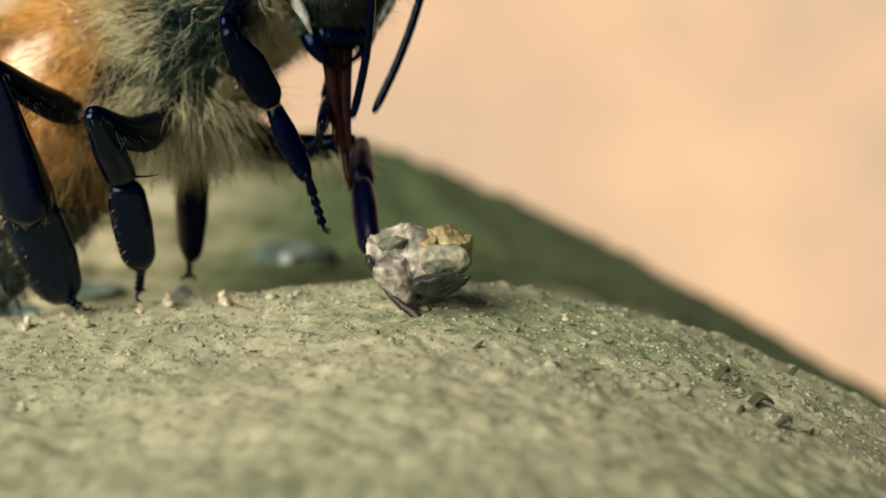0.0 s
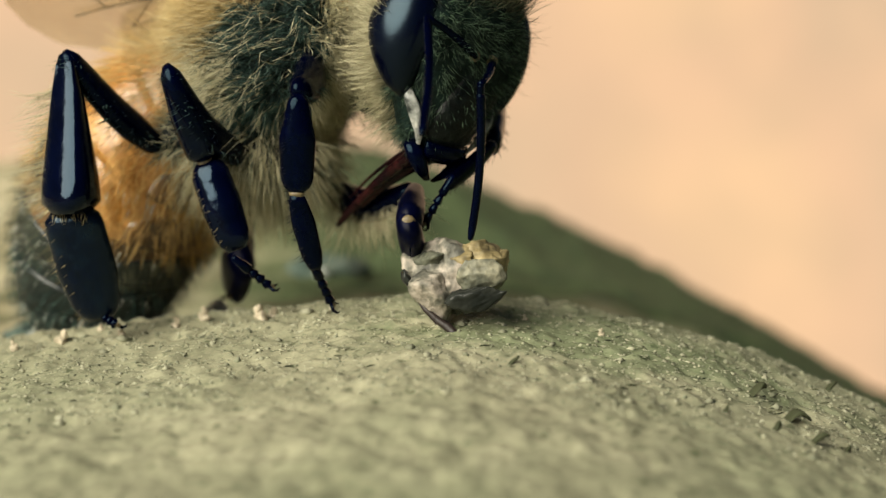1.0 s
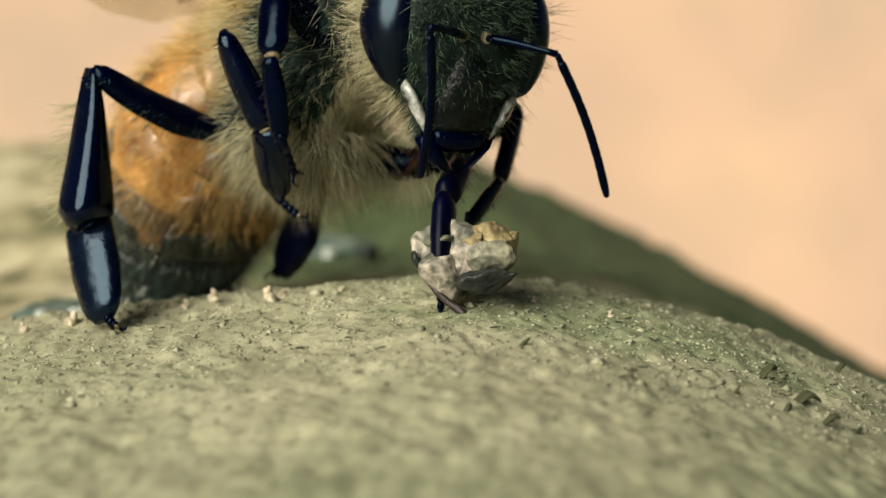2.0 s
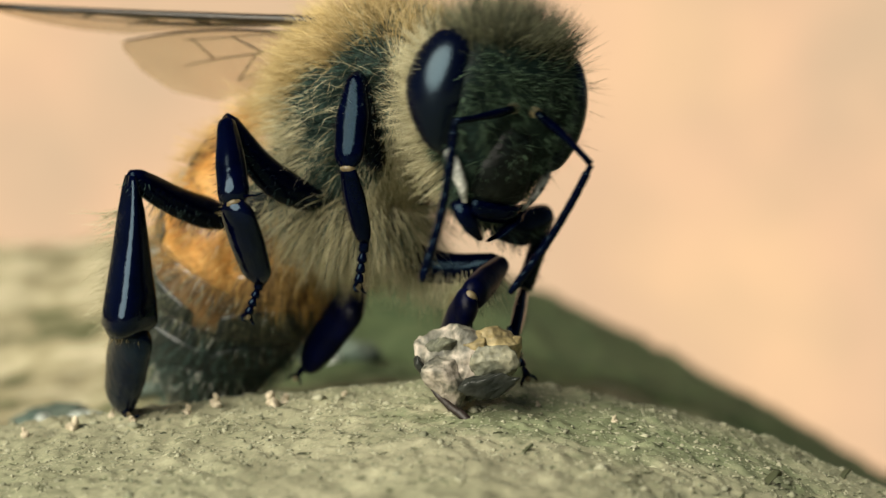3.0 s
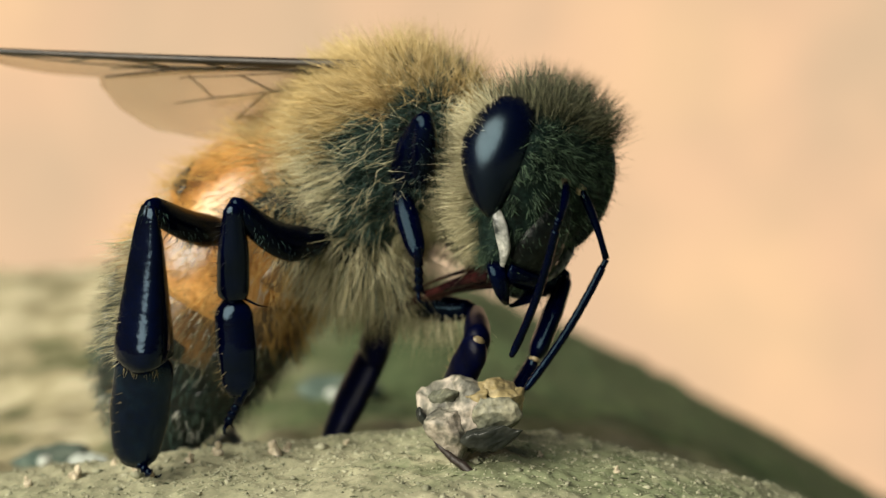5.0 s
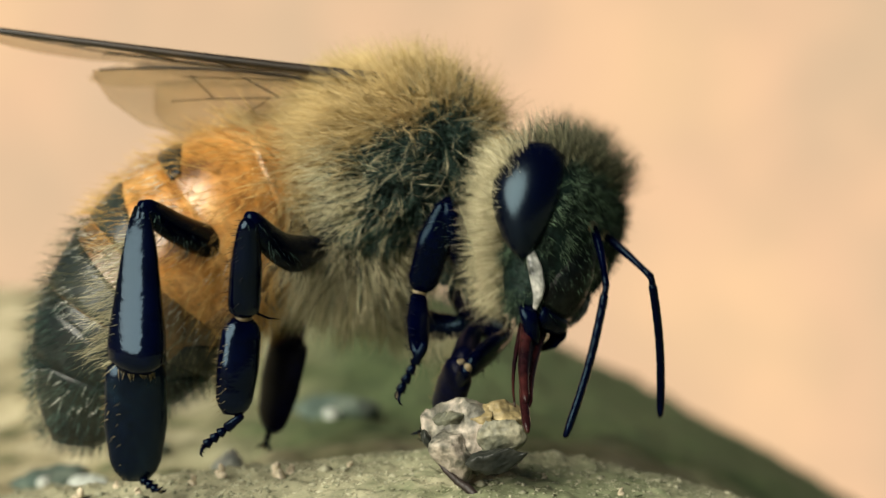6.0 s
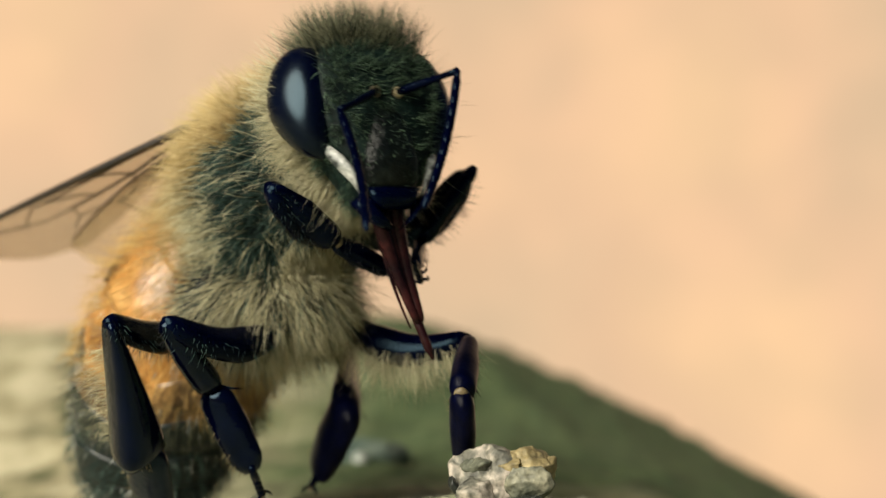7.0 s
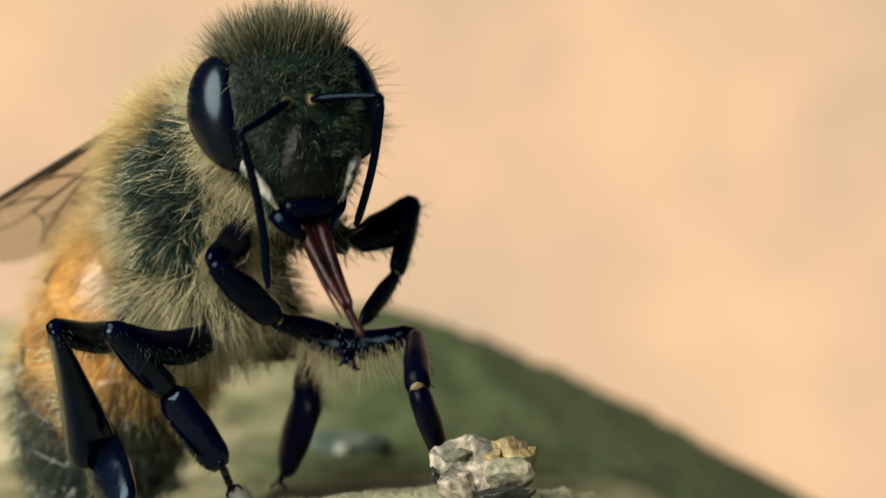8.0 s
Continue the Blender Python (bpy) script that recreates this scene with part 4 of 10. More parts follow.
def build_wing(s, fore):
    """z runs along the wing, x to its leading edge."""
    sg = -1 if s == "R" else 1
    L = 9.0 if fore else 6.2
    k = np.linspace(0, 1, 26)
    lead = 0.10 * np.sin(np.pi * k) + (0.0 if fore else 0.15 * np.sin(np.pi * k))
    broad = np.interp(k, [0, .12, .3, .55, .75, .9, .97, 1], [.12, .45, 1.3, 2.2, 2.75, 2.3, 1.4, .25]) if fore else np.interp(k, [0, .15, .4, .65, .85, .96, 1], [.1, .7, 1.6, 1.9, 1.5, .8, .15])
    m = 9
    verts, faces = [], []
    for dy in (0.006, -0.006):
        for i, h in enumerate(k):
            for j in range(m):
                f = j / (m - 1)
                x = lead[i] - broad[i] * f
                verts.append((x, dy + 0.10 * math.sin(f * 6.0 + h * 5) * f * (1 - 0.5 * f) + 0.18 * h * h, L * h))
    n = len(k)
    for i in range(n - 1):
        for j in range(m - 1):
            a = i * m + j
            faces.append((a, a + 1, a + m + 1, a + m))
            a += n * m
            faces.append((a + m, a + m + 1, a + 1, a))
    rim = [i * m for i in range(n)] + [(n - 1) * m + j for j in range(1, m)] + [i * m + m - 1 for i in range(n - 2, -1, -1)] + [j for j in range(m - 2, 0, -1)]
    for a, b in zip(rim, rim[1:] + rim[:1]):
        faces.append((b, a, a + n * m, b + n * m))
    name = "forewing" if fore else "hindwing"
    wing = part(name, Geo().add(verts, faces), WING, bee, "clear brownish " + name + " with dark veins")
    def at(h, f):
        b, l = np.interp(h, k, broad), np.interp(h, k, lead)
        return (l - b * f, 0.012 + 0.10 * math.sin(f * 6.0 + h * 5) * f * (1 - 0.5 * f) + 0.18 * h * h, L * h)
    veins = [([(h, 0.0) for h in np.linspace(0, 0.97, 12)], 0.105 if fore else 0.035), ([(h, 0.10 * math.sin(3 * h) + 0.02) for h in np.linspace(0, 0.66, 9)], 0.034 if fore else 0.016)]
    if fore:
        veins += [([(0.02, 0.3), (0.2, 0.42), (0.36, 0.45), (0.5, 0.42), (0.6, 0.40)], 0.04), ([(0.36, 0.45), (0.40, 0.22), (0.44, 0.12)], 0.032), ([(0.5, 0.42), (0.54, 0.25), (0.62, 0.13)], 0.032),
                  ([(0.05, 0.6), (0.25, 0.74), (0.40, 0.70)], 0.032), ([(0.36, 0.45), (0.40, 0.70), (0.47, 0.82)], 0.03), ([(0.6, 0.40), (0.63, 0.60), (0.70, 0.72)], 0.028),
                  ([(0.66, 0.08), (0.76, 0.30), (0.90, 0.16), (0.94, 0.03)], 0.03), ([(0.60, 0.40), (0.70, 0.38), (0.76, 0.30)], 0.026), ([(0.47, 0.82), (0.56, 0.66), (0.63, 0.60)], 0.026)]
    else:
        veins += [([(0.05, 0.4), (0.3, 0.45), (0.55, 0.42), (0.72, 0.5)], 0.022), ([(0.3, 0.45), (0.42, 0.10)], 0.022), ([(0.55, 0.42), (0.62, 0.08)], 0.022), ([(0.34, 0.45), (0.50, 0.80)], 0.022), ([(0.06, 0.6), (0.3, 0.78), (0.5, 0.8)], 0.018)]
    for row, r in veins:
        part("vein", tube([at(h, f) for h, f in row], [r * (1 - 0.4 * h) * 1.05 for h, f in row], 6), VEIN, wing)
    bee_parts[name + "_" + s] = wing


build_thorax()
build_breast()
bee_parts["abdomen"] = build_abdomen()
head = build_head()
bee_parts["head"] = head
for side_name in ("R", "L"):
    build_antenna(side_name)
    for leg_kind in ("hind", "middle", "front"):
        build_leg(leg_kind, side_name)
    build_wing(side_name, True)
    build_wing(side_name, False)
build_proboscis()


def rolled(angle, rows):
    """The same rows, each pose turned about its own long axis."""
    return [(t, m @ pose(0, 0, 0, 0, 0, angle)) for t, m in rows]


def motions():
    walk(bee, [
        (0, mm(-4.50, 3.00, 5.14, 0.0, -0.0, -30.0)), (0.5, mm(-4.11, 2.80, 4.74, 0.0, -5.0, -35.0)),
        (1, mm(-3.69, 2.80, 4.50, 0.0, -5.0, -35.0)), (1.2, mm(-3.83, 2.80, 4.64, 0.0, -5.0, -36.0)),
        (2.5, mm(-2.12, 2.60, 4.27, 0.0, -0.0, -55.0)), (3, mm(-1.91, 2.60, 5.02, 0.0, -0.0, -55.0)),
        (3.5, mm(-2.15, 2.60, 4.74, 0.0, -0.0, -55.0)), (4, mm(-2.42, 2.60, 4.71, 0.0, -0.0, -57.0)),
        (4.5, mm(-2.45, 2.60, 5.24, 0.0, 2.0, -55.0)), (4.7, mm(-1.81, 2.60, 5.15, 0.0, 5.0, -48.0)),
        (5.8, mm(-1.49, 3.00, 5.08, 0.0, 8.0, -18.0)), (6, mm(-1.68, 3.00, 5.31, 0.0, 8.0, -18.0)),
        (6.2, mm(-2.89, 3.00, 5.61, 0.0, -0.0, -20.0)), (6.5, mm(-3.58, 2.90, 5.98, 0.0, -12.0, -25.0)),
        (6.8, mm(-3.88, 2.60, 5.66, 0.0, -12.0, -52.0)), (7, mm(-4.66, 2.60, 5.73, 0.0, -15.0, -52.0)),
        (7.2, mm(-5.26, 2.60, 5.86, 0.0, -17.0, -52.0)), (7.5, mm(-5.19, 2.60, 5.71, 0.0, -17.0, -54.0)),
        (7.7, mm(-5.65, 2.60, 5.64, 0.0, -17.0, -55.0)), (8, mm(-5.82, 2.60, 5.57, 0.0, -15.0, -58.0))])
    walk(bee_parts["hind_R_femur"], [
        (0, mm(-1.90, -1.82, -2.42, 68.5, -13.9, 7.4)), (0.5, mm(-1.93, -1.91, -2.32, 45.5, -14.3, 5.3)),
        (1, mm(-1.91, -1.91, -2.02, 46.0, -13.8, 6.7)), (1.2, mm(-1.94, -1.96, -1.97, 52.2, -12.0, 16.6)),
        (1.52, mm(-1.84, -1.92, -2.00, 54.1, -13.3, 11.7)), (1.85, mm(-1.63, -1.86, -2.06, 58.8, -15.4, 0.7)),
        (2.17, mm(-1.42, -1.79, -2.12, 63.8, -16.7, -10.5)), (2.5, mm(-1.32, -1.76, -2.14, 66.1, -16.9, -15.7)),
        (2.67, mm(-1.44, -1.93, -2.21, 66.9, -15.4, -6.7)), (2.83, mm(-1.67, -2.25, -2.32, 69.0, -13.0, 10.0)),
        (3, mm(-1.79, -2.43, -2.39, 70.4, -12.0, 19.0)), (3.5, mm(-1.59, -2.14, -2.39, 65.1, -14.1, 11.7)),
        (3.75, mm(-1.74, -2.41, -2.10, 71.3, -11.8, 24.7)), (4, mm(-1.90, -2.68, -1.80, 77.8, -10.9, 37.8)),
        (4.5, mm(-1.87, -2.57, -2.11, 78.7, -11.7, 34.0)), (4.7, mm(-2.15, -2.61, -1.99, 76.3, -13.8, 19.5)),
        (4.97, mm(-2.23, -2.49, -1.99, 76.0, -14.2, 14.2)), (5.25, mm(-2.40, -2.23, -1.99, 75.3, -15.0, 2.4)),
        (5.53, mm(-2.58, -1.97, -1.98, 74.8, -16.0, -9.3)), (5.8, mm(-2.66, -1.85, -1.98, 74.7, -16.4, -14.7)),
        (6, mm(-2.58, -1.83, -2.15, 73.5, -14.3, -13.6)), (6.2, mm(-2.20, -1.74, -2.31, 71.9, -13.7, -10.7)),
        (6.35, mm(-2.32, -1.81, -2.35, 74.4, -13.5, -6.1)), (6.5, mm(-2.45, -1.89, -2.38, 77.0, -13.5, -1.6)),
        (6.65, mm(-2.21, -2.05, -2.58, 77.7, -12.2, 15.3)), (6.8, mm(-1.98, -2.21, -2.77, 78.8, -11.2, 32.2)),
        (7, mm(-1.78, -1.89, -2.73, 89.3, -11.4, 35.5)), (7.2, mm(-1.65, -1.62, -2.85, 92.2, -11.7, 32.7)),
        (7.5, mm(-1.53, -1.53, -2.76, 88.2, -12.0, 30.9)), (7.7, mm(-1.49, -1.48, -2.77, 92.6, -11.8, 34.9)),
        (7.8, mm(-1.50, -1.52, -2.78, 92.9, -11.6, 36.6)), (7.9, mm(-1.51, -1.58, -2.78, 93.4, -11.2, 39.7)),
        (8, mm(-1.52, -1.62, -2.78, 93.7, -11.0, 41.4))])
    walk(bee_parts["hind_R_tibia"], [
        (0, mm(-1.80, -4.60, -1.36, -169.6, 17.9, -54.5)), (0.5, mm(-2.25, -4.07, -0.30, 179.7, 2.0, -58.1)),
        (1, mm(-2.15, -4.09, -0.02, 178.8, -2.2, -58.9)), (1.2, mm(-1.63, -4.32, -0.19, 177.6, -0.8, -59.2)),
        (1.52, mm(-1.74, -4.38, -0.29, 177.3, -0.6, -59.3)), (1.85, mm(-2.02, -4.46, -0.54, 176.7, -0.3, -59.4)),
        (2.17, mm(-2.31, -4.44, -0.81, 176.1, 0.1, -59.5)), (2.5, mm(-2.44, -4.40, -0.94, 175.9, 0.3, -59.5)),
        (2.67, mm(-2.09, -4.71, -1.04, 176.4, 1.2, -59.5)), (2.83, mm(-1.42, -5.08, -1.27, 177.3, 2.8, -59.5)),
        (3, mm(-1.07, -5.16, -1.41, 177.8, 3.6, -59.5)), (3.5, mm(-1.34, -4.86, -1.17, -178.7, -2.8, -59.1)),
        (3.75, mm(-0.73, -5.07, -1.16, 176.3, 5.3, -60.2)), (4, mm(-0.20, -5.06, -1.18, 171.1, 13.4, -62.1)),
        (4.5, mm(-0.33, -5.07, -1.54, 176.6, 7.9, -60.4)), (4.7, mm(-1.34, -5.40, -1.30, -179.0, 8.1, -59.1)),
        (4.97, mm(-1.69, -5.34, -1.29, -178.6, 6.3, -59.1)), (5.25, mm(-2.48, -5.11, -1.26, -177.7, 2.2, -59.0)),
        (5.53, mm(-3.26, -4.76, -1.24, -176.9, -1.8, -59.0)), (5.8, mm(-3.60, -4.56, -1.23, -176.5, -3.7, -59.0)),
        (6, mm(-3.45, -4.55, -1.34, -175.3, 0.7, -58.4)), (6.2, mm(-2.93, -4.47, -1.41, -175.6, 11.0, -57.6)),
        (6.35, mm(-2.81, -4.63, -1.57, -177.8, 15.7, -58.1)), (6.5, mm(-2.69, -4.77, -1.73, 179.9, 20.3, -58.8)),
        (6.65, mm(-1.57, -4.89, -1.96, 172.0, 24.4, -62.6)), (6.8, mm(-0.51, -4.75, -2.20, 163.6, 27.9, -67.1)),
        (7, mm(-0.04, -4.33, -2.69, 155.9, 34.8, -74.8)), (7.2, mm(-0.01, -4.13, -2.96, 151.4, 37.4, -79.7)),
        (7.5, mm(-0.01, -4.10, -2.67, 160.7, 32.0, -72.8)), (7.7, mm(0.24, -3.92, -2.91, 152.6, 36.1, -78.3)),
        (7.8, mm(0.30, -3.90, -2.92, 151.2, 36.4, -79.4)), (7.9, mm(0.41, -3.85, -2.95, 148.6, 36.9, -81.7)),
        (8, mm(0.47, -3.82, -2.97, 147.2, 37.1, -82.9))])
    walk(bee_parts["hind_R_basitarsus"], [
        (0, mm(-1.90, -3.47, -4.37, -165.0, 24.3, -51.0)), (0.5, mm(-2.32, -3.98, -3.59, -165.4, 9.2, -54.9)),
        (1, mm(-2.14, -4.24, -3.39, -174.4, 19.1, -55.9)), (1.2, mm(-1.73, -4.43, -3.53, -177.3, 21.3, -57.3)),
        (1.52, mm(-1.86, -4.49, -3.61, -172.2, 11.3, -59.6)), (1.85, mm(-2.17, -4.57, -3.81, -159.4, -9.9, -67.7)),
        (2.17, mm(-2.50, -4.55, -4.04, -141.8, -28.2, -81.8)), (2.5, mm(-2.65, -4.50, -4.15, -131.2, -34.8, -91.1)),
        (2.67, mm(-2.30, -4.76, -4.25, -156.7, -24.5, -81.7)), (2.83, mm(-1.62, -5.02, -4.47, 163.7, -0.4, -79.1)),
        (3, mm(-1.28, -5.05, -4.60, 142.4, 11.6, -84.6)), (3.5, mm(-1.19, -4.96, -4.36, 146.5, 20.0, -79.4)),
        (3.75, mm(-1.06, -4.91, -4.34, 148.5, 17.7, -75.9)), (4, mm(-0.98, -4.65, -4.26, 150.4, 15.2, -72.6)),
        (4.5, mm(-0.72, -4.78, -4.71, 158.5, 18.8, -70.1)), (4.7, mm(-1.52, -4.98, -4.49, 173.1, 8.3, -62.7)),
        (4.97, mm(-1.80, -4.99, -4.50, 175.2, 9.0, -62.0)), (5.25, mm(-2.43, -4.94, -4.52, 179.9, 10.4, -60.4)),
        (5.53, mm(-3.05, -4.76, -4.54, -175.3, 11.6, -58.8)), (5.8, mm(-3.32, -4.64, -4.54, -173.1, 12.2, -58.0)),
        (6, mm(-3.24, -4.37, -4.63, -173.5, -0.7, -58.5)), (6.2, mm(-3.05, -3.81, -4.59, -175.6, 8.4, -57.8)),
        (6.35, mm(-3.17, -3.83, -4.69, 179.9, 21.1, -59.3)), (6.5, mm(-3.27, -3.82, -4.76, 174.5, 33.6, -62.1)),
        (6.65, mm(-2.57, -3.93, -4.85, 164.0, 33.8, -68.2)), (6.8, mm(-1.90, -3.78, -4.91, 153.6, 33.1, -74.2)),
        (7, mm(-1.74, -3.06, -5.08, 135.6, 33.6, -89.3)), (7.2, mm(-1.82, -2.72, -5.19, 139.2, 35.1, -90.3)),
        (7.5, mm(-1.49, -2.89, -5.22, 130.0, 32.5, -96.0)), (7.7, mm(-1.54, -2.58, -5.19, 135.4, 37.3, -96.0)),
        (7.8, mm(-1.52, -2.54, -5.18, 162.7, 27.4, -83.0)), (7.9, mm(-1.48, -2.47, -5.14, -157.5, 1.3, -76.1)),
        (8, mm(-1.46, -2.42, -5.12, -136.8, -12.9, -80.0))])
    walk(bee_parts["hind_R_foot"], [
        (0, mm(-1.99, -2.53, -6.13, -116.0, -19.1, -81.0)), (0.5, mm(-2.09, -3.43, -5.54, -116.8, -19.2, -80.6)),
        (1, mm(-2.35, -3.59, -5.28, -116.9, -19.2, -80.5)), (1.2, mm(-2.04, -3.76, -5.40, -116.9, -19.3, -80.5)),
        (1.52, mm(-1.82, -4.02, -5.56, -116.7, -19.2, -80.6)), (1.85, mm(-1.40, -4.60, -5.66, -116.4, -19.2, -80.7)),
        (2.17, mm(-1.17, -5.11, -5.42, -116.1, -19.2, -80.9)), (2.5, mm(-1.17, -5.28, -5.23, -116.0, -19.2, -80.9)),
        (2.67, mm(-1.41, -5.39, -5.92, -116.0, -19.1, -80.9)), (2.83, mm(-2.17, -5.14, -6.38, -116.0, -19.1, -80.9)),
        (3, mm(-2.52, -4.85, -6.14, -116.0, -19.1, -80.9)), (3.5, mm(-2.38, -4.60, -5.92, -116.0, -19.1, -80.9)),
        (3.75, mm(-2.19, -4.66, -5.96, -116.0, -19.1, -80.9)), (4, mm(-2.05, -4.51, -5.93, -116.0, -19.1, -81.0)),
        (4.5, mm(-1.61, -4.46, -6.47, -115.6, -19.0, -81.1)), (4.7, mm(-1.87, -4.83, -6.45, -115.0, -18.9, -81.4)),
        (4.97, mm(-2.10, -4.80, -6.47, -114.9, -18.9, -81.5)), (5.25, mm(-2.61, -4.62, -6.50, -114.6, -18.9, -81.6)),
        (5.53, mm(-3.12, -4.33, -6.51, -114.4, -18.8, -81.7)), (5.8, mm(-3.34, -4.15, -6.50, -114.3, -18.8, -81.7)),
        (6, mm(-3.03, -4.27, -6.66, -114.3, -18.7, -81.7)), (6.2, mm(-3.08, -3.48, -6.58, -115.9, -18.9, -81.0)),
        (6.35, mm(-3.54, -3.21, -6.56, -116.9, -19.1, -80.6)), (6.5, mm(-3.96, -2.93, -6.42, -117.8, -19.2, -80.1)),
        (6.65, mm(-3.48, -3.14, -6.45, -117.8, -19.3, -80.1)), (6.8, mm(-3.02, -3.08, -6.40, -117.9, -19.4, -80.0)),
        (7, mm(-3.14, -2.29, -6.27, -118.2, -19.5, -79.9)), (7.2, mm(-3.11, -1.85, -6.42, -118.4, -19.5, -79.8)),
        (7.5, mm(-2.94, -2.05, -6.30, -118.4, -19.5, -79.8)), (7.7, mm(-2.84, -1.58, -6.32, -118.4, -19.5, -79.8)),
        (7.8, mm(-2.21, -1.75, -6.86, -118.3, -19.5, -79.8)), (7.9, mm(-0.75, -2.24, -6.98, -118.3, -19.5, -79.8)),
        (8, mm(-0.06, -2.50, -6.54, -118.2, -19.5, -79.8))])
    walk(bee_parts["hind_R_coxa"], [
        (0, mm(-0.88, -0.60, -0.89, 136.0, 15.3, -24.7)), (0.5, mm(-0.88, -0.61, -0.88, 132.4, 14.0, -26.6)),
        (1, mm(-0.79, -0.50, -0.75, 126.3, 11.5, -30.1)), (1.2, mm(-0.80, -0.52, -0.76, 124.2, 10.5, -31.3)),
        (2.5, mm(-0.70, -0.34, -0.58, 135.7, 6.3, -17.2)), (3, mm(-0.97, -0.87, -1.06, 127.4, 6.2, -23.0)),
        (3.5, mm(-0.86, -0.67, -0.92, 132.4, 7.0, -20.0)), (4, mm(-0.98, -0.89, -0.92, 113.8, 0.1, -27.2)),
        (4.5, mm(-0.99, -0.89, -1.00, 120.5, 3.6, -25.8)), (4.7, mm(-1.08, -0.96, -1.00, 116.7, 4.0, -30.9)),
        (5.8, mm(-1.10, -0.71, -0.94, 119.8, 17.0, -44.3)), (6, mm(-1.09, -0.71, -0.97, 124.6, 19.4, -40.0)),
        (6.2, mm(-0.93, -0.61, -0.90, 132.7, 19.7, -31.1)), (6.5, mm(-1.11, -0.75, -1.06, 129.8, 19.7, -34.1)),
        (6.8, mm(-1.07, -0.91, -1.24, 135.3, 12.2, -22.8)), (7, mm(-0.94, -0.71, -1.07, 140.8, 13.4, -19.7)),
        (7.2, mm(-0.89, -0.63, -1.04, 148.3, 14.4, -15.5)), (7.5, mm(-0.83, -0.56, -0.91, 149.7, 13.4, -14.2)),
        (7.7, mm(-0.82, -0.55, -0.90, 151.2, 13.2, -13.2)), (8, mm(-0.84, -0.59, -0.95, 148.1, 12.3, -14.5))])
    walk(bee_parts["middle_R_femur"], [
        (0, mm(-0.22, -1.11, -2.47, 85.9, -13.9, 9.0)), (0.25, mm(-0.17, -1.05, -2.41, 64.9, -13.9, 7.2)),
        (0.5, mm(-0.12, -0.99, -2.35, 43.9, -14.6, 5.6)), (0.75, mm(-0.22, -1.06, -2.34, 46.4, -13.2, 10.6)),
        (1, mm(-0.32, -1.14, -2.33, 48.9, -12.1, 15.7)), (1.2, mm(-0.31, -1.13, -2.33, 52.5, -12.7, 18.2)),
        (1.52, mm(-0.29, -1.11, -2.29, 50.2, -12.2, 21.5)), (1.85, mm(-0.24, -1.09, -2.19, 45.3, -10.5, 28.5)),
        (2.17, mm(-0.18, -1.06, -2.10, 40.5, -8.3, 35.4)), (2.5, mm(-0.16, -1.04, -2.06, 38.5, -7.2, 38.4)),
        (2.67, mm(-0.19, -1.09, -2.04, 41.3, -9.9, 32.9)), (2.83, mm(-0.25, -1.17, -2.02, 47.3, -14.3, 22.1)),
        (3, mm(-0.28, -1.22, -2.01, 50.9, -16.1, 16.0)), (3.12, mm(-0.26, -1.19, -2.05, 53.8, -15.4, 17.5)),
        (3.25, mm(-0.21, -1.12, -2.13, 60.2, -14.0, 20.9)), (3.38, mm(-0.17, -1.05, -2.21, 66.6, -13.0, 24.3)),
        (3.5, mm(-0.15, -1.02, -2.25, 69.5, -12.7, 25.9)), (3.62, mm(-0.16, -1.05, -2.23, 69.2, -12.9, 24.7)),
        (3.75, mm(-0.21, -1.11, -2.19, 68.8, -13.3, 21.8)), (3.88, mm(-0.25, -1.18, -2.15, 68.3, -13.8, 19.0)),
        (4, mm(-0.27, -1.21, -2.13, 68.1, -14.0, 17.7)), (4.17, mm(-0.28, -1.23, -2.20, 68.5, -13.9, 17.5)),
        (4.33, mm(-0.29, -1.27, -2.32, 69.4, -13.8, 17.0)), (4.5, mm(-0.30, -1.29, -2.38, 69.8, -13.7, 16.8)),
        (4.7, mm(-0.40, -1.36, -1.93, 73.1, -15.0, 3.6)), (4.97, mm(-0.50, -1.37, -1.92, 73.2, -15.0, 2.2)),
        (5.25, mm(-0.71, -1.37, -1.90, 73.4, -14.9, -0.8)), (5.53, mm(-0.91, -1.37, -1.88, 73.7, -14.9, -3.9)),
        (5.8, mm(-1.01, -1.38, -1.87, 73.8, -14.9, -5.2)), (6, mm(-0.88, -1.34, -1.91, 76.4, -14.3, -6.5)),
        (6.2, mm(-0.50, -1.21, -2.07, 78.5, -14.0, -4.1)), (6.5, mm(-0.56, -1.16, -2.59, 80.5, -13.9, -2.0)),
        (6.65, mm(-0.50, -1.06, -2.88, 75.8, -13.6, 5.8)), (6.8, mm(-0.44, -0.95, -3.17, 71.3, -12.6, 13.6)),
        (7, mm(-0.15, -0.53, -3.06, 85.3, -13.5, 12.6)), (7.2, mm(-0.11, -0.35, -3.22, 88.9, -13.5, 15.4)),
        (7.5, mm(-0.03, -0.22, -3.12, 85.2, -13.6, 15.3)), (7.7, mm(0.04, -0.09, -3.14, 90.8, -13.4, 18.0)),
        (8, mm(-0.03, -0.15, -3.13, 89.5, -13.3, 20.3))])
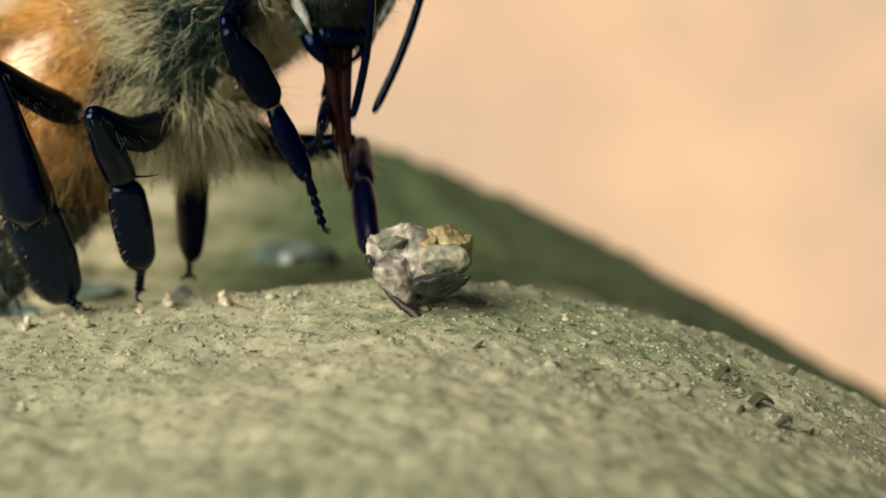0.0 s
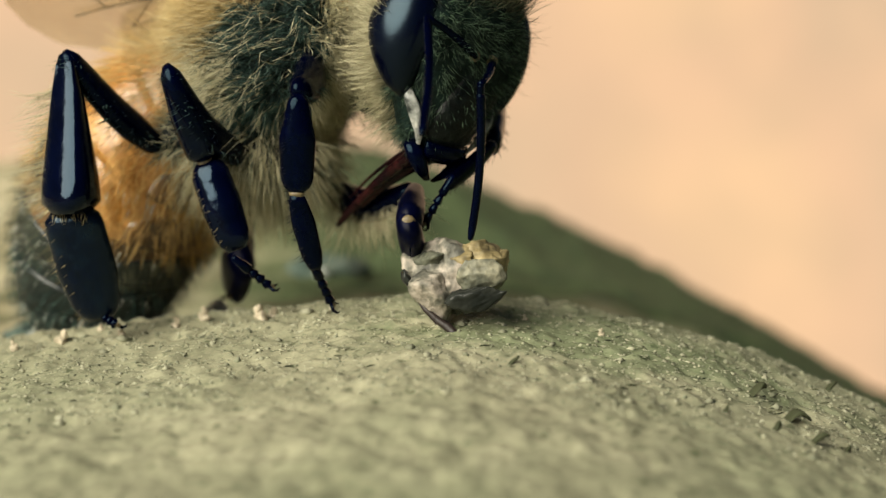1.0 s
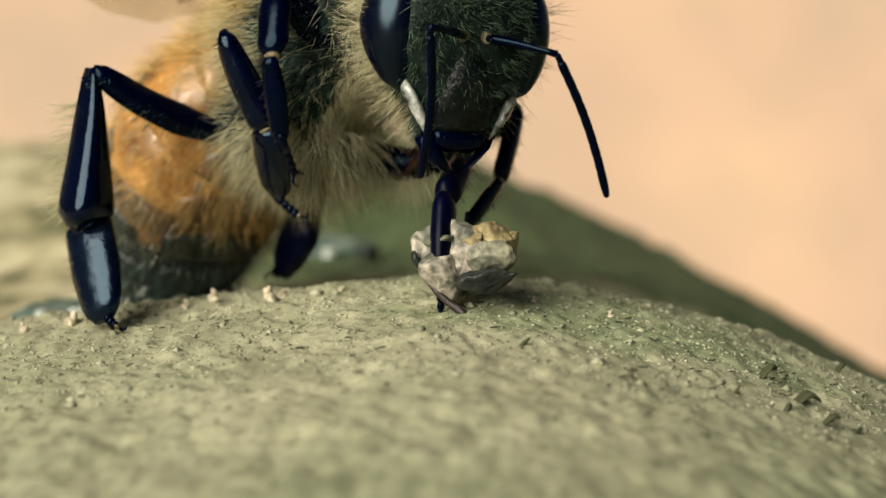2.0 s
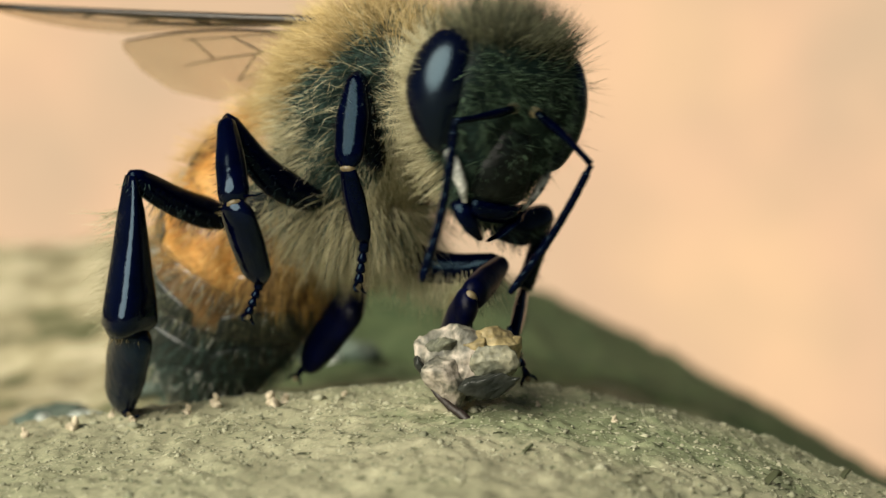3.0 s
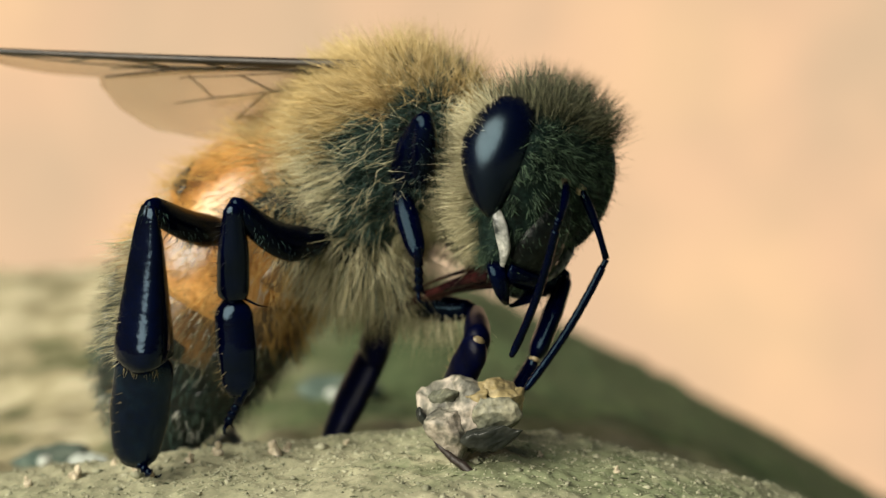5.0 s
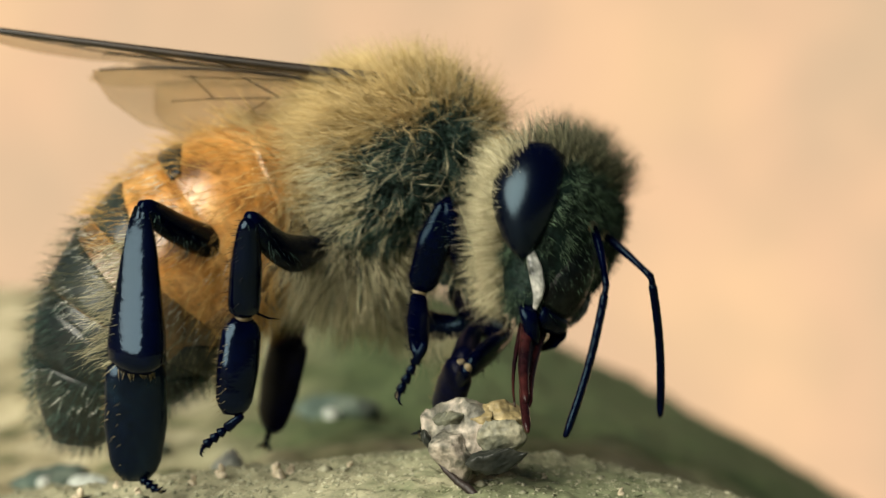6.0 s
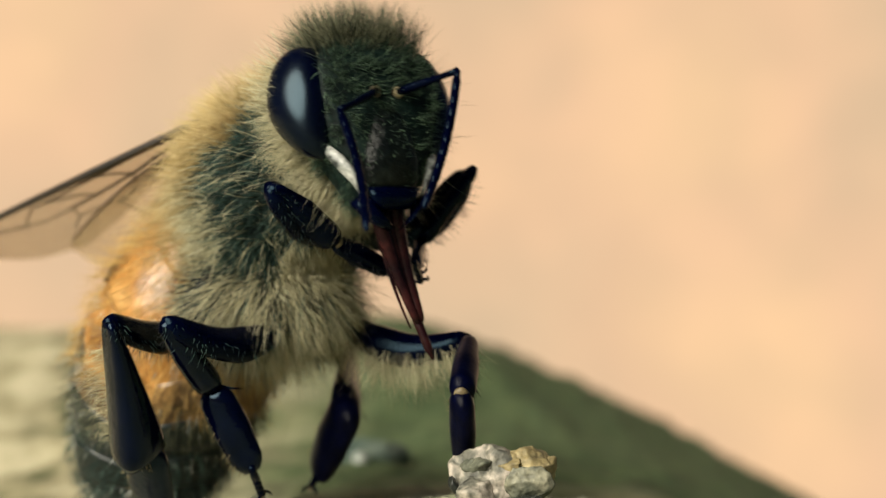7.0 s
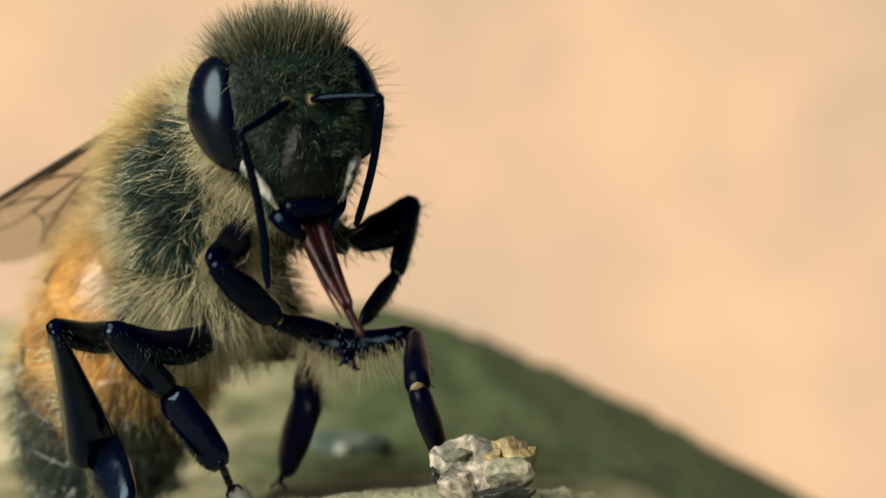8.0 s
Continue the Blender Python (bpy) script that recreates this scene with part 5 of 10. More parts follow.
    walk(bee_parts["middle_R_tibia"], [
        (0, mm(0.19, -3.96, -2.27, -158.5, 41.4, -42.4)), (0.25, mm(-0.13, -3.68, -1.23, -160.6, 14.9, -52.7)),
        (0.5, mm(-0.45, -3.03, -0.35, -158.0, -11.4, -61.9)), (0.75, mm(-0.29, -3.19, -0.41, -162.7, 6.2, -56.3)),
        (1, mm(-0.12, -3.33, -0.48, -165.9, 24.2, -51.9)), (1.2, mm(0.04, -3.44, -0.61, -165.0, 18.5, -52.6)),
        (1.52, mm(0.17, -3.33, -0.48, -163.4, 15.6, -53.0)), (1.85, mm(0.42, -3.08, -0.18, -159.8, 9.3, -54.3)),
        (2.17, mm(0.65, -2.78, 0.09, -156.2, 3.1, -55.9)), (2.5, mm(0.74, -2.64, 0.20, -154.4, 0.4, -56.7)),
        (2.67, mm(0.53, -2.90, 0.10, -154.8, -6.3, -59.5)), (2.83, mm(0.10, -3.31, -0.14, -154.6, -18.8, -64.9)),
        (3, mm(-0.15, -3.49, -0.28, -154.0, -25.5, -67.9)), (3.12, mm(0.01, -3.52, -0.42, -150.5, -23.4, -67.5)),
        (3.25, mm(0.35, -3.57, -0.75, -143.0, -19.1, -66.0)), (3.38, mm(0.68, -3.56, -1.10, -135.5, -15.0, -63.9)),
        (3.5, mm(0.83, -3.54, -1.26, -132.0, -13.2, -62.8)), (3.62, mm(0.75, -3.59, -1.23, -141.5, -7.6, -60.8)),
        (3.75, mm(0.57, -3.71, -1.17, -161.7, 5.3, -59.8)), (3.88, mm(0.39, -3.81, -1.11, 177.4, 17.8, -63.5)),
        (4, mm(0.30, -3.86, -1.08, 167.2, 22.8, -66.8)), (4.17, mm(0.29, -3.89, -1.16, 169.2, 22.5, -65.7)),
        (4.33, mm(0.27, -3.94, -1.32, 172.9, 21.7, -63.6)), (4.5, mm(0.26, -3.97, -1.41, 174.9, 21.2, -62.6)),
        (4.7, mm(-0.44, -4.14, -1.12, -179.3, 13.5, -59.6)), (4.97, mm(-0.60, -4.14, -1.11, -178.8, 13.3, -59.4)),
        (5.25, mm(-0.96, -4.13, -1.10, -177.7, 13.0, -58.9)), (5.53, mm(-1.31, -4.11, -1.10, -176.7, 12.6, -58.4)),
        (5.8, mm(-1.47, -4.10, -1.09, -176.2, 12.4, -58.2)), (6, mm(-1.36, -4.09, -1.26, -174.5, 13.2, -57.3)),
        (6.2, mm(-0.84, -4.00, -1.51, -174.2, 19.0, -56.5)), (6.5, mm(-0.78, -3.99, -2.13, -177.2, 35.7, -56.8)),
        (6.65, mm(-0.38, -3.86, -2.20, 176.4, 38.0, -60.7)), (6.8, mm(0.01, -3.68, -2.27, 169.6, 40.0, -65.0)),
        (7, mm(0.42, -3.36, -2.83, 170.0, 52.3, -67.7)), (7.2, mm(0.64, -3.14, -3.17, 176.6, 57.3, -63.1)),
        (7.5, mm(0.68, -3.01, -2.88, 176.8, 49.4, -61.8)), (7.7, mm(0.94, -2.84, -3.18, -179.4, 53.1, -59.0)),
        (8, mm(0.97, -2.87, -3.11, -177.9, 54.2, -57.5))])
    walk(bee_parts["middle_R_basitarsus"], [
        (0, mm(-0.25, -2.53, -3.74, -172.1, 13.5, -56.2)), (0.25, mm(0.11, -2.85, -3.13, -168.3, 23.3, -53.0)),
        (0.5, mm(0.42, -3.00, -2.24, -163.6, 32.9, -48.7)), (0.75, mm(0.12, -2.66, -2.42, -164.2, 13.1, -54.2)),
        (1, mm(-0.23, -2.32, -2.40, -162.9, -6.7, -59.5)), (1.2, mm(0.08, -2.60, -2.53, -161.6, 12.1, -52.8)),
        (1.52, mm(0.32, -2.54, -2.41, -170.5, 19.3, -57.1)), (1.85, mm(0.82, -2.39, -2.14, 166.0, 32.0, -71.8)),
        (2.17, mm(1.30, -2.22, -1.85, 136.6, 37.4, -93.0)), (2.5, mm(1.50, -2.13, -1.71, 122.6, 36.8, -103.4)),
        (2.67, mm(1.41, -2.62, -1.80, 135.9, 37.7, -94.5)), (2.83, mm(1.17, -3.48, -1.92, 160.3, 34.9, -78.4)),
        (3, mm(0.99, -3.89, -1.96, 172.3, 31.3, -70.9)), (3.12, mm(1.22, -3.80, -2.07, 154.5, 32.5, -86.7)),
        (3.25, mm(1.71, -3.55, -2.31, 119.2, 21.4, -117.4)), (3.38, mm(2.16, -3.26, -2.53, 94.9, -1.7, -135.9)),
        (3.5, mm(2.35, -3.12, -2.62, 86.2, -14.2, -141.0)), (3.62, mm(1.99, -3.15, -2.85, 96.7, -4.2, -135.1)),
        (3.75, mm(1.04, -3.22, -3.13, 123.8, 12.5, -115.9)), (3.88, mm(0.02, -3.29, -3.08, 156.1, 17.4, -90.3)),
        (4, mm(-0.43, -3.32, -2.95, 170.9, 14.9, -78.5)), (4.17, mm(-0.39, -3.34, -3.05, 177.8, 11.9, -73.7)),
        (4.33, mm(-0.30, -3.37, -3.25, -170.3, 4.9, -66.1)), (4.5, mm(-0.25, -3.38, -3.35, -164.4, 0.5, -62.6)),
        (4.7, mm(-0.67, -3.71, -3.16, -166.7, -6.0, -60.0)), (4.97, mm(-0.81, -3.70, -3.17, -169.0, -5.3, -59.8)),
        (5.25, mm(-1.13, -3.68, -3.18, -174.1, -3.7, -59.5)), (5.53, mm(-1.45, -3.64, -3.20, -179.2, -2.1, -59.4)),
        (5.8, mm(-1.59, -3.63, -3.21, 178.5, -1.3, -59.4)), (6, mm(-1.46, -3.56, -3.37, 179.8, -8.3, -59.1)),
        (6.2, mm(-1.04, -3.30, -3.53, 178.0, -0.0, -59.3)), (6.5, mm(-1.36, -2.90, -3.85, 173.9, 13.9, -61.2)),
        (6.65, mm(-1.13, -2.80, -3.85, -176.1, 14.2, -58.3)), (6.8, mm(-0.89, -2.64, -3.84, -166.0, 14.0, -55.5)),
        (7, mm(-0.53, -1.99, -4.09, -167.3, 17.6, -53.8)), (7.2, mm(-0.27, -1.63, -4.30, -164.1, 13.9, -53.5)),
        (7.5, mm(-0.18, -1.67, -4.24, -168.1, 19.2, -53.3)), (7.7, mm(0.10, -1.39, -4.44, -159.4, 20.7, -49.8)),
        (8, mm(0.12, -1.40, -4.33, -156.5, 17.7, -49.1))])
    walk(bee_parts["middle_R_foot"], [
        (0, mm(-0.27, -2.03, -5.51, 159.8, 37.0, -73.6)), (0.25, mm(-0.02, -2.06, -4.79, 175.5, 24.0, -65.0)),
        (0.5, mm(0.17, -1.92, -3.73, -172.0, 9.6, -60.8)), (0.75, mm(0.31, -1.98, -4.32, -153.0, 13.0, -51.9)),
        (1, mm(0.45, -2.20, -4.48, -133.5, 13.4, -42.3)), (1.2, mm(0.38, -1.82, -4.58, -137.7, 11.0, -43.1)),
        (1.52, mm(0.24, -1.76, -4.42, -134.7, 4.5, -50.8)), (1.85, mm(0.03, -1.56, -3.81, -124.9, -8.0, -69.0)),
        (2.17, mm(0.04, -1.31, -2.94, -111.2, -16.6, -89.9)), (2.5, mm(0.13, -1.19, -2.51, -104.0, -18.7, -100.2)),
        (2.67, mm(0.19, -1.71, -2.85, -126.7, -23.3, -91.9)), (2.83, mm(0.35, -2.62, -3.36, -170.5, -22.6, -74.0)),
        (3, mm(0.44, -3.06, -3.54, 167.1, -17.4, -66.2)), (3.12, mm(0.37, -2.94, -3.50, 152.1, -18.4, -80.0)),
        (3.25, mm(0.42, -2.51, -3.15, 121.0, -31.9, -108.0)), (3.38, mm(0.87, -1.94, -2.68, 93.2, -56.2, -129.5)),
        (3.5, mm(1.21, -1.66, -2.50, 79.3, -69.1, -135.6)), (3.62, mm(0.68, -1.86, -3.06, 25.8, -78.3, -104.5)),
        (3.75, mm(-0.24, -2.35, -4.14, -85.7, -59.9, -42.7)), (3.88, mm(-0.72, -2.78, -4.69, -126.6, -35.3, -58.0)),
        (4, mm(-0.81, -2.92, -4.70, -144.1, -27.7, -69.5)), (4.17, mm(-0.56, -2.99, -4.86, -158.1, -14.8, -65.1)),
        (4.33, mm(-0.08, -3.10, -5.09, 178.6, 10.3, -65.6)), (4.5, mm(0.19, -3.13, -5.16, 164.8, 23.1, -70.4)),
        (4.7, mm(-0.19, -3.65, -4.99, 156.2, 21.8, -71.0)), (4.97, mm(-0.41, -3.66, -5.02, 154.1, 18.5, -70.1)),
        (5.25, mm(-0.90, -3.68, -5.09, 149.5, 11.4, -67.7)), (5.53, mm(-1.39, -3.69, -5.13, 144.6, 4.5, -64.8)),
        (5.8, mm(-1.61, -3.69, -5.14, 142.3, 1.4, -63.3)), (6, mm(-1.31, -3.81, -5.37, 136.2, 1.4, -66.5)),
        (6.2, mm(-1.10, -3.34, -5.46, 139.1, -1.0, -64.6)), (6.5, mm(-1.76, -2.61, -5.66, 130.8, -0.2, -67.0)),
        (6.65, mm(-1.26, -2.34, -5.68, 144.6, 17.1, -73.4)), (6.8, mm(-0.76, -2.01, -5.63, 158.3, 35.4, -75.7)),
        (7, mm(-0.52, -1.29, -5.88, 138.2, 42.4, -92.2)), (7.2, mm(-0.11, -0.97, -6.06, 137.0, 39.8, -93.5)),
        (7.5, mm(-0.23, -0.96, -5.96, 141.0, 32.6, -86.9)), (7.7, mm(0.20, -0.49, -6.08, 130.3, 29.2, -93.1)),
        (8, mm(0.35, -0.51, -5.97, 130.9, 35.2, -98.9))])
    walk(bee_parts["middle_R_coxa"], [
        (0, mm(-0.08, -0.38, -0.40, 160.3, 2.2, -4.9)), (0.5, mm(-0.09, -0.34, -0.25, 162.8, -0.2, -3.5)),
        (1, mm(-0.04, -0.32, -0.30, 157.4, 5.2, -6.9)), (1.2, mm(-0.04, -0.32, -0.30, 157.9, 4.9, -6.6)),
        (2.5, mm(-0.07, -0.20, -0.03, 157.2, 0.6, -5.1)), (3, mm(-0.01, -0.14, -0.11, 149.8, 3.3, -8.6)),
        (3.5, mm(-0.08, -0.30, -0.17, 160.7, 0.3, -4.1)), (4, mm(-0.03, -0.21, -0.18, 152.4, 3.1, -7.6)),
        (4.5, mm(-0.06, -0.34, -0.42, 153.6, 3.5, -7.4)), (4.7, mm(0.04, -0.09, -0.19, 142.6, 5.1, -12.6)),
        (5.8, mm(0.18, -0.23, -0.41, 134.3, 18.6, -28.7)), (6, mm(0.17, -0.21, -0.35, 138.2, 17.5, -24.5)),
        (6.2, mm(0.07, -0.20, -0.19, 149.9, 10.1, -12.3)), (6.5, mm(-0.06, -0.44, -0.58, 159.0, 11.0, -8.5)),
        (6.8, mm(-0.14, -0.55, -1.03, 169.0, 7.3, -3.6)), (7, mm(-0.10, -0.50, -0.86, 179.3, 1.3, -0.1)),
        (7.2, mm(-0.10, -0.48, -1.02, -176.6, 0.3, 0.7)), (7.5, mm(-0.09, -0.48, -0.93, -173.3, -1.9, 1.1)),
        (7.7, mm(-0.09, -0.46, -0.97, -170.4, -3.5, 1.3)), (8, mm(-0.09, -0.47, -0.96, -171.8, -2.0, 1.4))])
    walk(bee_parts["front_R_femur"], [
        (0, mm(1.55, -0.70, 0.18, 114.3, -13.4, 17.2)), (0.25, mm(1.59, -0.67, -0.12, 117.3, -13.4, 17.4)),
        (0.5, mm(1.63, -0.65, -0.41, 120.3, -13.5, 17.7)), (1, mm(1.48, -0.76, -0.38, 113.4, -13.7, 23.8)),
        (1.2, mm(1.46, -0.77, -0.39, 115.3, -13.0, 22.2)), (1.52, mm(1.44, -0.76, -0.41, 96.9, -11.5, 19.4)),
        (1.85, mm(1.39, -0.74, -0.46, 56.4, -11.7, 12.4)), (2.17, mm(1.35, -0.72, -0.50, 15.9, -16.3, 7.2)),
        (2.5, mm(1.33, -0.71, -0.52, -2.8, -19.3, 6.1)), (2.75, mm(1.30, -0.75, -0.91, 9.8, -10.1, 21.2)),
        (3, mm(1.28, -0.79, -1.30, 24.1, -4.5, 37.6)), (3.25, mm(1.31, -0.74, -0.89, 18.8, -4.8, 44.3)),
        (3.5, mm(1.35, -0.68, -0.49, 13.4, -4.5, 51.0)), (3.67, mm(1.29, -0.77, -0.57, 23.7, -6.1, 50.1)),
        (3.83, mm(1.19, -0.92, -0.73, 42.9, -8.5, 47.8)), (4, mm(1.13, -1.01, -0.81, 53.3, -9.4, 46.2)),
        (4.25, mm(1.10, -1.04, -0.91, 50.5, -8.4, 50.1)), (4.5, mm(1.07, -1.07, -1.01, 47.9, -7.2, 54.0)),
        (4.6, mm(1.10, -0.97, -0.69, 44.2, -7.5, 54.4)), (4.7, mm(1.14, -0.88, -0.37, 40.6, -7.8, 54.9)),
        (4.97, mm(1.28, -0.84, -0.61, 39.4, -9.4, 49.9)), (5.25, mm(1.60, -0.76, -1.13, 37.4, -13.3, 39.1)),
        (5.53, mm(1.92, -0.68, -1.65, 36.1, -17.5, 28.2)), (5.8, mm(2.07, -0.65, -1.89, 35.8, -19.5, 23.2)),
        (5.9, mm(2.12, -0.64, -2.04, 33.8, -18.5, 16.6)), (6, mm(2.17, -0.63, -2.18, 31.7, -17.8, 9.9)),
        (6.07, mm(2.02, -0.66, -1.81, 39.6, -12.3, 21.5)), (6.13, mm(1.75, -0.72, -1.14, 56.4, -6.6, 44.1)),
        (6.2, mm(1.61, -0.75, -0.77, 66.0, -6.4, 56.6)), (6.3, mm(1.60, -0.75, -0.85, 70.2, -6.5, 57.1)),
        (6.4, mm(1.59, -0.75, -1.00, 78.1, -6.9, 58.2)), (6.5, mm(1.58, -0.75, -1.07, 82.4, -7.1, 58.7)),
        (6.65, mm(1.40, -0.77, -1.33, 70.1, -9.5, 45.2)), (6.8, mm(1.22, -0.80, -1.58, 58.6, -14.7, 32.3)),
        (6.87, mm(1.32, -0.68, -1.55, 61.2, -13.7, 33.9)), (6.93, mm(1.50, -0.47, -1.49, 66.2, -12.1, 36.8)),
        (7, mm(1.60, -0.36, -1.45, 68.9, -11.4, 38.5)), (7.1, mm(1.69, -0.31, -1.28, 86.5, -7.1, 56.1)),
        (7.2, mm(1.78, -0.26, -1.11, 104.5, -8.3, 74.1)), (7.3, mm(1.82, -0.24, -0.98, 98.0, -7.8, 67.4)),
        (7.4, mm(1.90, -0.22, -0.72, 86.0, -8.9, 55.0)), (7.5, mm(1.94, -0.21, -0.58, 79.7, -10.5, 48.5)),
        (7.6, mm(1.95, -0.08, -0.84, 72.6, -9.0, 54.5)), (7.7, mm(1.96, 0.05, -1.09, 65.7, -6.7, 60.2)),
        (7.8, mm(1.90, 0.01, -1.14, 79.6, -8.7, 55.1)), (7.9, mm(1.78, -0.07, -1.23, 105.9, -9.1, 45.0)),
        (8, mm(1.72, -0.11, -1.28, 119.9, -7.4, 39.8))])
    walk(bee_parts["front_R_tibia"], [
        (0, mm(2.31, -2.45, -0.66, -147.4, 21.1, -41.8)), (0.25, mm(2.36, -2.37, -1.05, -167.7, 19.2, -50.2)),
        (0.5, mm(2.41, -2.29, -1.43, 172.9, 14.7, -57.2)), (1, mm(2.43, -2.43, -1.19, 173.8, 6.7, -59.6)),
        (1.2, mm(2.35, -2.43, -1.25, -179.7, -0.5, -59.1)), (1.52, mm(2.16, -2.69, -0.65, -177.7, -7.1, -59.9)),
        (1.85, mm(1.54, -2.48, 0.66, -172.7, -21.6, -62.4)), (2.17, mm(0.87, -1.35, 1.40, -166.2, -35.8, -66.7)),
        (2.5, mm(0.64, -0.69, 1.42, -162.4, -42.0, -69.7)), (2.75, mm(1.10, -1.21, 1.10, -171.2, -28.3, -64.0)),
        (3, mm(1.68, -1.56, 0.60, -177.8, -14.1, -60.9)), (3.25, mm(1.66, -1.33, 1.07, -172.3, -27.4, -63.2)),
        (3.5, mm(1.63, -1.11, 1.53, -165.2, -40.5, -67.4)), (3.67, mm(1.80, -1.46, 1.32, -174.5, -27.5, -64.6)),
        (3.83, mm(2.08, -2.04, 0.78, 171.2, -2.9, -65.2)), (4, mm(2.19, -2.30, 0.41, 163.4, 10.0, -68.0)),
        (4.25, mm(2.21, -2.21, 0.40, 159.3, 13.9, -69.1)), (4.5, mm(2.21, -2.12, 0.37, 155.1, 17.7, -70.6)),
        (4.6, mm(2.17, -1.98, 0.79, 153.0, 23.6, -74.1)), (4.7, mm(2.13, -1.84, 1.21, 150.4, 29.5, -78.0)),
        (4.97, mm(2.13, -1.90, 0.99, 157.3, 28.4, -74.5)), (5.25, mm(2.11, -1.99, 0.49, 171.8, 25.0, -67.5)),
        (5.53, mm(2.06, -2.02, -0.03, -174.7, 20.1, -61.8)), (5.8, mm(2.03, -2.00, -0.28, -168.8, 17.5, -59.7)),
        (5.9, mm(1.92, -1.91, -0.39, -178.7, 10.0, -60.4)), (6, mm(1.83, -1.79, -0.50, 171.6, 2.5, -59.8)),
        (6.07, mm(2.19, -2.02, -0.25, 178.9, 9.7, -57.7)), (6.13, mm(2.87, -2.06, 0.01, -166.1, 22.1, -51.2)),
        (6.2, mm(3.15, -1.88, 0.07, -156.8, 27.9, -46.0)), (6.3, mm(3.21, -1.89, -0.15, -157.1, 24.9, -47.1)),
        (6.4, mm(3.30, -1.87, -0.57, -157.4, 19.2, -49.0)), (6.5, mm(3.33, -1.85, -0.80, -157.5, 16.1, -50.0)),
        (6.65, mm(2.71, -2.24, -0.63, -177.5, 27.3, -57.6)), (6.8, mm(1.94, -2.45, -0.53, 158.7, 35.0, -70.2)),
        (6.87, mm(2.14, -2.34, -0.57, 170.7, 40.7, -63.8)), (6.93, mm(2.51, -2.11, -0.66, -162.3, 47.4, -46.5)),
        (7, mm(2.70, -1.98, -0.72, -145.9, 48.3, -35.3)), (7.1, mm(3.41, -1.48, -1.16, -143.1, 46.4, -31.3)),
        (7.2, mm(3.75, -0.74, -1.63, -140.6, 44.4, -27.6)), (7.3, mm(3.75, -1.00, -1.26, -142.7, 31.4, -37.8)),
        (7.4, mm(3.61, -1.44, -0.58, -140.2, 7.0, -53.8)), (7.5, mm(3.45, -1.63, -0.21, -136.1, -5.5, -62.7)),
        (7.6, mm(3.53, -1.33, -0.22, -137.6, -4.6, -59.8)), (7.7, mm(3.57, -0.99, -0.23, -139.0, -3.5, -56.9)),
        (7.8, mm(3.56, -1.22, -0.77, -144.5, 10.2, -50.5)), (7.9, mm(3.27, -1.43, -1.80, -151.4, 37.0, -40.6)),
        (8, mm(2.98, -1.41, -2.31, -153.5, 51.7, -35.3))])
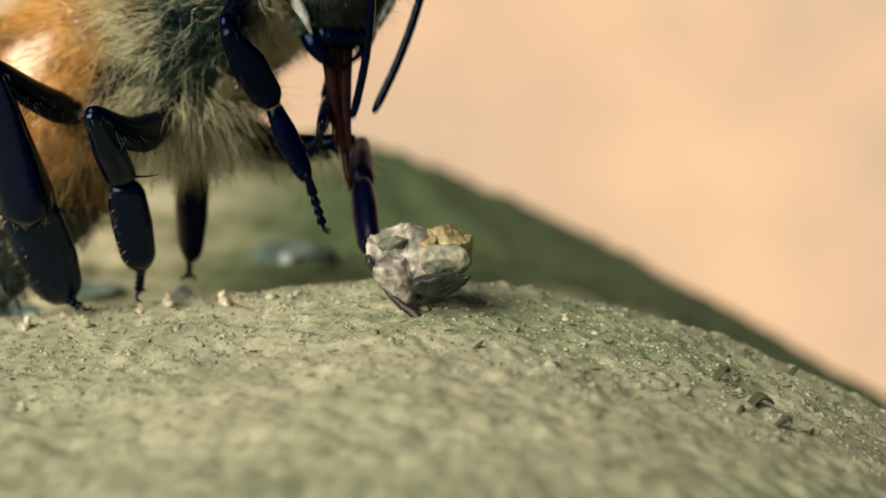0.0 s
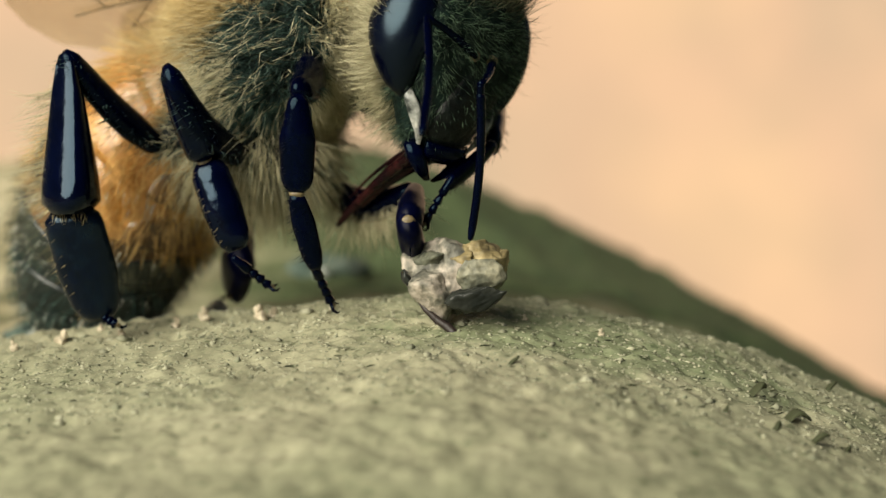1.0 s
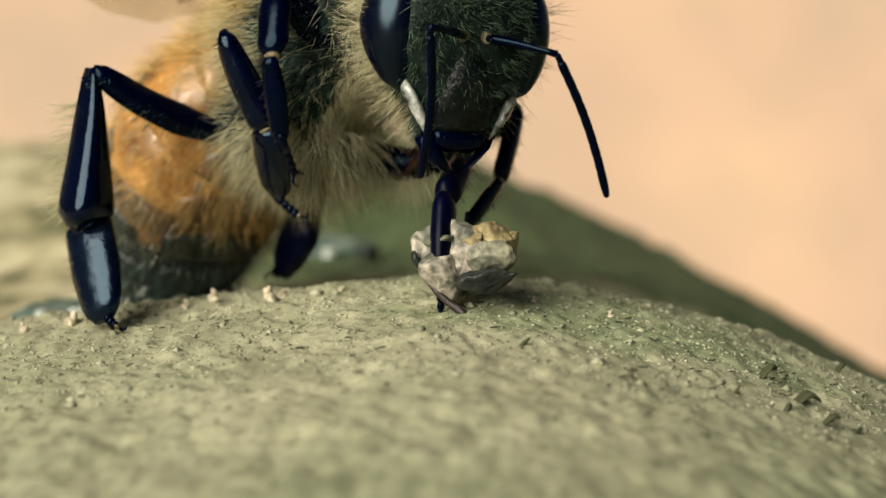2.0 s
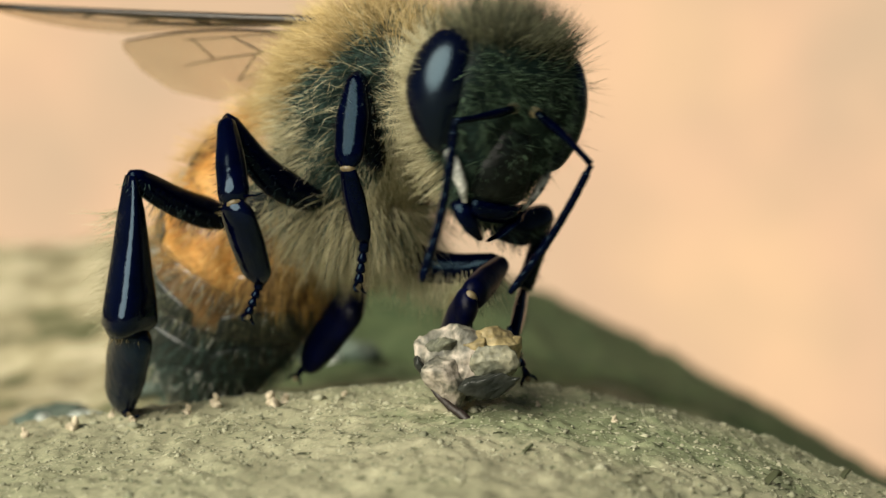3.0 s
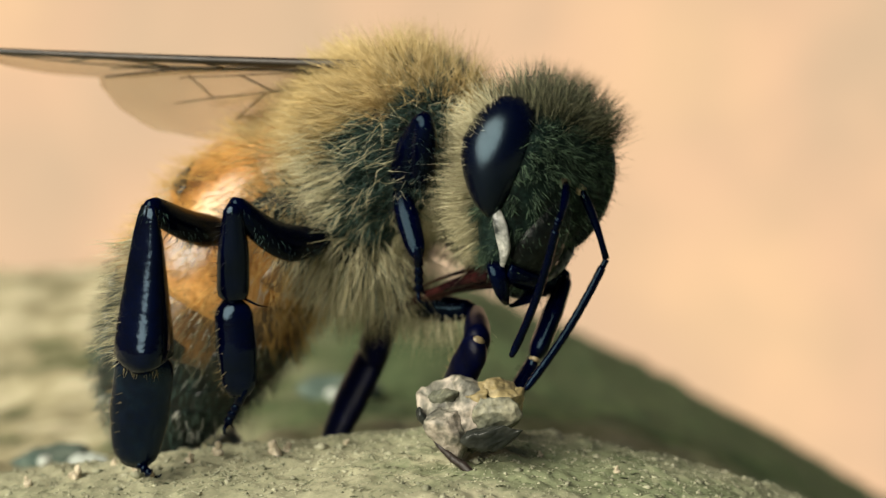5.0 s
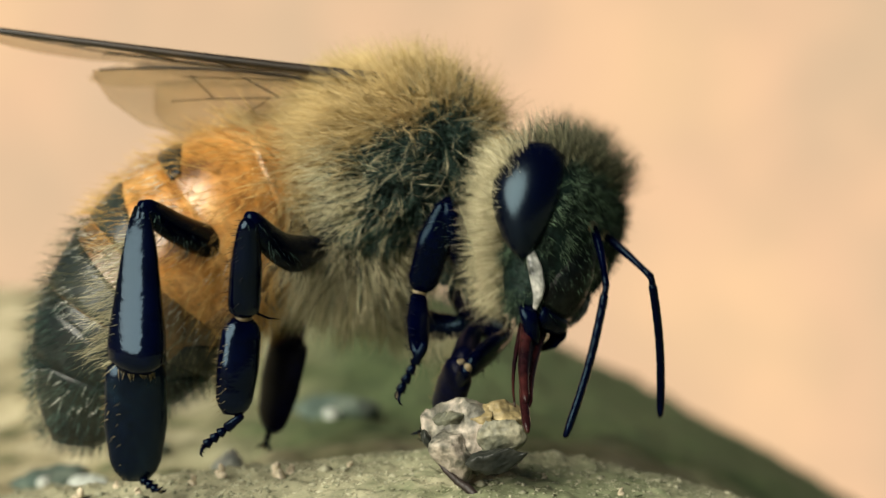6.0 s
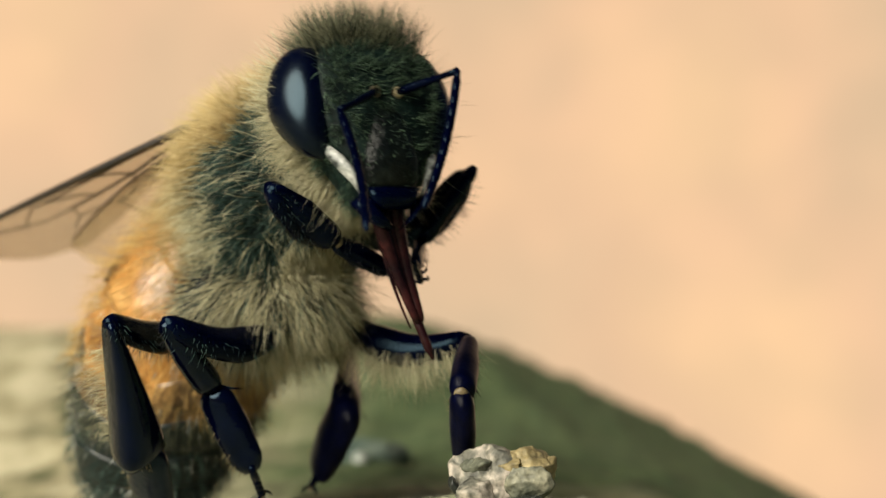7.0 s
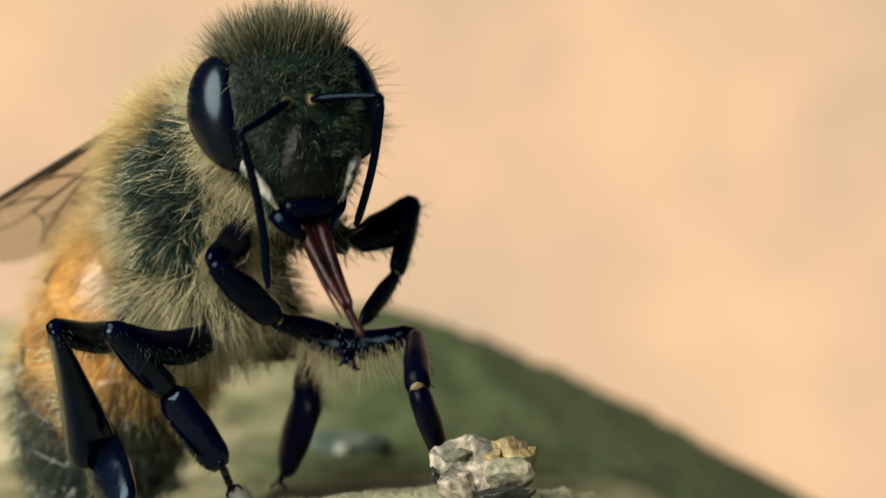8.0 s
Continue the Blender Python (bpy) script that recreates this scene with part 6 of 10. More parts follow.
    walk(bee_parts["front_R_basitarsus"], [
        (0, mm(2.56, -1.27, -2.20, -155.4, -5.7, -58.3)), (0.25, mm(2.28, -1.62, -2.86, -158.3, 3.2, -55.1)),
        (0.5, mm(1.94, -2.00, -3.33, -160.8, 12.3, -52.3)), (1, mm(2.12, -2.34, -3.18, -172.0, 22.0, -54.1)),
        (1.2, mm(2.37, -2.44, -3.37, -172.9, 27.3, -54.6)), (1.52, mm(2.37, -2.87, -2.73, -174.2, 23.2, -55.4)),
        (1.85, mm(2.11, -3.01, -1.22, -176.6, 14.3, -56.8)), (2.17, mm(1.75, -2.20, -0.16, -178.8, 5.3, -57.8)),
        (2.5, mm(1.63, -1.65, 0.03, -179.7, 1.2, -58.1)), (2.75, mm(1.77, -1.90, -0.60, -179.3, 12.7, -58.2)),
        (3, mm(1.97, -1.93, -1.29, -178.9, 24.1, -58.3)), (3.25, mm(2.30, -2.01, -0.64, 169.7, 32.0, -65.0)),
        (3.5, mm(2.55, -2.05, 0.10, 156.2, 38.4, -74.3)), (3.67, mm(2.36, -2.19, -0.41, -179.7, 27.6, -67.3)),
        (3.83, mm(1.85, -2.25, -1.17, -142.1, 5.2, -68.3)), (4, mm(1.54, -2.21, -1.46, -121.8, -5.3, -74.6)),
        (4.25, mm(1.40, -2.05, -1.40, -134.6, -12.2, -73.0)), (4.5, mm(1.25, -1.88, -1.33, -148.0, -18.6, -69.8)),
        (4.6, mm(1.13, -1.55, -0.80, -147.3, -25.1, -72.5)), (4.7, mm(1.02, -1.23, -0.26, -146.2, -31.6, -75.3)),
        (4.97, mm(1.18, -1.28, -0.58, -150.2, -29.8, -73.0)), (5.25, mm(1.54, -1.35, -1.24, -158.4, -25.4, -68.4)),
        (5.53, mm(1.90, -1.35, -1.84, -166.0, -20.4, -64.7)), (5.8, mm(2.06, -1.32, -2.09, -169.2, -18.1, -63.3)),
        (5.9, mm(1.79, -1.59, -2.33, -176.4, -34.2, -61.4)), (6, mm(1.53, -1.87, -2.49, 173.5, -50.0, -55.7)),
        (6.07, mm(1.98, -1.75, -2.22, 178.4, -48.4, -58.2)), (6.13, mm(2.78, -1.20, -1.76, -173.2, -45.0, -62.0)),
        (6.2, mm(3.11, -0.74, -1.51, -168.9, -43.1, -63.7)), (6.3, mm(3.25, -0.82, -1.78, -163.9, -25.0, -57.2)),
        (6.4, mm(3.47, -0.94, -2.27, -150.0, 6.4, -41.8)), (6.5, mm(3.58, -1.00, -2.53, -138.4, 21.1, -29.7)),
        (6.65, mm(2.30, -1.44, -2.36, -150.5, -0.7, -48.1)), (6.8, mm(0.91, -1.71, -2.03, -155.8, -24.9, -63.0)),
        (6.87, mm(1.30, -1.35, -2.04, -149.6, -8.2, -48.0)), (6.93, mm(2.00, -0.72, -1.91, -127.0, 15.6, -14.5)),
        (7, mm(2.35, -0.40, -1.78, -109.2, 21.1, 8.0)), (7.1, mm(3.06, 0.10, -2.23, -114.7, 30.5, 5.4)),
        (7.2, mm(3.39, 0.85, -2.70, -121.3, 39.6, 1.3)), (7.3, mm(3.84, 0.42, -2.59, -110.7, 29.6, 5.1)),
        (7.4, mm(4.51, -0.55, -2.07, -94.3, 10.3, 6.6)), (7.5, mm(4.71, -1.13, -1.62, -86.0, -0.1, 5.2)),
        (7.6, mm(4.72, -0.76, -1.66, -94.6, 3.8, 7.5)), (7.7, mm(4.70, -0.37, -1.71, -103.0, 7.9, 9.2)),
        (7.8, mm(4.25, -0.28, -2.33, -101.6, 7.0, 10.4)), (7.9, mm(3.09, -0.05, -3.16, -99.0, 5.3, 12.5)),
        (8, mm(2.37, 0.08, -3.39, -97.7, 4.3, 13.6))])
    walk(bee_parts["front_R_foot"], [
        (0, mm(3.26, -1.02, -3.76, -163.4, 5.6, -55.2)), (0.25, mm(2.74, -1.19, -4.42, -160.3, 7.2, -54.0)),
        (0.5, mm(2.16, -1.42, -4.83, -157.1, 8.7, -52.7)), (1, mm(1.95, -1.72, -4.67, -161.8, 29.4, -47.4)),
        (1.2, mm(2.11, -1.73, -4.79, -161.4, 32.1, -46.7)), (1.52, mm(2.14, -2.25, -4.21, -166.6, 35.3, -49.5)),
        (1.85, mm(1.97, -2.62, -2.80, -179.3, 41.3, -57.1)), (2.17, mm(1.70, -2.05, -1.81, 165.8, 45.7, -67.1)),
        (2.5, mm(1.62, -1.62, -1.63, 158.4, 47.0, -72.3)), (2.75, mm(1.60, -1.58, -2.19, 169.2, 19.2, -63.5)),
        (3, mm(1.65, -1.36, -2.75, 175.2, -9.3, -60.2)), (3.25, mm(1.69, -1.37, -1.98, 165.7, 5.8, -64.7)),
        (3.5, mm(1.69, -1.35, -1.05, 154.3, 19.9, -72.1)), (3.67, mm(2.08, -1.50, -1.82, 160.9, 15.8, -68.7)),
        (3.83, mm(2.71, -1.79, -2.42, 172.2, 7.6, -63.9)), (4, mm(2.85, -1.92, -2.29, 177.9, 2.8, -62.0)),
        (4.25, mm(2.54, -1.94, -2.48, 175.4, -5.5, -60.5)), (4.5, mm(2.18, -1.99, -2.59, 172.5, -13.7, -58.6)),
        (4.6, mm(2.12, -1.83, -2.01, 176.0, 7.5, -59.6)), (4.7, mm(2.05, -1.67, -1.39, 179.5, 28.7, -59.2)),
        (4.97, mm(2.14, -1.71, -1.79, -176.9, 28.9, -57.5)), (5.25, mm(2.33, -1.73, -2.60, -168.9, 28.9, -53.7)),
        (5.53, mm(2.49, -1.68, -3.31, -161.1, 28.4, -50.0)), (5.8, mm(2.56, -1.63, -3.60, -157.5, 28.1, -48.3)),
        (5.9, mm(2.31, -2.33, -3.65, -179.7, 16.9, -55.6)), (6, mm(2.06, -2.96, -3.50, 160.4, 4.0, -58.0)),
        (6.07, mm(2.56, -2.78, -3.27, 163.8, 8.9, -59.4)), (6.13, mm(3.47, -2.10, -2.88, 170.0, 18.3, -61.3)),
        (6.2, mm(3.86, -1.56, -2.65, 173.4, 23.4, -62.0)), (6.3, mm(3.97, -1.12, -3.16, -176.1, 10.1, -62.3)),
        (6.4, mm(3.89, -0.24, -3.64, -155.8, -13.7, -69.4)), (6.5, mm(3.73, 0.14, -3.64, -142.6, -24.9, -77.2)),
        (6.65, mm(2.90, -0.93, -3.74, -164.7, -13.8, -68.0)), (6.8, mm(1.77, -1.95, -3.34, 175.7, -0.4, -63.7)),
        (6.87, mm(2.03, -0.96, -3.39, -164.2, -6.3, -67.1)), (6.93, mm(2.07, 0.58, -2.83, -125.2, -12.7, -78.0)),
        (7, mm(1.95, 1.06, -2.27, -103.7, -12.8, -85.0)), (7.1, mm(2.58, 1.51, -2.80, -122.4, -24.8, -86.9)),
        (7.2, mm(2.83, 2.20, -3.34, -143.1, -36.8, -84.2)), (7.3, mm(3.43, 1.89, -3.08, -138.3, -24.5, -69.1)),
        (7.4, mm(4.30, 1.02, -2.18, -122.4, -6.4, -40.6)), (7.5, mm(4.57, 0.45, -1.51, -110.9, -0.5, -23.8)),
        (7.6, mm(4.51, 0.81, -1.78, -117.9, -8.6, -47.5)), (7.7, mm(4.40, 1.16, -2.06, -121.2, -18.8, -70.9)),
        (7.8, mm(3.93, 1.25, -2.65, -129.3, -19.6, -70.2)), (7.9, mm(2.73, 1.48, -3.41, -144.3, -20.8, -68.5)),
        (8, mm(1.98, 1.62, -3.60, -152.5, -21.2, -67.5))])
    walk(bee_parts["front_R_coxa"], [
        (0, mm(0.13, -0.10, -1.39, 30.5, 34.1, 23.6)), (0.5, mm(-0.41, 0.00, -0.91, 76.9, 3.8, 71.3)),
        (1, mm(-0.35, 0.29, -1.01, 73.3, 6.2, 58.2)), (1.2, mm(-0.34, 0.33, -1.02, 73.3, 5.4, 56.8)),
        (2.5, mm(-0.50, 0.47, -0.81, 82.3, -9.0, 58.2)), (3, mm(0.24, 0.16, 0.40, 149.9, -27.2, 9.1)),
        (3.5, mm(-0.53, 0.38, -0.91, 78.8, -3.1, 61.0)), (4, mm(0.25, 0.90, -0.15, 108.4, -18.3, 18.9)),
        (4.5, mm(0.48, 0.74, 0.09, 121.4, -16.5, 8.4)), (4.7, mm(0.09, 0.86, -1.21, 67.5, 0.8, 30.8)),
        (5.25, mm(0.33, 0.26, -0.76, 110.7, -25.4, 30.7)), (5.8, mm(0.57, -0.34, -0.31, 167.6, -42.4, 6.6)),
        (6, mm(0.77, -0.39, -0.50, 170.9, -39.4, 4.4)), (6.2, mm(-0.35, 0.16, -0.33, 105.4, -40.9, 54.8)),
        (6.5, mm(-0.13, 0.07, 0.04, 136.0, -45.4, 28.1)), (6.8, mm(0.50, -0.02, 0.34, 158.1, -19.4, 3.3)),
        (7, mm(0.15, -0.44, 0.20, -176.7, -41.1, -1.7)), (7.2, mm(-0.13, -0.55, -0.06, -157.1, -58.8, -17.5)),
        (7.5, mm(-0.22, -0.59, -0.62, -88.7, -47.3, -81.1)), (7.7, mm(0.07, -0.71, -0.25, -125.9, -49.3, -39.2)),
        (8, mm(0.04, -0.67, 0.03, -151.5, -47.4, -17.8))])
    walk(bee_parts["middle_L_femur"], [
        (0, mm(-0.37, 1.00, -2.60, 98.0, 6.0, 114.9)), (0.125, mm(-0.33, 1.04, -2.71, 96.5, 5.4, 109.5)),
        (0.25, mm(-0.25, 1.13, -2.95, 93.5, 3.5, 97.7)), (0.375, mm(-0.18, 1.21, -3.18, 90.9, 1.1, 86.1)),
        (0.5, mm(-0.14, 1.25, -3.29, 89.9, -0.2, 80.8)), (1, mm(-0.21, 1.19, -3.05, 93.4, -1.6, 81.5)),
        (1.2, mm(-0.20, 1.18, -2.80, 97.4, -1.6, 84.2)), (1.52, mm(-0.29, 1.04, -2.69, 96.3, -0.4, 92.7)),
        (1.85, mm(-0.48, 0.74, -2.46, 94.7, 2.5, 111.3)), (2.17, mm(-0.68, 0.43, -2.22, 94.1, 5.8, 129.8)),
        (2.5, mm(-0.77, 0.29, -2.12, 94.2, 7.4, 138.3)), (2.62, mm(-0.75, 0.31, -2.22, 95.0, 7.4, 135.8)),
        (2.75, mm(-0.72, 0.35, -2.45, 96.8, 7.7, 130.4)), (2.88, mm(-0.69, 0.39, -2.68, 98.5, 8.1, 125.1)),
        (3, mm(-0.68, 0.41, -2.78, 99.3, 8.3, 122.6)), (3.5, mm(-0.68, 0.41, -2.30, 105.2, 7.6, 119.5)),
        (4, mm(-0.48, 0.67, -2.56, 94.9, 6.5, 115.1)), (4.5, mm(-0.38, 0.77, -2.82, 89.4, 5.7, 112.4)),
        (4.7, mm(-0.89, 0.24, -2.42, 104.8, 5.0, 107.5)), (4.97, mm(-0.87, 0.34, -2.42, 104.9, 4.1, 101.0)),
        (5.25, mm(-0.81, 0.57, -2.42, 105.4, 2.2, 86.6)), (5.53, mm(-0.75, 0.79, -2.43, 106.3, 0.4, 72.3)),
        (5.8, mm(-0.72, 0.89, -2.43, 106.9, -0.3, 65.7)), (6, mm(-0.75, 0.87, -2.75, 99.4, -2.6, 79.7)),
        (6.2, mm(-0.46, 1.01, -2.66, 117.7, -2.5, 80.8)), (6.28, mm(-0.52, 0.99, -2.65, 120.3, -1.9, 84.9)),
        (6.35, mm(-0.67, 0.95, -2.62, 126.1, -1.4, 93.8)), (6.42, mm(-0.81, 0.91, -2.59, 131.9, -1.7, 102.7)),
        (6.5, mm(-0.88, 0.90, -2.58, 134.5, -2.2, 106.7)), (6.58, mm(-0.85, 0.90, -2.66, 129.2, -1.7, 109.0)),
        (6.65, mm(-0.79, 0.90, -2.84, 117.6, 0.0, 113.8)), (6.72, mm(-0.73, 0.90, -3.02, 106.1, 2.7, 118.1)),
        (6.8, mm(-0.70, 0.90, -3.10, 101.0, 4.1, 119.9)), (7, mm(-0.36, 1.37, -2.92, 107.4, 6.5, 121.1)),
        (7.2, mm(-0.34, 1.44, -2.87, 113.0, 7.7, 132.5)), (7.5, mm(-0.33, 1.53, -3.00, 112.5, 8.8, 125.7)),
        (7.7, mm(-0.26, 1.58, -2.83, 113.1, 8.7, 131.0)), (8, mm(-0.23, 1.65, -2.92, 105.2, 9.1, 130.2))])
    walk(bee_parts["middle_L_tibia"], [
        (0, mm(2.38, 2.23, -3.02, 113.7, 3.6, 34.1)), (0.125, mm(2.50, 2.01, -3.05, 113.8, 3.4, 34.6)),
        (0.25, mm(2.68, 1.51, -3.13, 113.9, 3.0, 35.5)), (0.375, mm(2.74, 1.01, -3.23, 114.1, 2.6, 36.5)),
        (0.5, mm(2.72, 0.78, -3.29, 114.2, 2.4, 37.0)), (1, mm(2.66, 0.77, -3.22, 107.1, 1.5, 32.1)),
        (1.2, mm(2.66, 0.91, -3.17, 104.6, -1.2, 36.1)), (1.52, mm(2.61, 1.18, -3.01, 106.7, -0.4, 36.0)),
        (1.85, mm(2.27, 1.80, -2.70, 111.5, 1.2, 35.9)), (2.17, mm(1.63, 2.33, -2.44, 116.3, 2.9, 35.9)),
        (2.5, mm(1.26, 2.52, -2.34, 118.5, 3.7, 36.0)), (2.62, mm(1.36, 2.43, -2.48, 116.6, 3.2, 35.8)),
        (2.75, mm(1.56, 2.24, -2.80, 112.6, 2.2, 35.4)), (2.88, mm(1.74, 2.03, -3.11, 108.5, 1.2, 35.0)),
        (3, mm(1.81, 1.93, -3.25, 106.7, 0.7, 34.9)), (3.5, mm(1.83, 1.71, -3.07, 99.9, -3.9, 43.4)),
        (4, mm(2.16, 1.88, -2.81, 105.9, -2.5, 40.5)), (4.5, mm(2.31, 1.89, -2.79, 115.2, 2.3, 36.4)),
        (4.7, mm(1.82, 1.03, -3.16, 97.0, -3.7, 41.0)), (4.97, mm(1.92, 0.83, -3.17, 98.3, -2.9, 37.2)),
        (5.25, mm(2.00, 0.37, -3.20, 100.8, -0.9, 29.1)), (5.53, mm(1.92, -0.07, -3.25, 103.1, 1.5, 21.0)),
        (5.8, mm(1.83, -0.25, -3.28, 104.0, 2.7, 17.4)), (6, mm(2.13, 0.37, -3.23, 105.5, 5.3, 13.1)),
        (6.2, mm(2.14, 0.65, -4.04, 103.0, 2.5, 17.9)), (6.28, mm(2.03, 0.81, -4.15, 104.1, 2.9, 18.4)),
        (6.35, mm(1.73, 1.15, -4.38, 106.4, 3.9, 19.5)), (6.42, mm(1.35, 1.46, -4.59, 108.7, 4.8, 20.6)),
        (6.5, mm(1.15, 1.59, -4.68, 109.7, 5.2, 21.2)), (6.58, mm(1.33, 1.70, -4.55, 112.4, 4.9, 24.8)),
        (6.65, mm(1.62, 1.96, -4.21, 118.1, 3.5, 32.8)), (6.72, mm(1.78, 2.20, -3.84, 123.6, 1.3, 40.5)),
        (6.8, mm(1.82, 2.30, -3.66, 126.0, 0.1, 44.0)), (7, mm(2.07, 2.72, -3.78, 128.0, 3.8, 43.6)),
        (7.2, mm(1.77, 3.16, -4.02, 128.2, 3.4, 45.1)), (7.5, mm(1.95, 2.96, -4.10, 124.9, 0.5, 48.1)),
        (7.7, mm(1.88, 3.21, -3.96, 127.1, 0.1, 49.1)), (8, mm(2.01, 3.37, -3.68, 130.3, -3.2, 53.8))])
    walk(bee_parts["middle_L_basitarsus"], [
        (0, mm(3.41, 0.61, -3.86, 128.1, 5.2, 43.2)), (0.125, mm(3.55, 0.40, -3.89, 146.1, 2.1, 45.1)),
        (0.25, mm(3.76, -0.07, -3.98, -174.5, -5.9, 45.5)), (0.375, mm(3.85, -0.56, -4.09, -134.3, -12.2, 40.8)),
        (0.5, mm(3.85, -0.77, -4.15, -115.6, -13.7, 37.3)), (1, mm(3.71, -0.94, -3.83, -119.6, -15.5, 42.8)),
        (1.2, mm(3.87, -0.73, -3.70, -129.6, -14.9, 48.7)), (1.52, mm(3.79, -0.44, -3.62, -148.6, -11.1, 49.0)),
        (1.85, mm(3.40, 0.21, -3.47, 170.2, -3.8, 45.3)), (2.17, mm(2.70, 0.78, -3.37, 128.9, -0.7, 37.8)),
        (2.5, mm(2.29, 0.99, -3.34, 110.0, -1.2, 34.1)), (2.62, mm(2.41, 0.88, -3.42, 129.0, 4.9, 37.2)),
        (2.75, mm(2.66, 0.63, -3.61, 172.6, 12.8, 50.0)), (2.88, mm(2.88, 0.38, -3.78, -142.9, 9.6, 64.8)),
        (3, mm(2.97, 0.26, -3.86, -123.5, 4.9, 69.7)), (3.5, mm(3.27, 0.22, -3.43, -127.0, 4.2, 73.1)),
        (4, mm(3.49, 0.36, -3.38, -129.7, 3.2, 71.8)), (4.5, mm(3.41, 0.33, -3.69, -139.1, 4.1, 69.8)),
        (4.7, mm(3.20, -0.53, -3.42, -139.3, -0.4, 65.3)), (4.97, mm(3.19, -0.82, -3.47, -138.0, -4.1, 61.7)),
        (5.25, mm(3.01, -1.43, -3.59, -134.5, -12.0, 53.5)), (5.53, mm(2.64, -1.99, -3.73, -129.6, -19.2, 44.5)),
        (5.8, mm(2.41, -2.21, -3.79, -127.0, -22.3, 40.1)), (6, mm(2.54, -1.63, -3.79, -137.0, -18.6, 47.8)),
        (6.2, mm(2.75, -1.32, -4.52, -134.5, -22.7, 43.9)), (6.28, mm(2.65, -1.14, -4.66, -150.8, -17.2, 45.7)),
        (6.35, mm(2.37, -0.77, -4.97, 174.8, -4.9, 43.9)), (6.42, mm(2.00, -0.42, -5.26, 140.1, 4.2, 35.5)),
        (6.5, mm(1.80, -0.27, -5.38, 123.9, 6.3, 30.1)), (6.58, mm(2.08, -0.08, -5.34, 140.6, 10.2, 34.6)),
        (6.65, mm(2.57, 0.37, -5.20, 178.8, 13.3, 47.3)), (6.72, mm(2.90, 0.85, -5.00, -143.5, 8.1, 59.2)),
        (6.8, mm(3.00, 1.07, -4.90, -127.0, 3.5, 62.9)), (7, mm(3.15, 1.47, -5.07, -131.9, -2.4, 62.7)),
        (7.2, mm(2.89, 1.94, -5.32, -132.6, -6.3, 59.8)), (7.5, mm(3.23, 1.80, -5.30, -126.5, -6.7, 59.7)),
        (7.7, mm(3.15, 2.11, -5.23, -133.8, -9.9, 56.4)), (8, mm(3.34, 2.49, -5.04, -132.3, -10.0, 56.1))])
    walk(bee_parts["middle_L_foot"], [
        (0, mm(4.33, -0.52, -4.99, -149.5, -41.8, 40.6)), (0.125, mm(4.24, -0.36, -5.42, -164.0, -39.5, 46.3)),
        (0.25, mm(3.77, 0.18, -5.80, 167.4, -31.4, 54.6)), (0.375, mm(3.19, 0.62, -5.35, 142.3, -21.0, 57.4)),
        (0.5, mm(2.99, 0.67, -4.92, 131.7, -16.2, 57.0)), (1, mm(2.80, 0.40, -4.71, 124.2, -9.4, 58.6)),
        (1.2, mm(3.00, 0.44, -4.84, 125.7, -7.0, 57.9)), (1.52, mm(3.27, 0.42, -5.16, 142.6, -5.9, 58.2)),
        (1.85, mm(3.71, 0.07, -5.28, 179.9, -3.9, 59.9)), (2.17, mm(3.59, -0.35, -4.52, -142.8, -3.4, 62.5)),
        (2.5, mm(3.27, -0.44, -3.97, -125.9, -3.7, 63.7)), (2.62, mm(3.20, -0.32, -4.57, -143.1, -1.6, 62.5)),
        (2.75, mm(2.59, 0.17, -5.38, 178.9, 1.3, 58.1)), (2.88, mm(1.77, 0.63, -5.23, 140.8, 0.9, 52.9)),
        (3, mm(1.50, 0.71, -4.87, 123.5, -0.4, 50.8)), (3.5, mm(1.84, 0.57, -4.53, 123.2, -1.5, 50.6)),
        (4, mm(2.12, 0.74, -4.56, 117.2, -4.3, 53.7)), (4.5, mm(2.24, 0.65, -5.08, 114.7, -5.4, 55.1)),
        (4.7, mm(2.11, -0.02, -4.81, 117.7, -2.7, 50.1)), (4.97, mm(2.15, -0.15, -4.84, 117.7, -1.2, 47.1)),
        (5.25, mm(2.12, -0.44, -4.86, 117.5, 2.3, 40.4)), (5.53, mm(1.92, -0.71, -4.84, 117.0, 5.7, 33.8)),
        (5.8, mm(1.79, -0.82, -4.82, 116.6, 7.2, 30.7)), (6, mm(1.90, -0.47, -5.06, 118.9, 7.6, 31.9)),
        (6.2, mm(2.20, -0.03, -5.70, 116.8, 6.2, 33.2)), (6.28, mm(2.35, -0.18, -6.19, 134.9, 3.0, 37.0)),
        (6.35, mm(2.60, -0.78, -6.79, 173.9, -6.7, 40.8)), (6.42, mm(2.60, -1.44, -6.66, -146.2, -16.8, 37.5)),
        (6.5, mm(2.47, -1.65, -6.40, -127.3, -20.1, 33.8)), (6.58, mm(2.53, -1.19, -6.74, -143.2, -21.1, 37.6)),
        (6.65, mm(2.31, 0.03, -6.99, -178.4, -19.8, 46.2)), (6.72, mm(1.85, 1.23, -6.47, 147.6, -14.1, 52.4)),
        (6.8, mm(1.66, 1.68, -6.00, 132.7, -10.6, 53.8)), (7, mm(1.96, 2.14, -6.31, 132.5, -9.4, 59.3)),
        (7.2, mm(1.79, 2.74, -6.56, 135.8, -11.1, 62.3)), (7.5, mm(2.01, 2.66, -6.39, 139.3, -11.8, 62.9)),
        (7.7, mm(2.16, 3.03, -6.49, 129.0, -13.1, 65.8)), (8, mm(2.33, 3.43, -6.26, 132.2, -13.8, 66.2))])
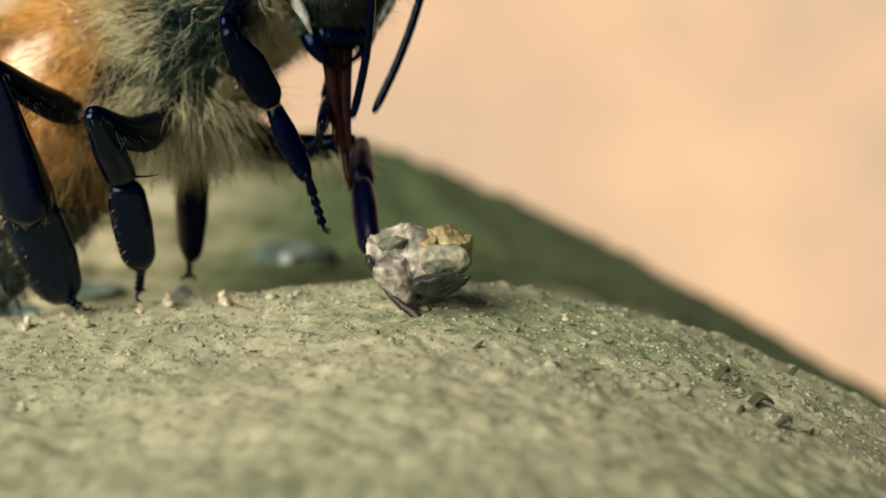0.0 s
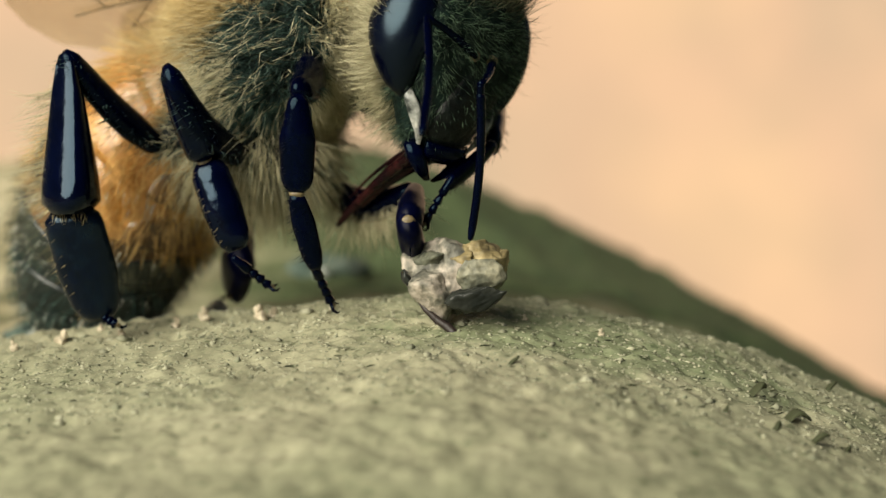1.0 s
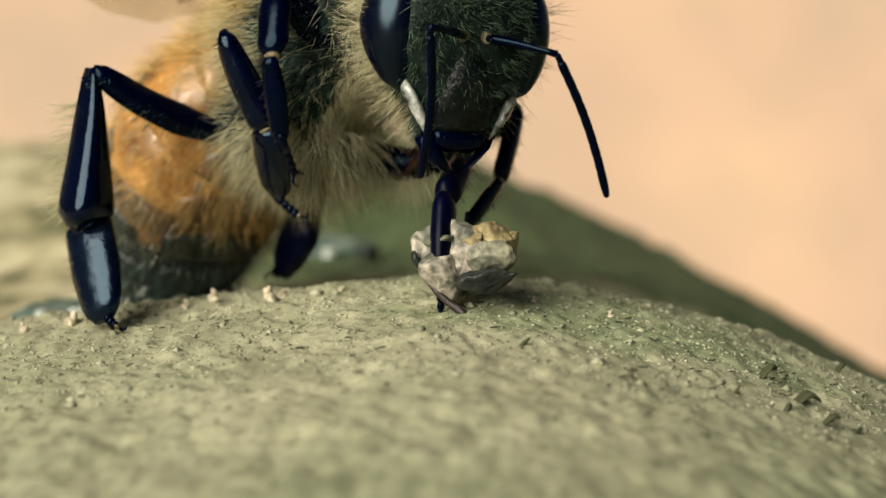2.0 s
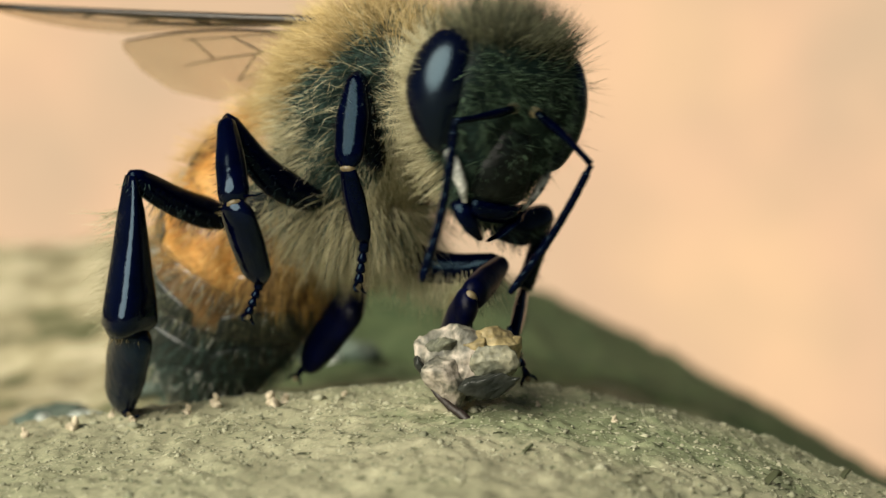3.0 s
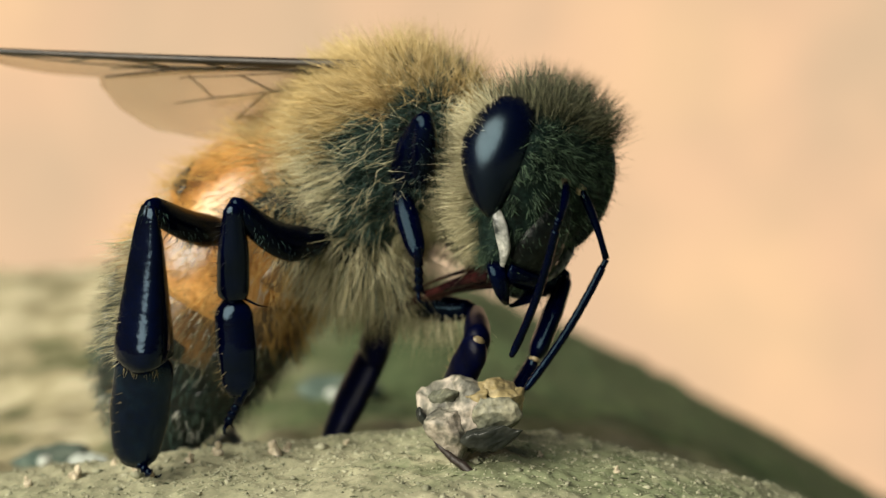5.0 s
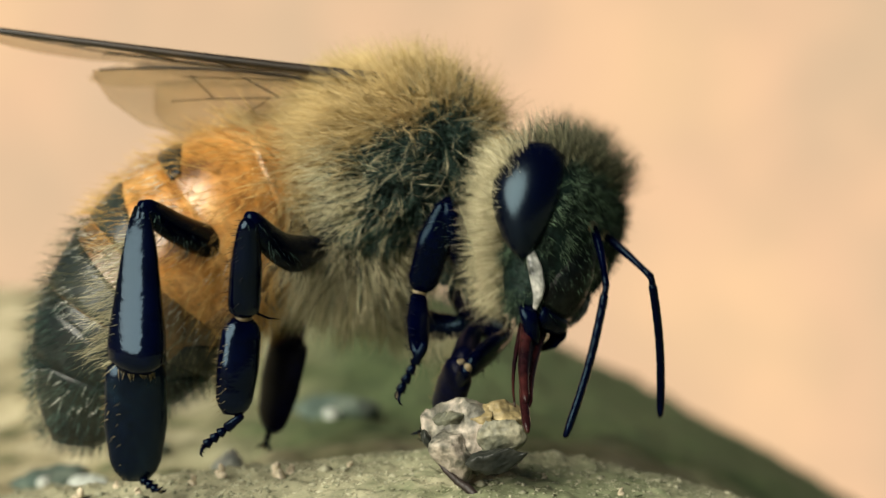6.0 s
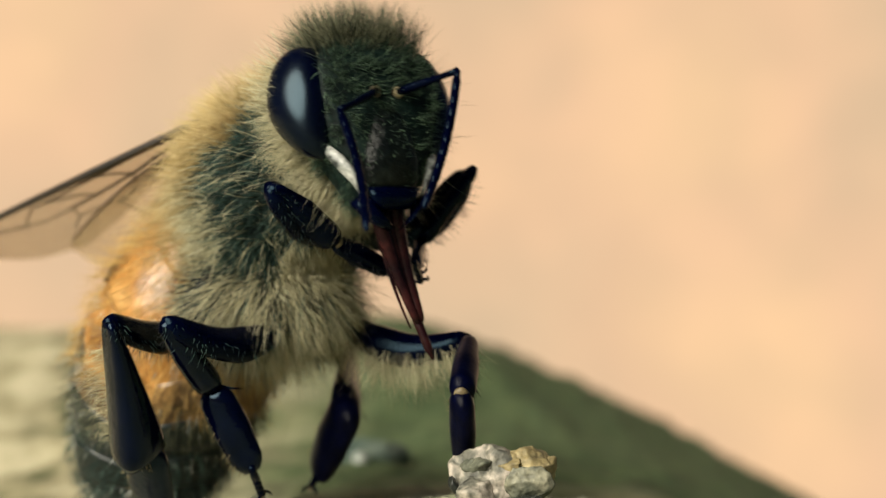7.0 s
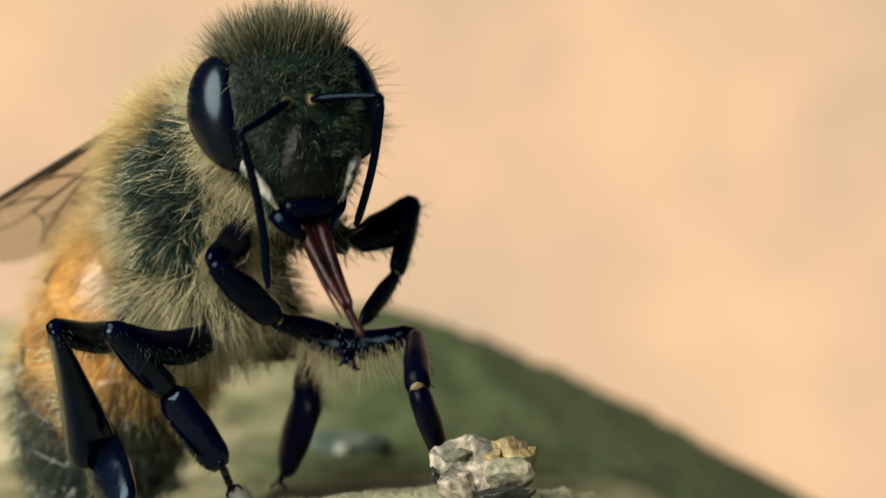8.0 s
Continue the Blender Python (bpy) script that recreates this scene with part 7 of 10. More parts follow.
    walk(bee_parts["middle_L_coxa"], [
        (0, mm(-0.06, 0.43, -0.50, -164.2, 6.8, 5.1)), (0.5, mm(-0.11, 0.63, -1.18, -163.6, -0.0, 3.4)),
        (1, mm(-0.11, 0.56, -0.94, -163.2, 1.5, 3.9)), (1.2, mm(-0.10, 0.49, -0.71, -161.4, 1.3, 4.3)),
        (2.5, mm(0.19, 0.59, -0.16, 169.3, 25.1, -6.5)), (3, mm(-0.08, 0.50, -0.67, 177.3, 15.9, -1.3)),
        (3.5, mm(0.09, 0.53, -0.25, 176.1, 20.5, -2.1)), (4, mm(-0.03, 0.47, -0.42, -174.3, 11.6, 2.3)),
        (4.5, mm(-0.09, 0.49, -0.66, -172.3, 7.5, 2.5)), (4.7, mm(0.04, 0.55, -0.45, 169.3, 24.6, -6.4)),
        (5.8, mm(0.02, 0.42, -0.42, -165.2, 18.5, 7.7)), (6, mm(-0.08, 0.49, -0.68, -168.3, 16.9, 5.7)),
        (6.2, mm(-0.07, 0.45, -0.57, -164.5, 9.1, 5.7)), (6.5, mm(-0.03, 0.47, -0.59, -165.7, 21.3, 8.0)),
        (6.8, mm(-0.16, 0.54, -1.00, -169.5, 13.5, 4.5)), (7, mm(-0.12, 0.55, -0.89, -157.6, 4.2, 6.5)),
        (7.2, mm(-0.11, 0.55, -0.87, -155.7, 3.5, 6.8)), (7.5, mm(-0.13, 0.62, -1.00, -155.0, 2.8, 6.7)),
        (7.7, mm(-0.11, 0.57, -0.88, -152.4, 1.0, 6.5)), (8, mm(-0.11, 0.62, -0.98, -152.0, 0.0, 6.1))])
    walk(bee_parts["hind_L_femur"], [
        (0, mm(-2.08, 0.38, -2.80, 81.6, 13.6, -166.0)), (0.25, mm(-2.22, 0.24, -2.59, 87.6, 13.6, -162.0)),
        (0.5, mm(-2.36, 0.10, -2.37, 93.5, 13.1, -158.1)), (1, mm(-2.53, -0.03, -2.24, 109.5, 11.7, -149.3)),
        (1.2, mm(-2.53, -0.07, -2.12, 114.7, 11.9, -148.6)), (1.52, mm(-2.44, -0.13, -2.08, 112.9, 11.6, -147.5)),
        (1.85, mm(-2.26, -0.24, -2.01, 108.8, 11.2, -144.9)), (2.17, mm(-2.08, -0.36, -1.93, 104.7, 10.9, -142.4)),
        (2.5, mm(-1.99, -0.42, -1.90, 102.9, 10.8, -141.2)), (3, mm(-2.12, -0.60, -2.44, 100.0, 11.4, -144.1)),
        (3.5, mm(-2.06, -0.51, -2.33, 97.6, 11.8, -147.0)), (4, mm(-1.97, -0.50, -2.23, 97.9, 12.7, -153.5)),
        (4.12, mm(-1.96, -0.47, -2.26, 95.8, 12.8, -171.9)), (4.25, mm(-1.95, -0.43, -2.33, 91.7, 11.0, 147.6)),
        (4.38, mm(-1.93, -0.38, -2.39, 89.7, 7.1, 107.7)), (4.5, mm(-1.92, -0.36, -2.42, 89.8, 5.0, 89.7)),
        (4.7, mm(-2.24, -0.46, -2.44, 82.3, -2.5, 72.8)), (4.97, mm(-2.30, -0.31, -2.42, 82.7, 2.2, 91.8)),
        (5.25, mm(-2.42, -0.00, -2.38, 88.6, 10.6, 134.3)), (5.53, mm(-2.54, 0.31, -2.34, 98.8, 12.6, 178.2)),
        (5.8, mm(-2.60, 0.45, -2.33, 103.3, 11.0, -161.8)), (6, mm(-2.54, 0.47, -2.37, 105.7, 12.8, -162.3)),
        (6.2, mm(-2.30, 0.53, -2.42, 109.3, 13.2, -162.0)), (6.5, mm(-2.51, 0.38, -2.37, 103.7, 13.3, -161.4)),
        (6.65, mm(-2.26, 0.25, -2.69, 97.1, 12.4, -154.2)), (6.8, mm(-2.00, 0.13, -3.00, 90.4, 12.3, -147.0)),
        (7, mm(-1.69, 0.54, -2.79, 94.5, 12.4, -150.6)), (7.2, mm(-1.72, 0.59, -2.87, 92.1, 12.8, -156.3)),
        (7.5, mm(-1.59, 0.76, -2.91, 86.4, 12.0, -143.8)), (7.7, mm(-1.58, 0.78, -2.98, 84.6, 11.8, -147.0)),
        (8, mm(-1.57, 0.70, -2.99, 89.9, 12.4, -153.8))])
    walk(bee_parts["hind_L_tibia"], [
        (0, mm(-2.89, 3.22, -2.38, 113.9, 2.4, 37.0)), (0.25, mm(-3.16, 3.06, -2.46, 114.8, 2.1, 38.2)),
        (0.5, mm(-3.43, 2.87, -2.55, 115.7, 1.9, 39.3)), (1, mm(-3.79, 2.49, -3.21, 111.9, 0.4, 40.2)),
        (1.2, mm(-3.72, 2.37, -3.34, 112.0, -0.2, 41.1)), (1.52, mm(-3.72, 2.31, -3.22, 112.6, -0.9, 43.0)),
        (1.85, mm(-3.73, 2.17, -2.95, 114.0, -2.5, 47.3)), (2.17, mm(-3.72, 2.00, -2.68, 115.3, -4.2, 51.5)),
        (2.5, mm(-3.71, 1.92, -2.55, 115.9, -5.0, 53.4)), (3, mm(-3.76, 1.84, -2.95, 115.0, -4.2, 52.0)),
        (3.5, mm(-3.60, 2.01, -2.72, 113.6, -5.0, 53.7)), (4, mm(-3.21, 2.19, -2.63, 114.3, -5.9, 55.8)),
        (4.12, mm(-2.31, 2.48, -2.55, 133.4, -4.1, 56.4)), (4.25, mm(-0.34, 2.08, -2.41, 175.4, -1.3, 59.5)),
        (4.38, mm(0.91, 0.53, -2.38, -142.6, -1.4, 63.7)), (4.5, mm(1.05, -0.37, -2.41, -123.5, -2.4, 65.3)),
        (4.7, mm(0.56, -1.34, -2.05, -125.4, -6.8, 59.6)), (4.97, mm(0.64, -0.21, -2.05, -143.6, 0.0, 57.6)),
        (5.25, mm(-0.30, 2.09, -2.31, 174.9, 10.7, 46.4)), (5.53, mm(-2.35, 3.25, -2.79, 131.5, 11.0, 30.7)),
        (5.8, mm(-3.38, 3.25, -3.00, 112.2, 7.5, 24.5)), (6, mm(-3.24, 3.26, -3.16, 112.0, 7.0, 24.9)),
        (6.2, mm(-2.96, 3.28, -3.39, 111.5, 7.8, 22.3)), (6.5, mm(-3.29, 3.19, -3.06, 114.2, 8.1, 25.0)),
        (6.65, mm(-3.48, 2.96, -3.04, 117.3, 3.0, 37.1)), (6.8, mm(-3.62, 2.63, -3.02, 119.3, -2.6, 49.0)),
        (7, mm(-3.12, 3.16, -3.02, 121.7, -1.8, 49.4)), (7.2, mm(-2.90, 3.35, -2.98, 122.7, -1.4, 49.5)),
        (7.5, mm(-3.38, 3.14, -2.73, 124.3, -1.9, 50.8)), (7.7, mm(-3.26, 3.25, -2.70, 122.4, -3.6, 53.2)),
        (8, mm(-2.90, 3.39, -2.98, 120.8, -5.4, 55.9))])
    walk(bee_parts["hind_L_basitarsus"], [
        (0, mm(-1.18, 0.85, -3.67, -163.5, -3.6, 60.2)), (0.25, mm(-1.41, 0.75, -3.81, -147.1, -4.4, 60.5)),
        (0.5, mm(-1.64, 0.61, -3.94, -130.7, -5.3, 60.6)), (1, mm(-1.88, 0.21, -4.41, -114.8, -8.8, 55.3)),
        (1.2, mm(-1.76, 0.14, -4.54, -114.9, -9.4, 54.4)), (1.52, mm(-1.69, 0.17, -4.45, -116.6, -6.9, 59.2)),
        (1.85, mm(-1.54, 0.23, -4.26, -119.6, -0.8, 69.4)), (2.17, mm(-1.39, 0.28, -4.04, -121.5, 5.7, 79.4)),
        (2.5, mm(-1.33, 0.30, -3.94, -121.9, 8.7, 83.8)), (3, mm(-1.41, 0.13, -4.30, -135.1, 16.6, 83.9)),
        (3.5, mm(-1.17, 0.37, -4.00, -133.4, 16.1, 82.8)), (4, mm(-0.73, 0.67, -3.94, -136.7, 21.4, 85.0)),
        (4.12, mm(-0.30, 1.32, -4.74, -141.2, 23.2, 83.2)), (4.25, mm(-0.08, 2.02, -5.60, -151.6, 26.7, 78.8)),
        (4.38, mm(-0.81, 1.45, -4.92, -162.6, 29.5, 73.6)), (4.5, mm(-1.34, 0.81, -4.18, -167.7, 30.4, 71.1)),
        (4.7, mm(-1.59, 0.18, -3.90, 169.4, 29.0, 56.5)), (4.97, mm(-0.96, 0.81, -4.63, 173.5, 24.4, 57.7)),
        (5.25, mm(-0.50, 1.46, -5.45, -178.1, 14.1, 59.0)), (5.53, mm(-1.48, 0.99, -4.87, -170.3, 3.8, 58.7)),
        (5.8, mm(-2.30, 0.50, -4.20, -166.7, -0.9, 58.1)), (6, mm(-2.13, 0.51, -4.35, -164.4, -4.6, 59.2)),
        (6.2, mm(-1.98, 0.47, -4.55, -153.7, -11.8, 56.5)), (6.5, mm(-2.23, 0.48, -4.35, -147.6, -2.5, 62.3)),
        (6.65, mm(-1.83, 0.65, -4.51, -138.8, 4.3, 70.1)), (6.8, mm(-1.48, 0.86, -4.58, -129.0, 9.6, 78.9)),
        (7, mm(-1.02, 1.44, -4.69, -122.2, 7.2, 80.2)), (7.2, mm(-0.84, 1.64, -4.70, -125.8, 7.4, 79.5)),
        (7.5, mm(-1.30, 1.52, -4.53, -126.8, 6.8, 78.0)), (7.7, mm(-1.04, 1.73, -4.41, -136.1, 8.3, 75.2)),
        (8, mm(-0.55, 1.99, -4.61, -126.4, 9.6, 80.4))])
    walk(bee_parts["hind_L_foot"], [
        (0, mm(-1.61, 1.23, -5.58, -179.9, 3.2, 59.0)), (0.25, mm(-2.29, 1.39, -5.47, 156.4, 9.7, 50.7)),
        (0.5, mm(-2.89, 1.45, -5.23, 131.6, 12.2, 40.3)), (1, mm(-3.29, 1.34, -5.23, 110.3, 3.9, 36.7)),
        (1.2, mm(-3.15, 1.30, -5.36, 110.5, 0.8, 38.8)), (1.52, mm(-3.16, 1.17, -5.34, 111.0, 1.3, 37.7)),
        (1.85, mm(-3.15, 0.85, -5.24, 112.0, 2.6, 35.2)), (2.17, mm(-3.07, 0.49, -5.08, 113.0, 3.9, 32.7)),
        (2.5, mm(-3.02, 0.32, -4.98, 113.4, 4.5, 31.6)), (3, mm(-2.85, -0.12, -5.65, 130.1, 15.0, 30.6)),
        (3.5, mm(-2.66, 0.17, -5.31, 127.8, 14.5, 32.1)), (4, mm(-2.14, 0.26, -5.29, 131.5, 19.0, 30.4)),
        (4.12, mm(-1.61, 0.86, -6.17, 135.6, 20.9, 31.8)), (4.25, mm(-1.16, 1.43, -7.16, 144.9, 24.6, 35.5)),
        (4.38, mm(-1.64, 0.72, -6.57, 154.8, 27.8, 39.9)), (4.5, mm(-2.06, 0.02, -5.86, 159.5, 28.9, 42.1)),
        (4.7, mm(-1.82, -0.87, -5.71, 173.7, 27.8, 52.6)), (4.97, mm(-1.22, -0.04, -6.52, 170.2, 27.1, 51.5)),
        (5.25, mm(-0.82, 1.07, -7.44, 162.7, 25.3, 49.3)), (5.53, mm(-1.84, 1.05, -6.85, 155.4, 23.2, 47.4)),
        (5.8, mm(-2.68, 0.77, -6.14, 152.2, 22.3, 46.6)), (6, mm(-2.51, 0.92, -6.26, 162.6, 16.8, 51.0)),
        (6.2, mm(-2.51, 1.26, -6.29, 150.6, 16.9, 47.0)), (6.5, mm(-3.14, 1.04, -6.04, 173.9, 19.2, 54.2)),
        (6.65, mm(-3.10, 1.00, -6.00, 157.9, 20.2, 48.2)), (6.8, mm(-3.04, 0.95, -5.82, 141.9, 19.6, 42.3)),
        (7, mm(-2.71, 1.60, -5.75, 138.3, 18.0, 38.9)), (7.2, mm(-2.47, 1.79, -5.86, 148.4, 19.6, 42.1)),
        (7.5, mm(-2.90, 1.72, -5.71, 148.2, 15.1, 45.4)), (7.7, mm(-2.43, 1.88, -5.84, 164.9, 15.7, 51.2)),
        (8, mm(-2.17, 2.06, -5.78, 144.6, 13.6, 46.4))])
    walk(bee_parts["hind_L_coxa"], [
        (0, mm(-0.90, 0.44, -0.94, 177.3, 32.3, -1.9)), (0.5, mm(-0.85, 0.43, -0.80, 160.8, 40.9, -15.8)),
        (1, mm(-0.90, 0.41, -0.83, 149.7, 42.1, -26.0)), (1.2, mm(-0.85, 0.42, -0.78, 144.2, 41.4, -31.1)),
        (2.5, mm(-0.58, 0.57, -0.53, 132.9, 24.2, -34.2)), (3, mm(-0.89, 0.34, -0.88, 140.9, 23.7, -26.3)),
        (3.5, mm(-0.81, 0.41, -0.77, 141.2, 24.5, -26.4)), (4, mm(-0.74, 0.46, -0.68, 140.1, 23.5, -26.8)),
        (4.5, mm(-0.77, 0.44, -0.73, 148.4, 25.1, -20.8)), (4.7, mm(-0.91, 0.35, -0.89, 143.2, 28.1, -26.6)),
        (5.8, mm(-0.95, 0.45, -0.87, -179.9, 48.7, 0.1)), (6, mm(-0.93, 0.45, -0.87, -178.8, 46.9, 1.0)),
        (6.2, mm(-0.83, 0.45, -0.79, -175.8, 41.8, 3.4)), (6.5, mm(-0.92, 0.44, -0.86, 175.8, 46.4, -3.6)),
        (6.8, mm(-0.96, 0.40, -1.08, 169.9, 27.6, -6.5)), (7, mm(-0.79, 0.45, -0.79, -177.1, 24.2, 1.7)),
        (7.2, mm(-0.82, 0.46, -0.87, -175.4, 23.9, 2.7)), (7.5, mm(-0.81, 0.47, -0.87, -171.0, 20.1, 4.8)),
        (7.7, mm(-0.84, 0.48, -0.93, -170.6, 19.4, 4.9)), (8, mm(-0.83, 0.47, -0.93, -173.0, 19.3, 3.7))])
    walk(bee_parts["front_L_femur"], [
        (0, mm(0.93, 0.74, 0.24, 129.3, 11.8, 146.6)), (0.125, mm(0.96, 0.76, -0.11, 130.7, 11.2, 154.1)),
        (0.25, mm(1.02, 0.81, -0.88, 133.6, 9.3, 170.5)), (0.375, mm(1.07, 0.85, -1.66, 135.7, 6.7, -173.3)),
        (0.5, mm(1.10, 0.87, -2.01, 136.4, 5.4, -166.0)), (0.625, mm(1.25, 0.97, -1.95, 129.8, 8.8, -173.1)),
        (0.75, mm(1.56, 1.18, -1.81, 114.0, 13.2, 169.9)), (0.875, mm(1.88, 1.40, -1.67, 97.3, 12.7, 152.3)),
        (1, mm(2.03, 1.49, -1.61, 90.0, 10.9, 144.5)), (1.2, mm(2.02, 1.51, -1.61, 103.3, 11.6, 151.2)),
        (1.52, mm(1.97, 1.52, -1.70, 98.4, 11.1, 156.9)), (1.85, mm(1.84, 1.54, -1.89, 87.6, 11.8, 169.4)),
        (2.17, mm(1.72, 1.56, -2.08, 77.1, 14.6, -178.3)), (2.5, mm(1.66, 1.56, -2.17, 72.5, 16.7, -172.8)),
        (3, mm(1.75, 1.68, -2.48, 84.1, 14.6, -164.7)), (3.12, mm(1.75, 1.68, -2.46, 80.2, 14.1, 177.8)),
        (3.25, mm(1.75, 1.69, -2.42, 73.3, 9.4, 139.8)), (3.38, mm(1.75, 1.69, -2.38, 70.7, 1.5, 103.0)),
        (3.5, mm(1.75, 1.69, -2.36, 71.3, -2.2, 86.3)), (4, mm(1.87, 1.92, -1.71, 83.9, -0.9, 88.0)),
        (4.5, mm(1.90, 1.86, -2.06, 81.6, -1.6, 83.4)), (4.7, mm(1.72, 1.37, -2.35, 74.0, -2.4, 80.4)),
        (4.97, mm(1.70, 1.31, -2.31, 83.7, 1.5, 88.0)), (5.25, mm(1.65, 1.18, -2.21, 106.3, 5.2, 106.3)),
        (5.53, mm(1.60, 1.05, -2.11, 128.9, 1.5, 124.6)), (5.8, mm(1.58, 0.99, -2.07, 138.5, -2.4, 132.2)),
        (5.85, mm(1.54, 0.97, -2.12, 134.7, 0.1, 121.0)), (5.9, mm(1.45, 0.94, -2.24, 125.0, 2.8, 96.0)),
        (5.95, mm(1.37, 0.91, -2.36, 115.1, 1.1, 70.9)), (6, mm(1.33, 0.89, -2.41, 111.0, -1.0, 59.7)),
        (6.07, mm(1.32, 0.90, -2.15, 109.1, -2.2, 59.7)), (6.13, mm(1.32, 0.93, -1.66, 105.6, -4.4, 59.8)),
        (6.2, mm(1.31, 0.94, -1.40, 103.6, -5.6, 59.9)), (6.28, mm(1.37, 0.97, -1.41, 103.2, -4.0, 73.1)),
        (6.35, mm(1.51, 1.05, -1.44, 103.6, -0.2, 102.1)), (6.42, mm(1.65, 1.12, -1.46, 105.8, 2.8, 131.2)),
        (6.5, mm(1.71, 1.15, -1.47, 107.3, 3.7, 144.5)), (6.6, mm(1.74, 1.35, -1.67, 90.4, 4.7, 150.3)),
        (6.7, mm(1.80, 1.73, -2.03, 59.4, 10.5, 159.3)), (6.8, mm(1.83, 1.93, -2.22, 42.8, 15.4, 162.6)),
        (6.87, mm(1.78, 1.83, -2.06, 45.8, 12.0, 153.4)), (6.93, mm(1.68, 1.63, -1.76, 52.6, 7.2, 136.2)),
        (7, mm(1.63, 1.53, -1.60, 56.7, 5.5, 126.8)), (7.1, mm(1.84, 1.67, -1.27, 55.3, 12.2, 148.6)),
        (7.2, mm(2.05, 1.81, -0.95, 56.6, 19.0, 170.9)), (7.35, mm(2.17, 1.97, -0.86, 63.9, 18.8, -176.8)),
        (7.5, mm(2.29, 2.13, -0.77, 71.0, 17.1, -164.7)), (7.57, mm(2.25, 2.10, -0.84, 70.0, 16.4, -165.1)),
        (7.63, mm(2.16, 2.05, -0.96, 68.3, 15.1, -165.7)), (7.7, mm(2.11, 2.02, -1.02, 67.4, 14.3, -166.0)),
        (7.85, mm(2.01, 2.10, -1.36, 64.5, 13.6, -173.2)), (8, mm(1.91, 2.17, -1.71, 61.7, 12.5, 179.6))])
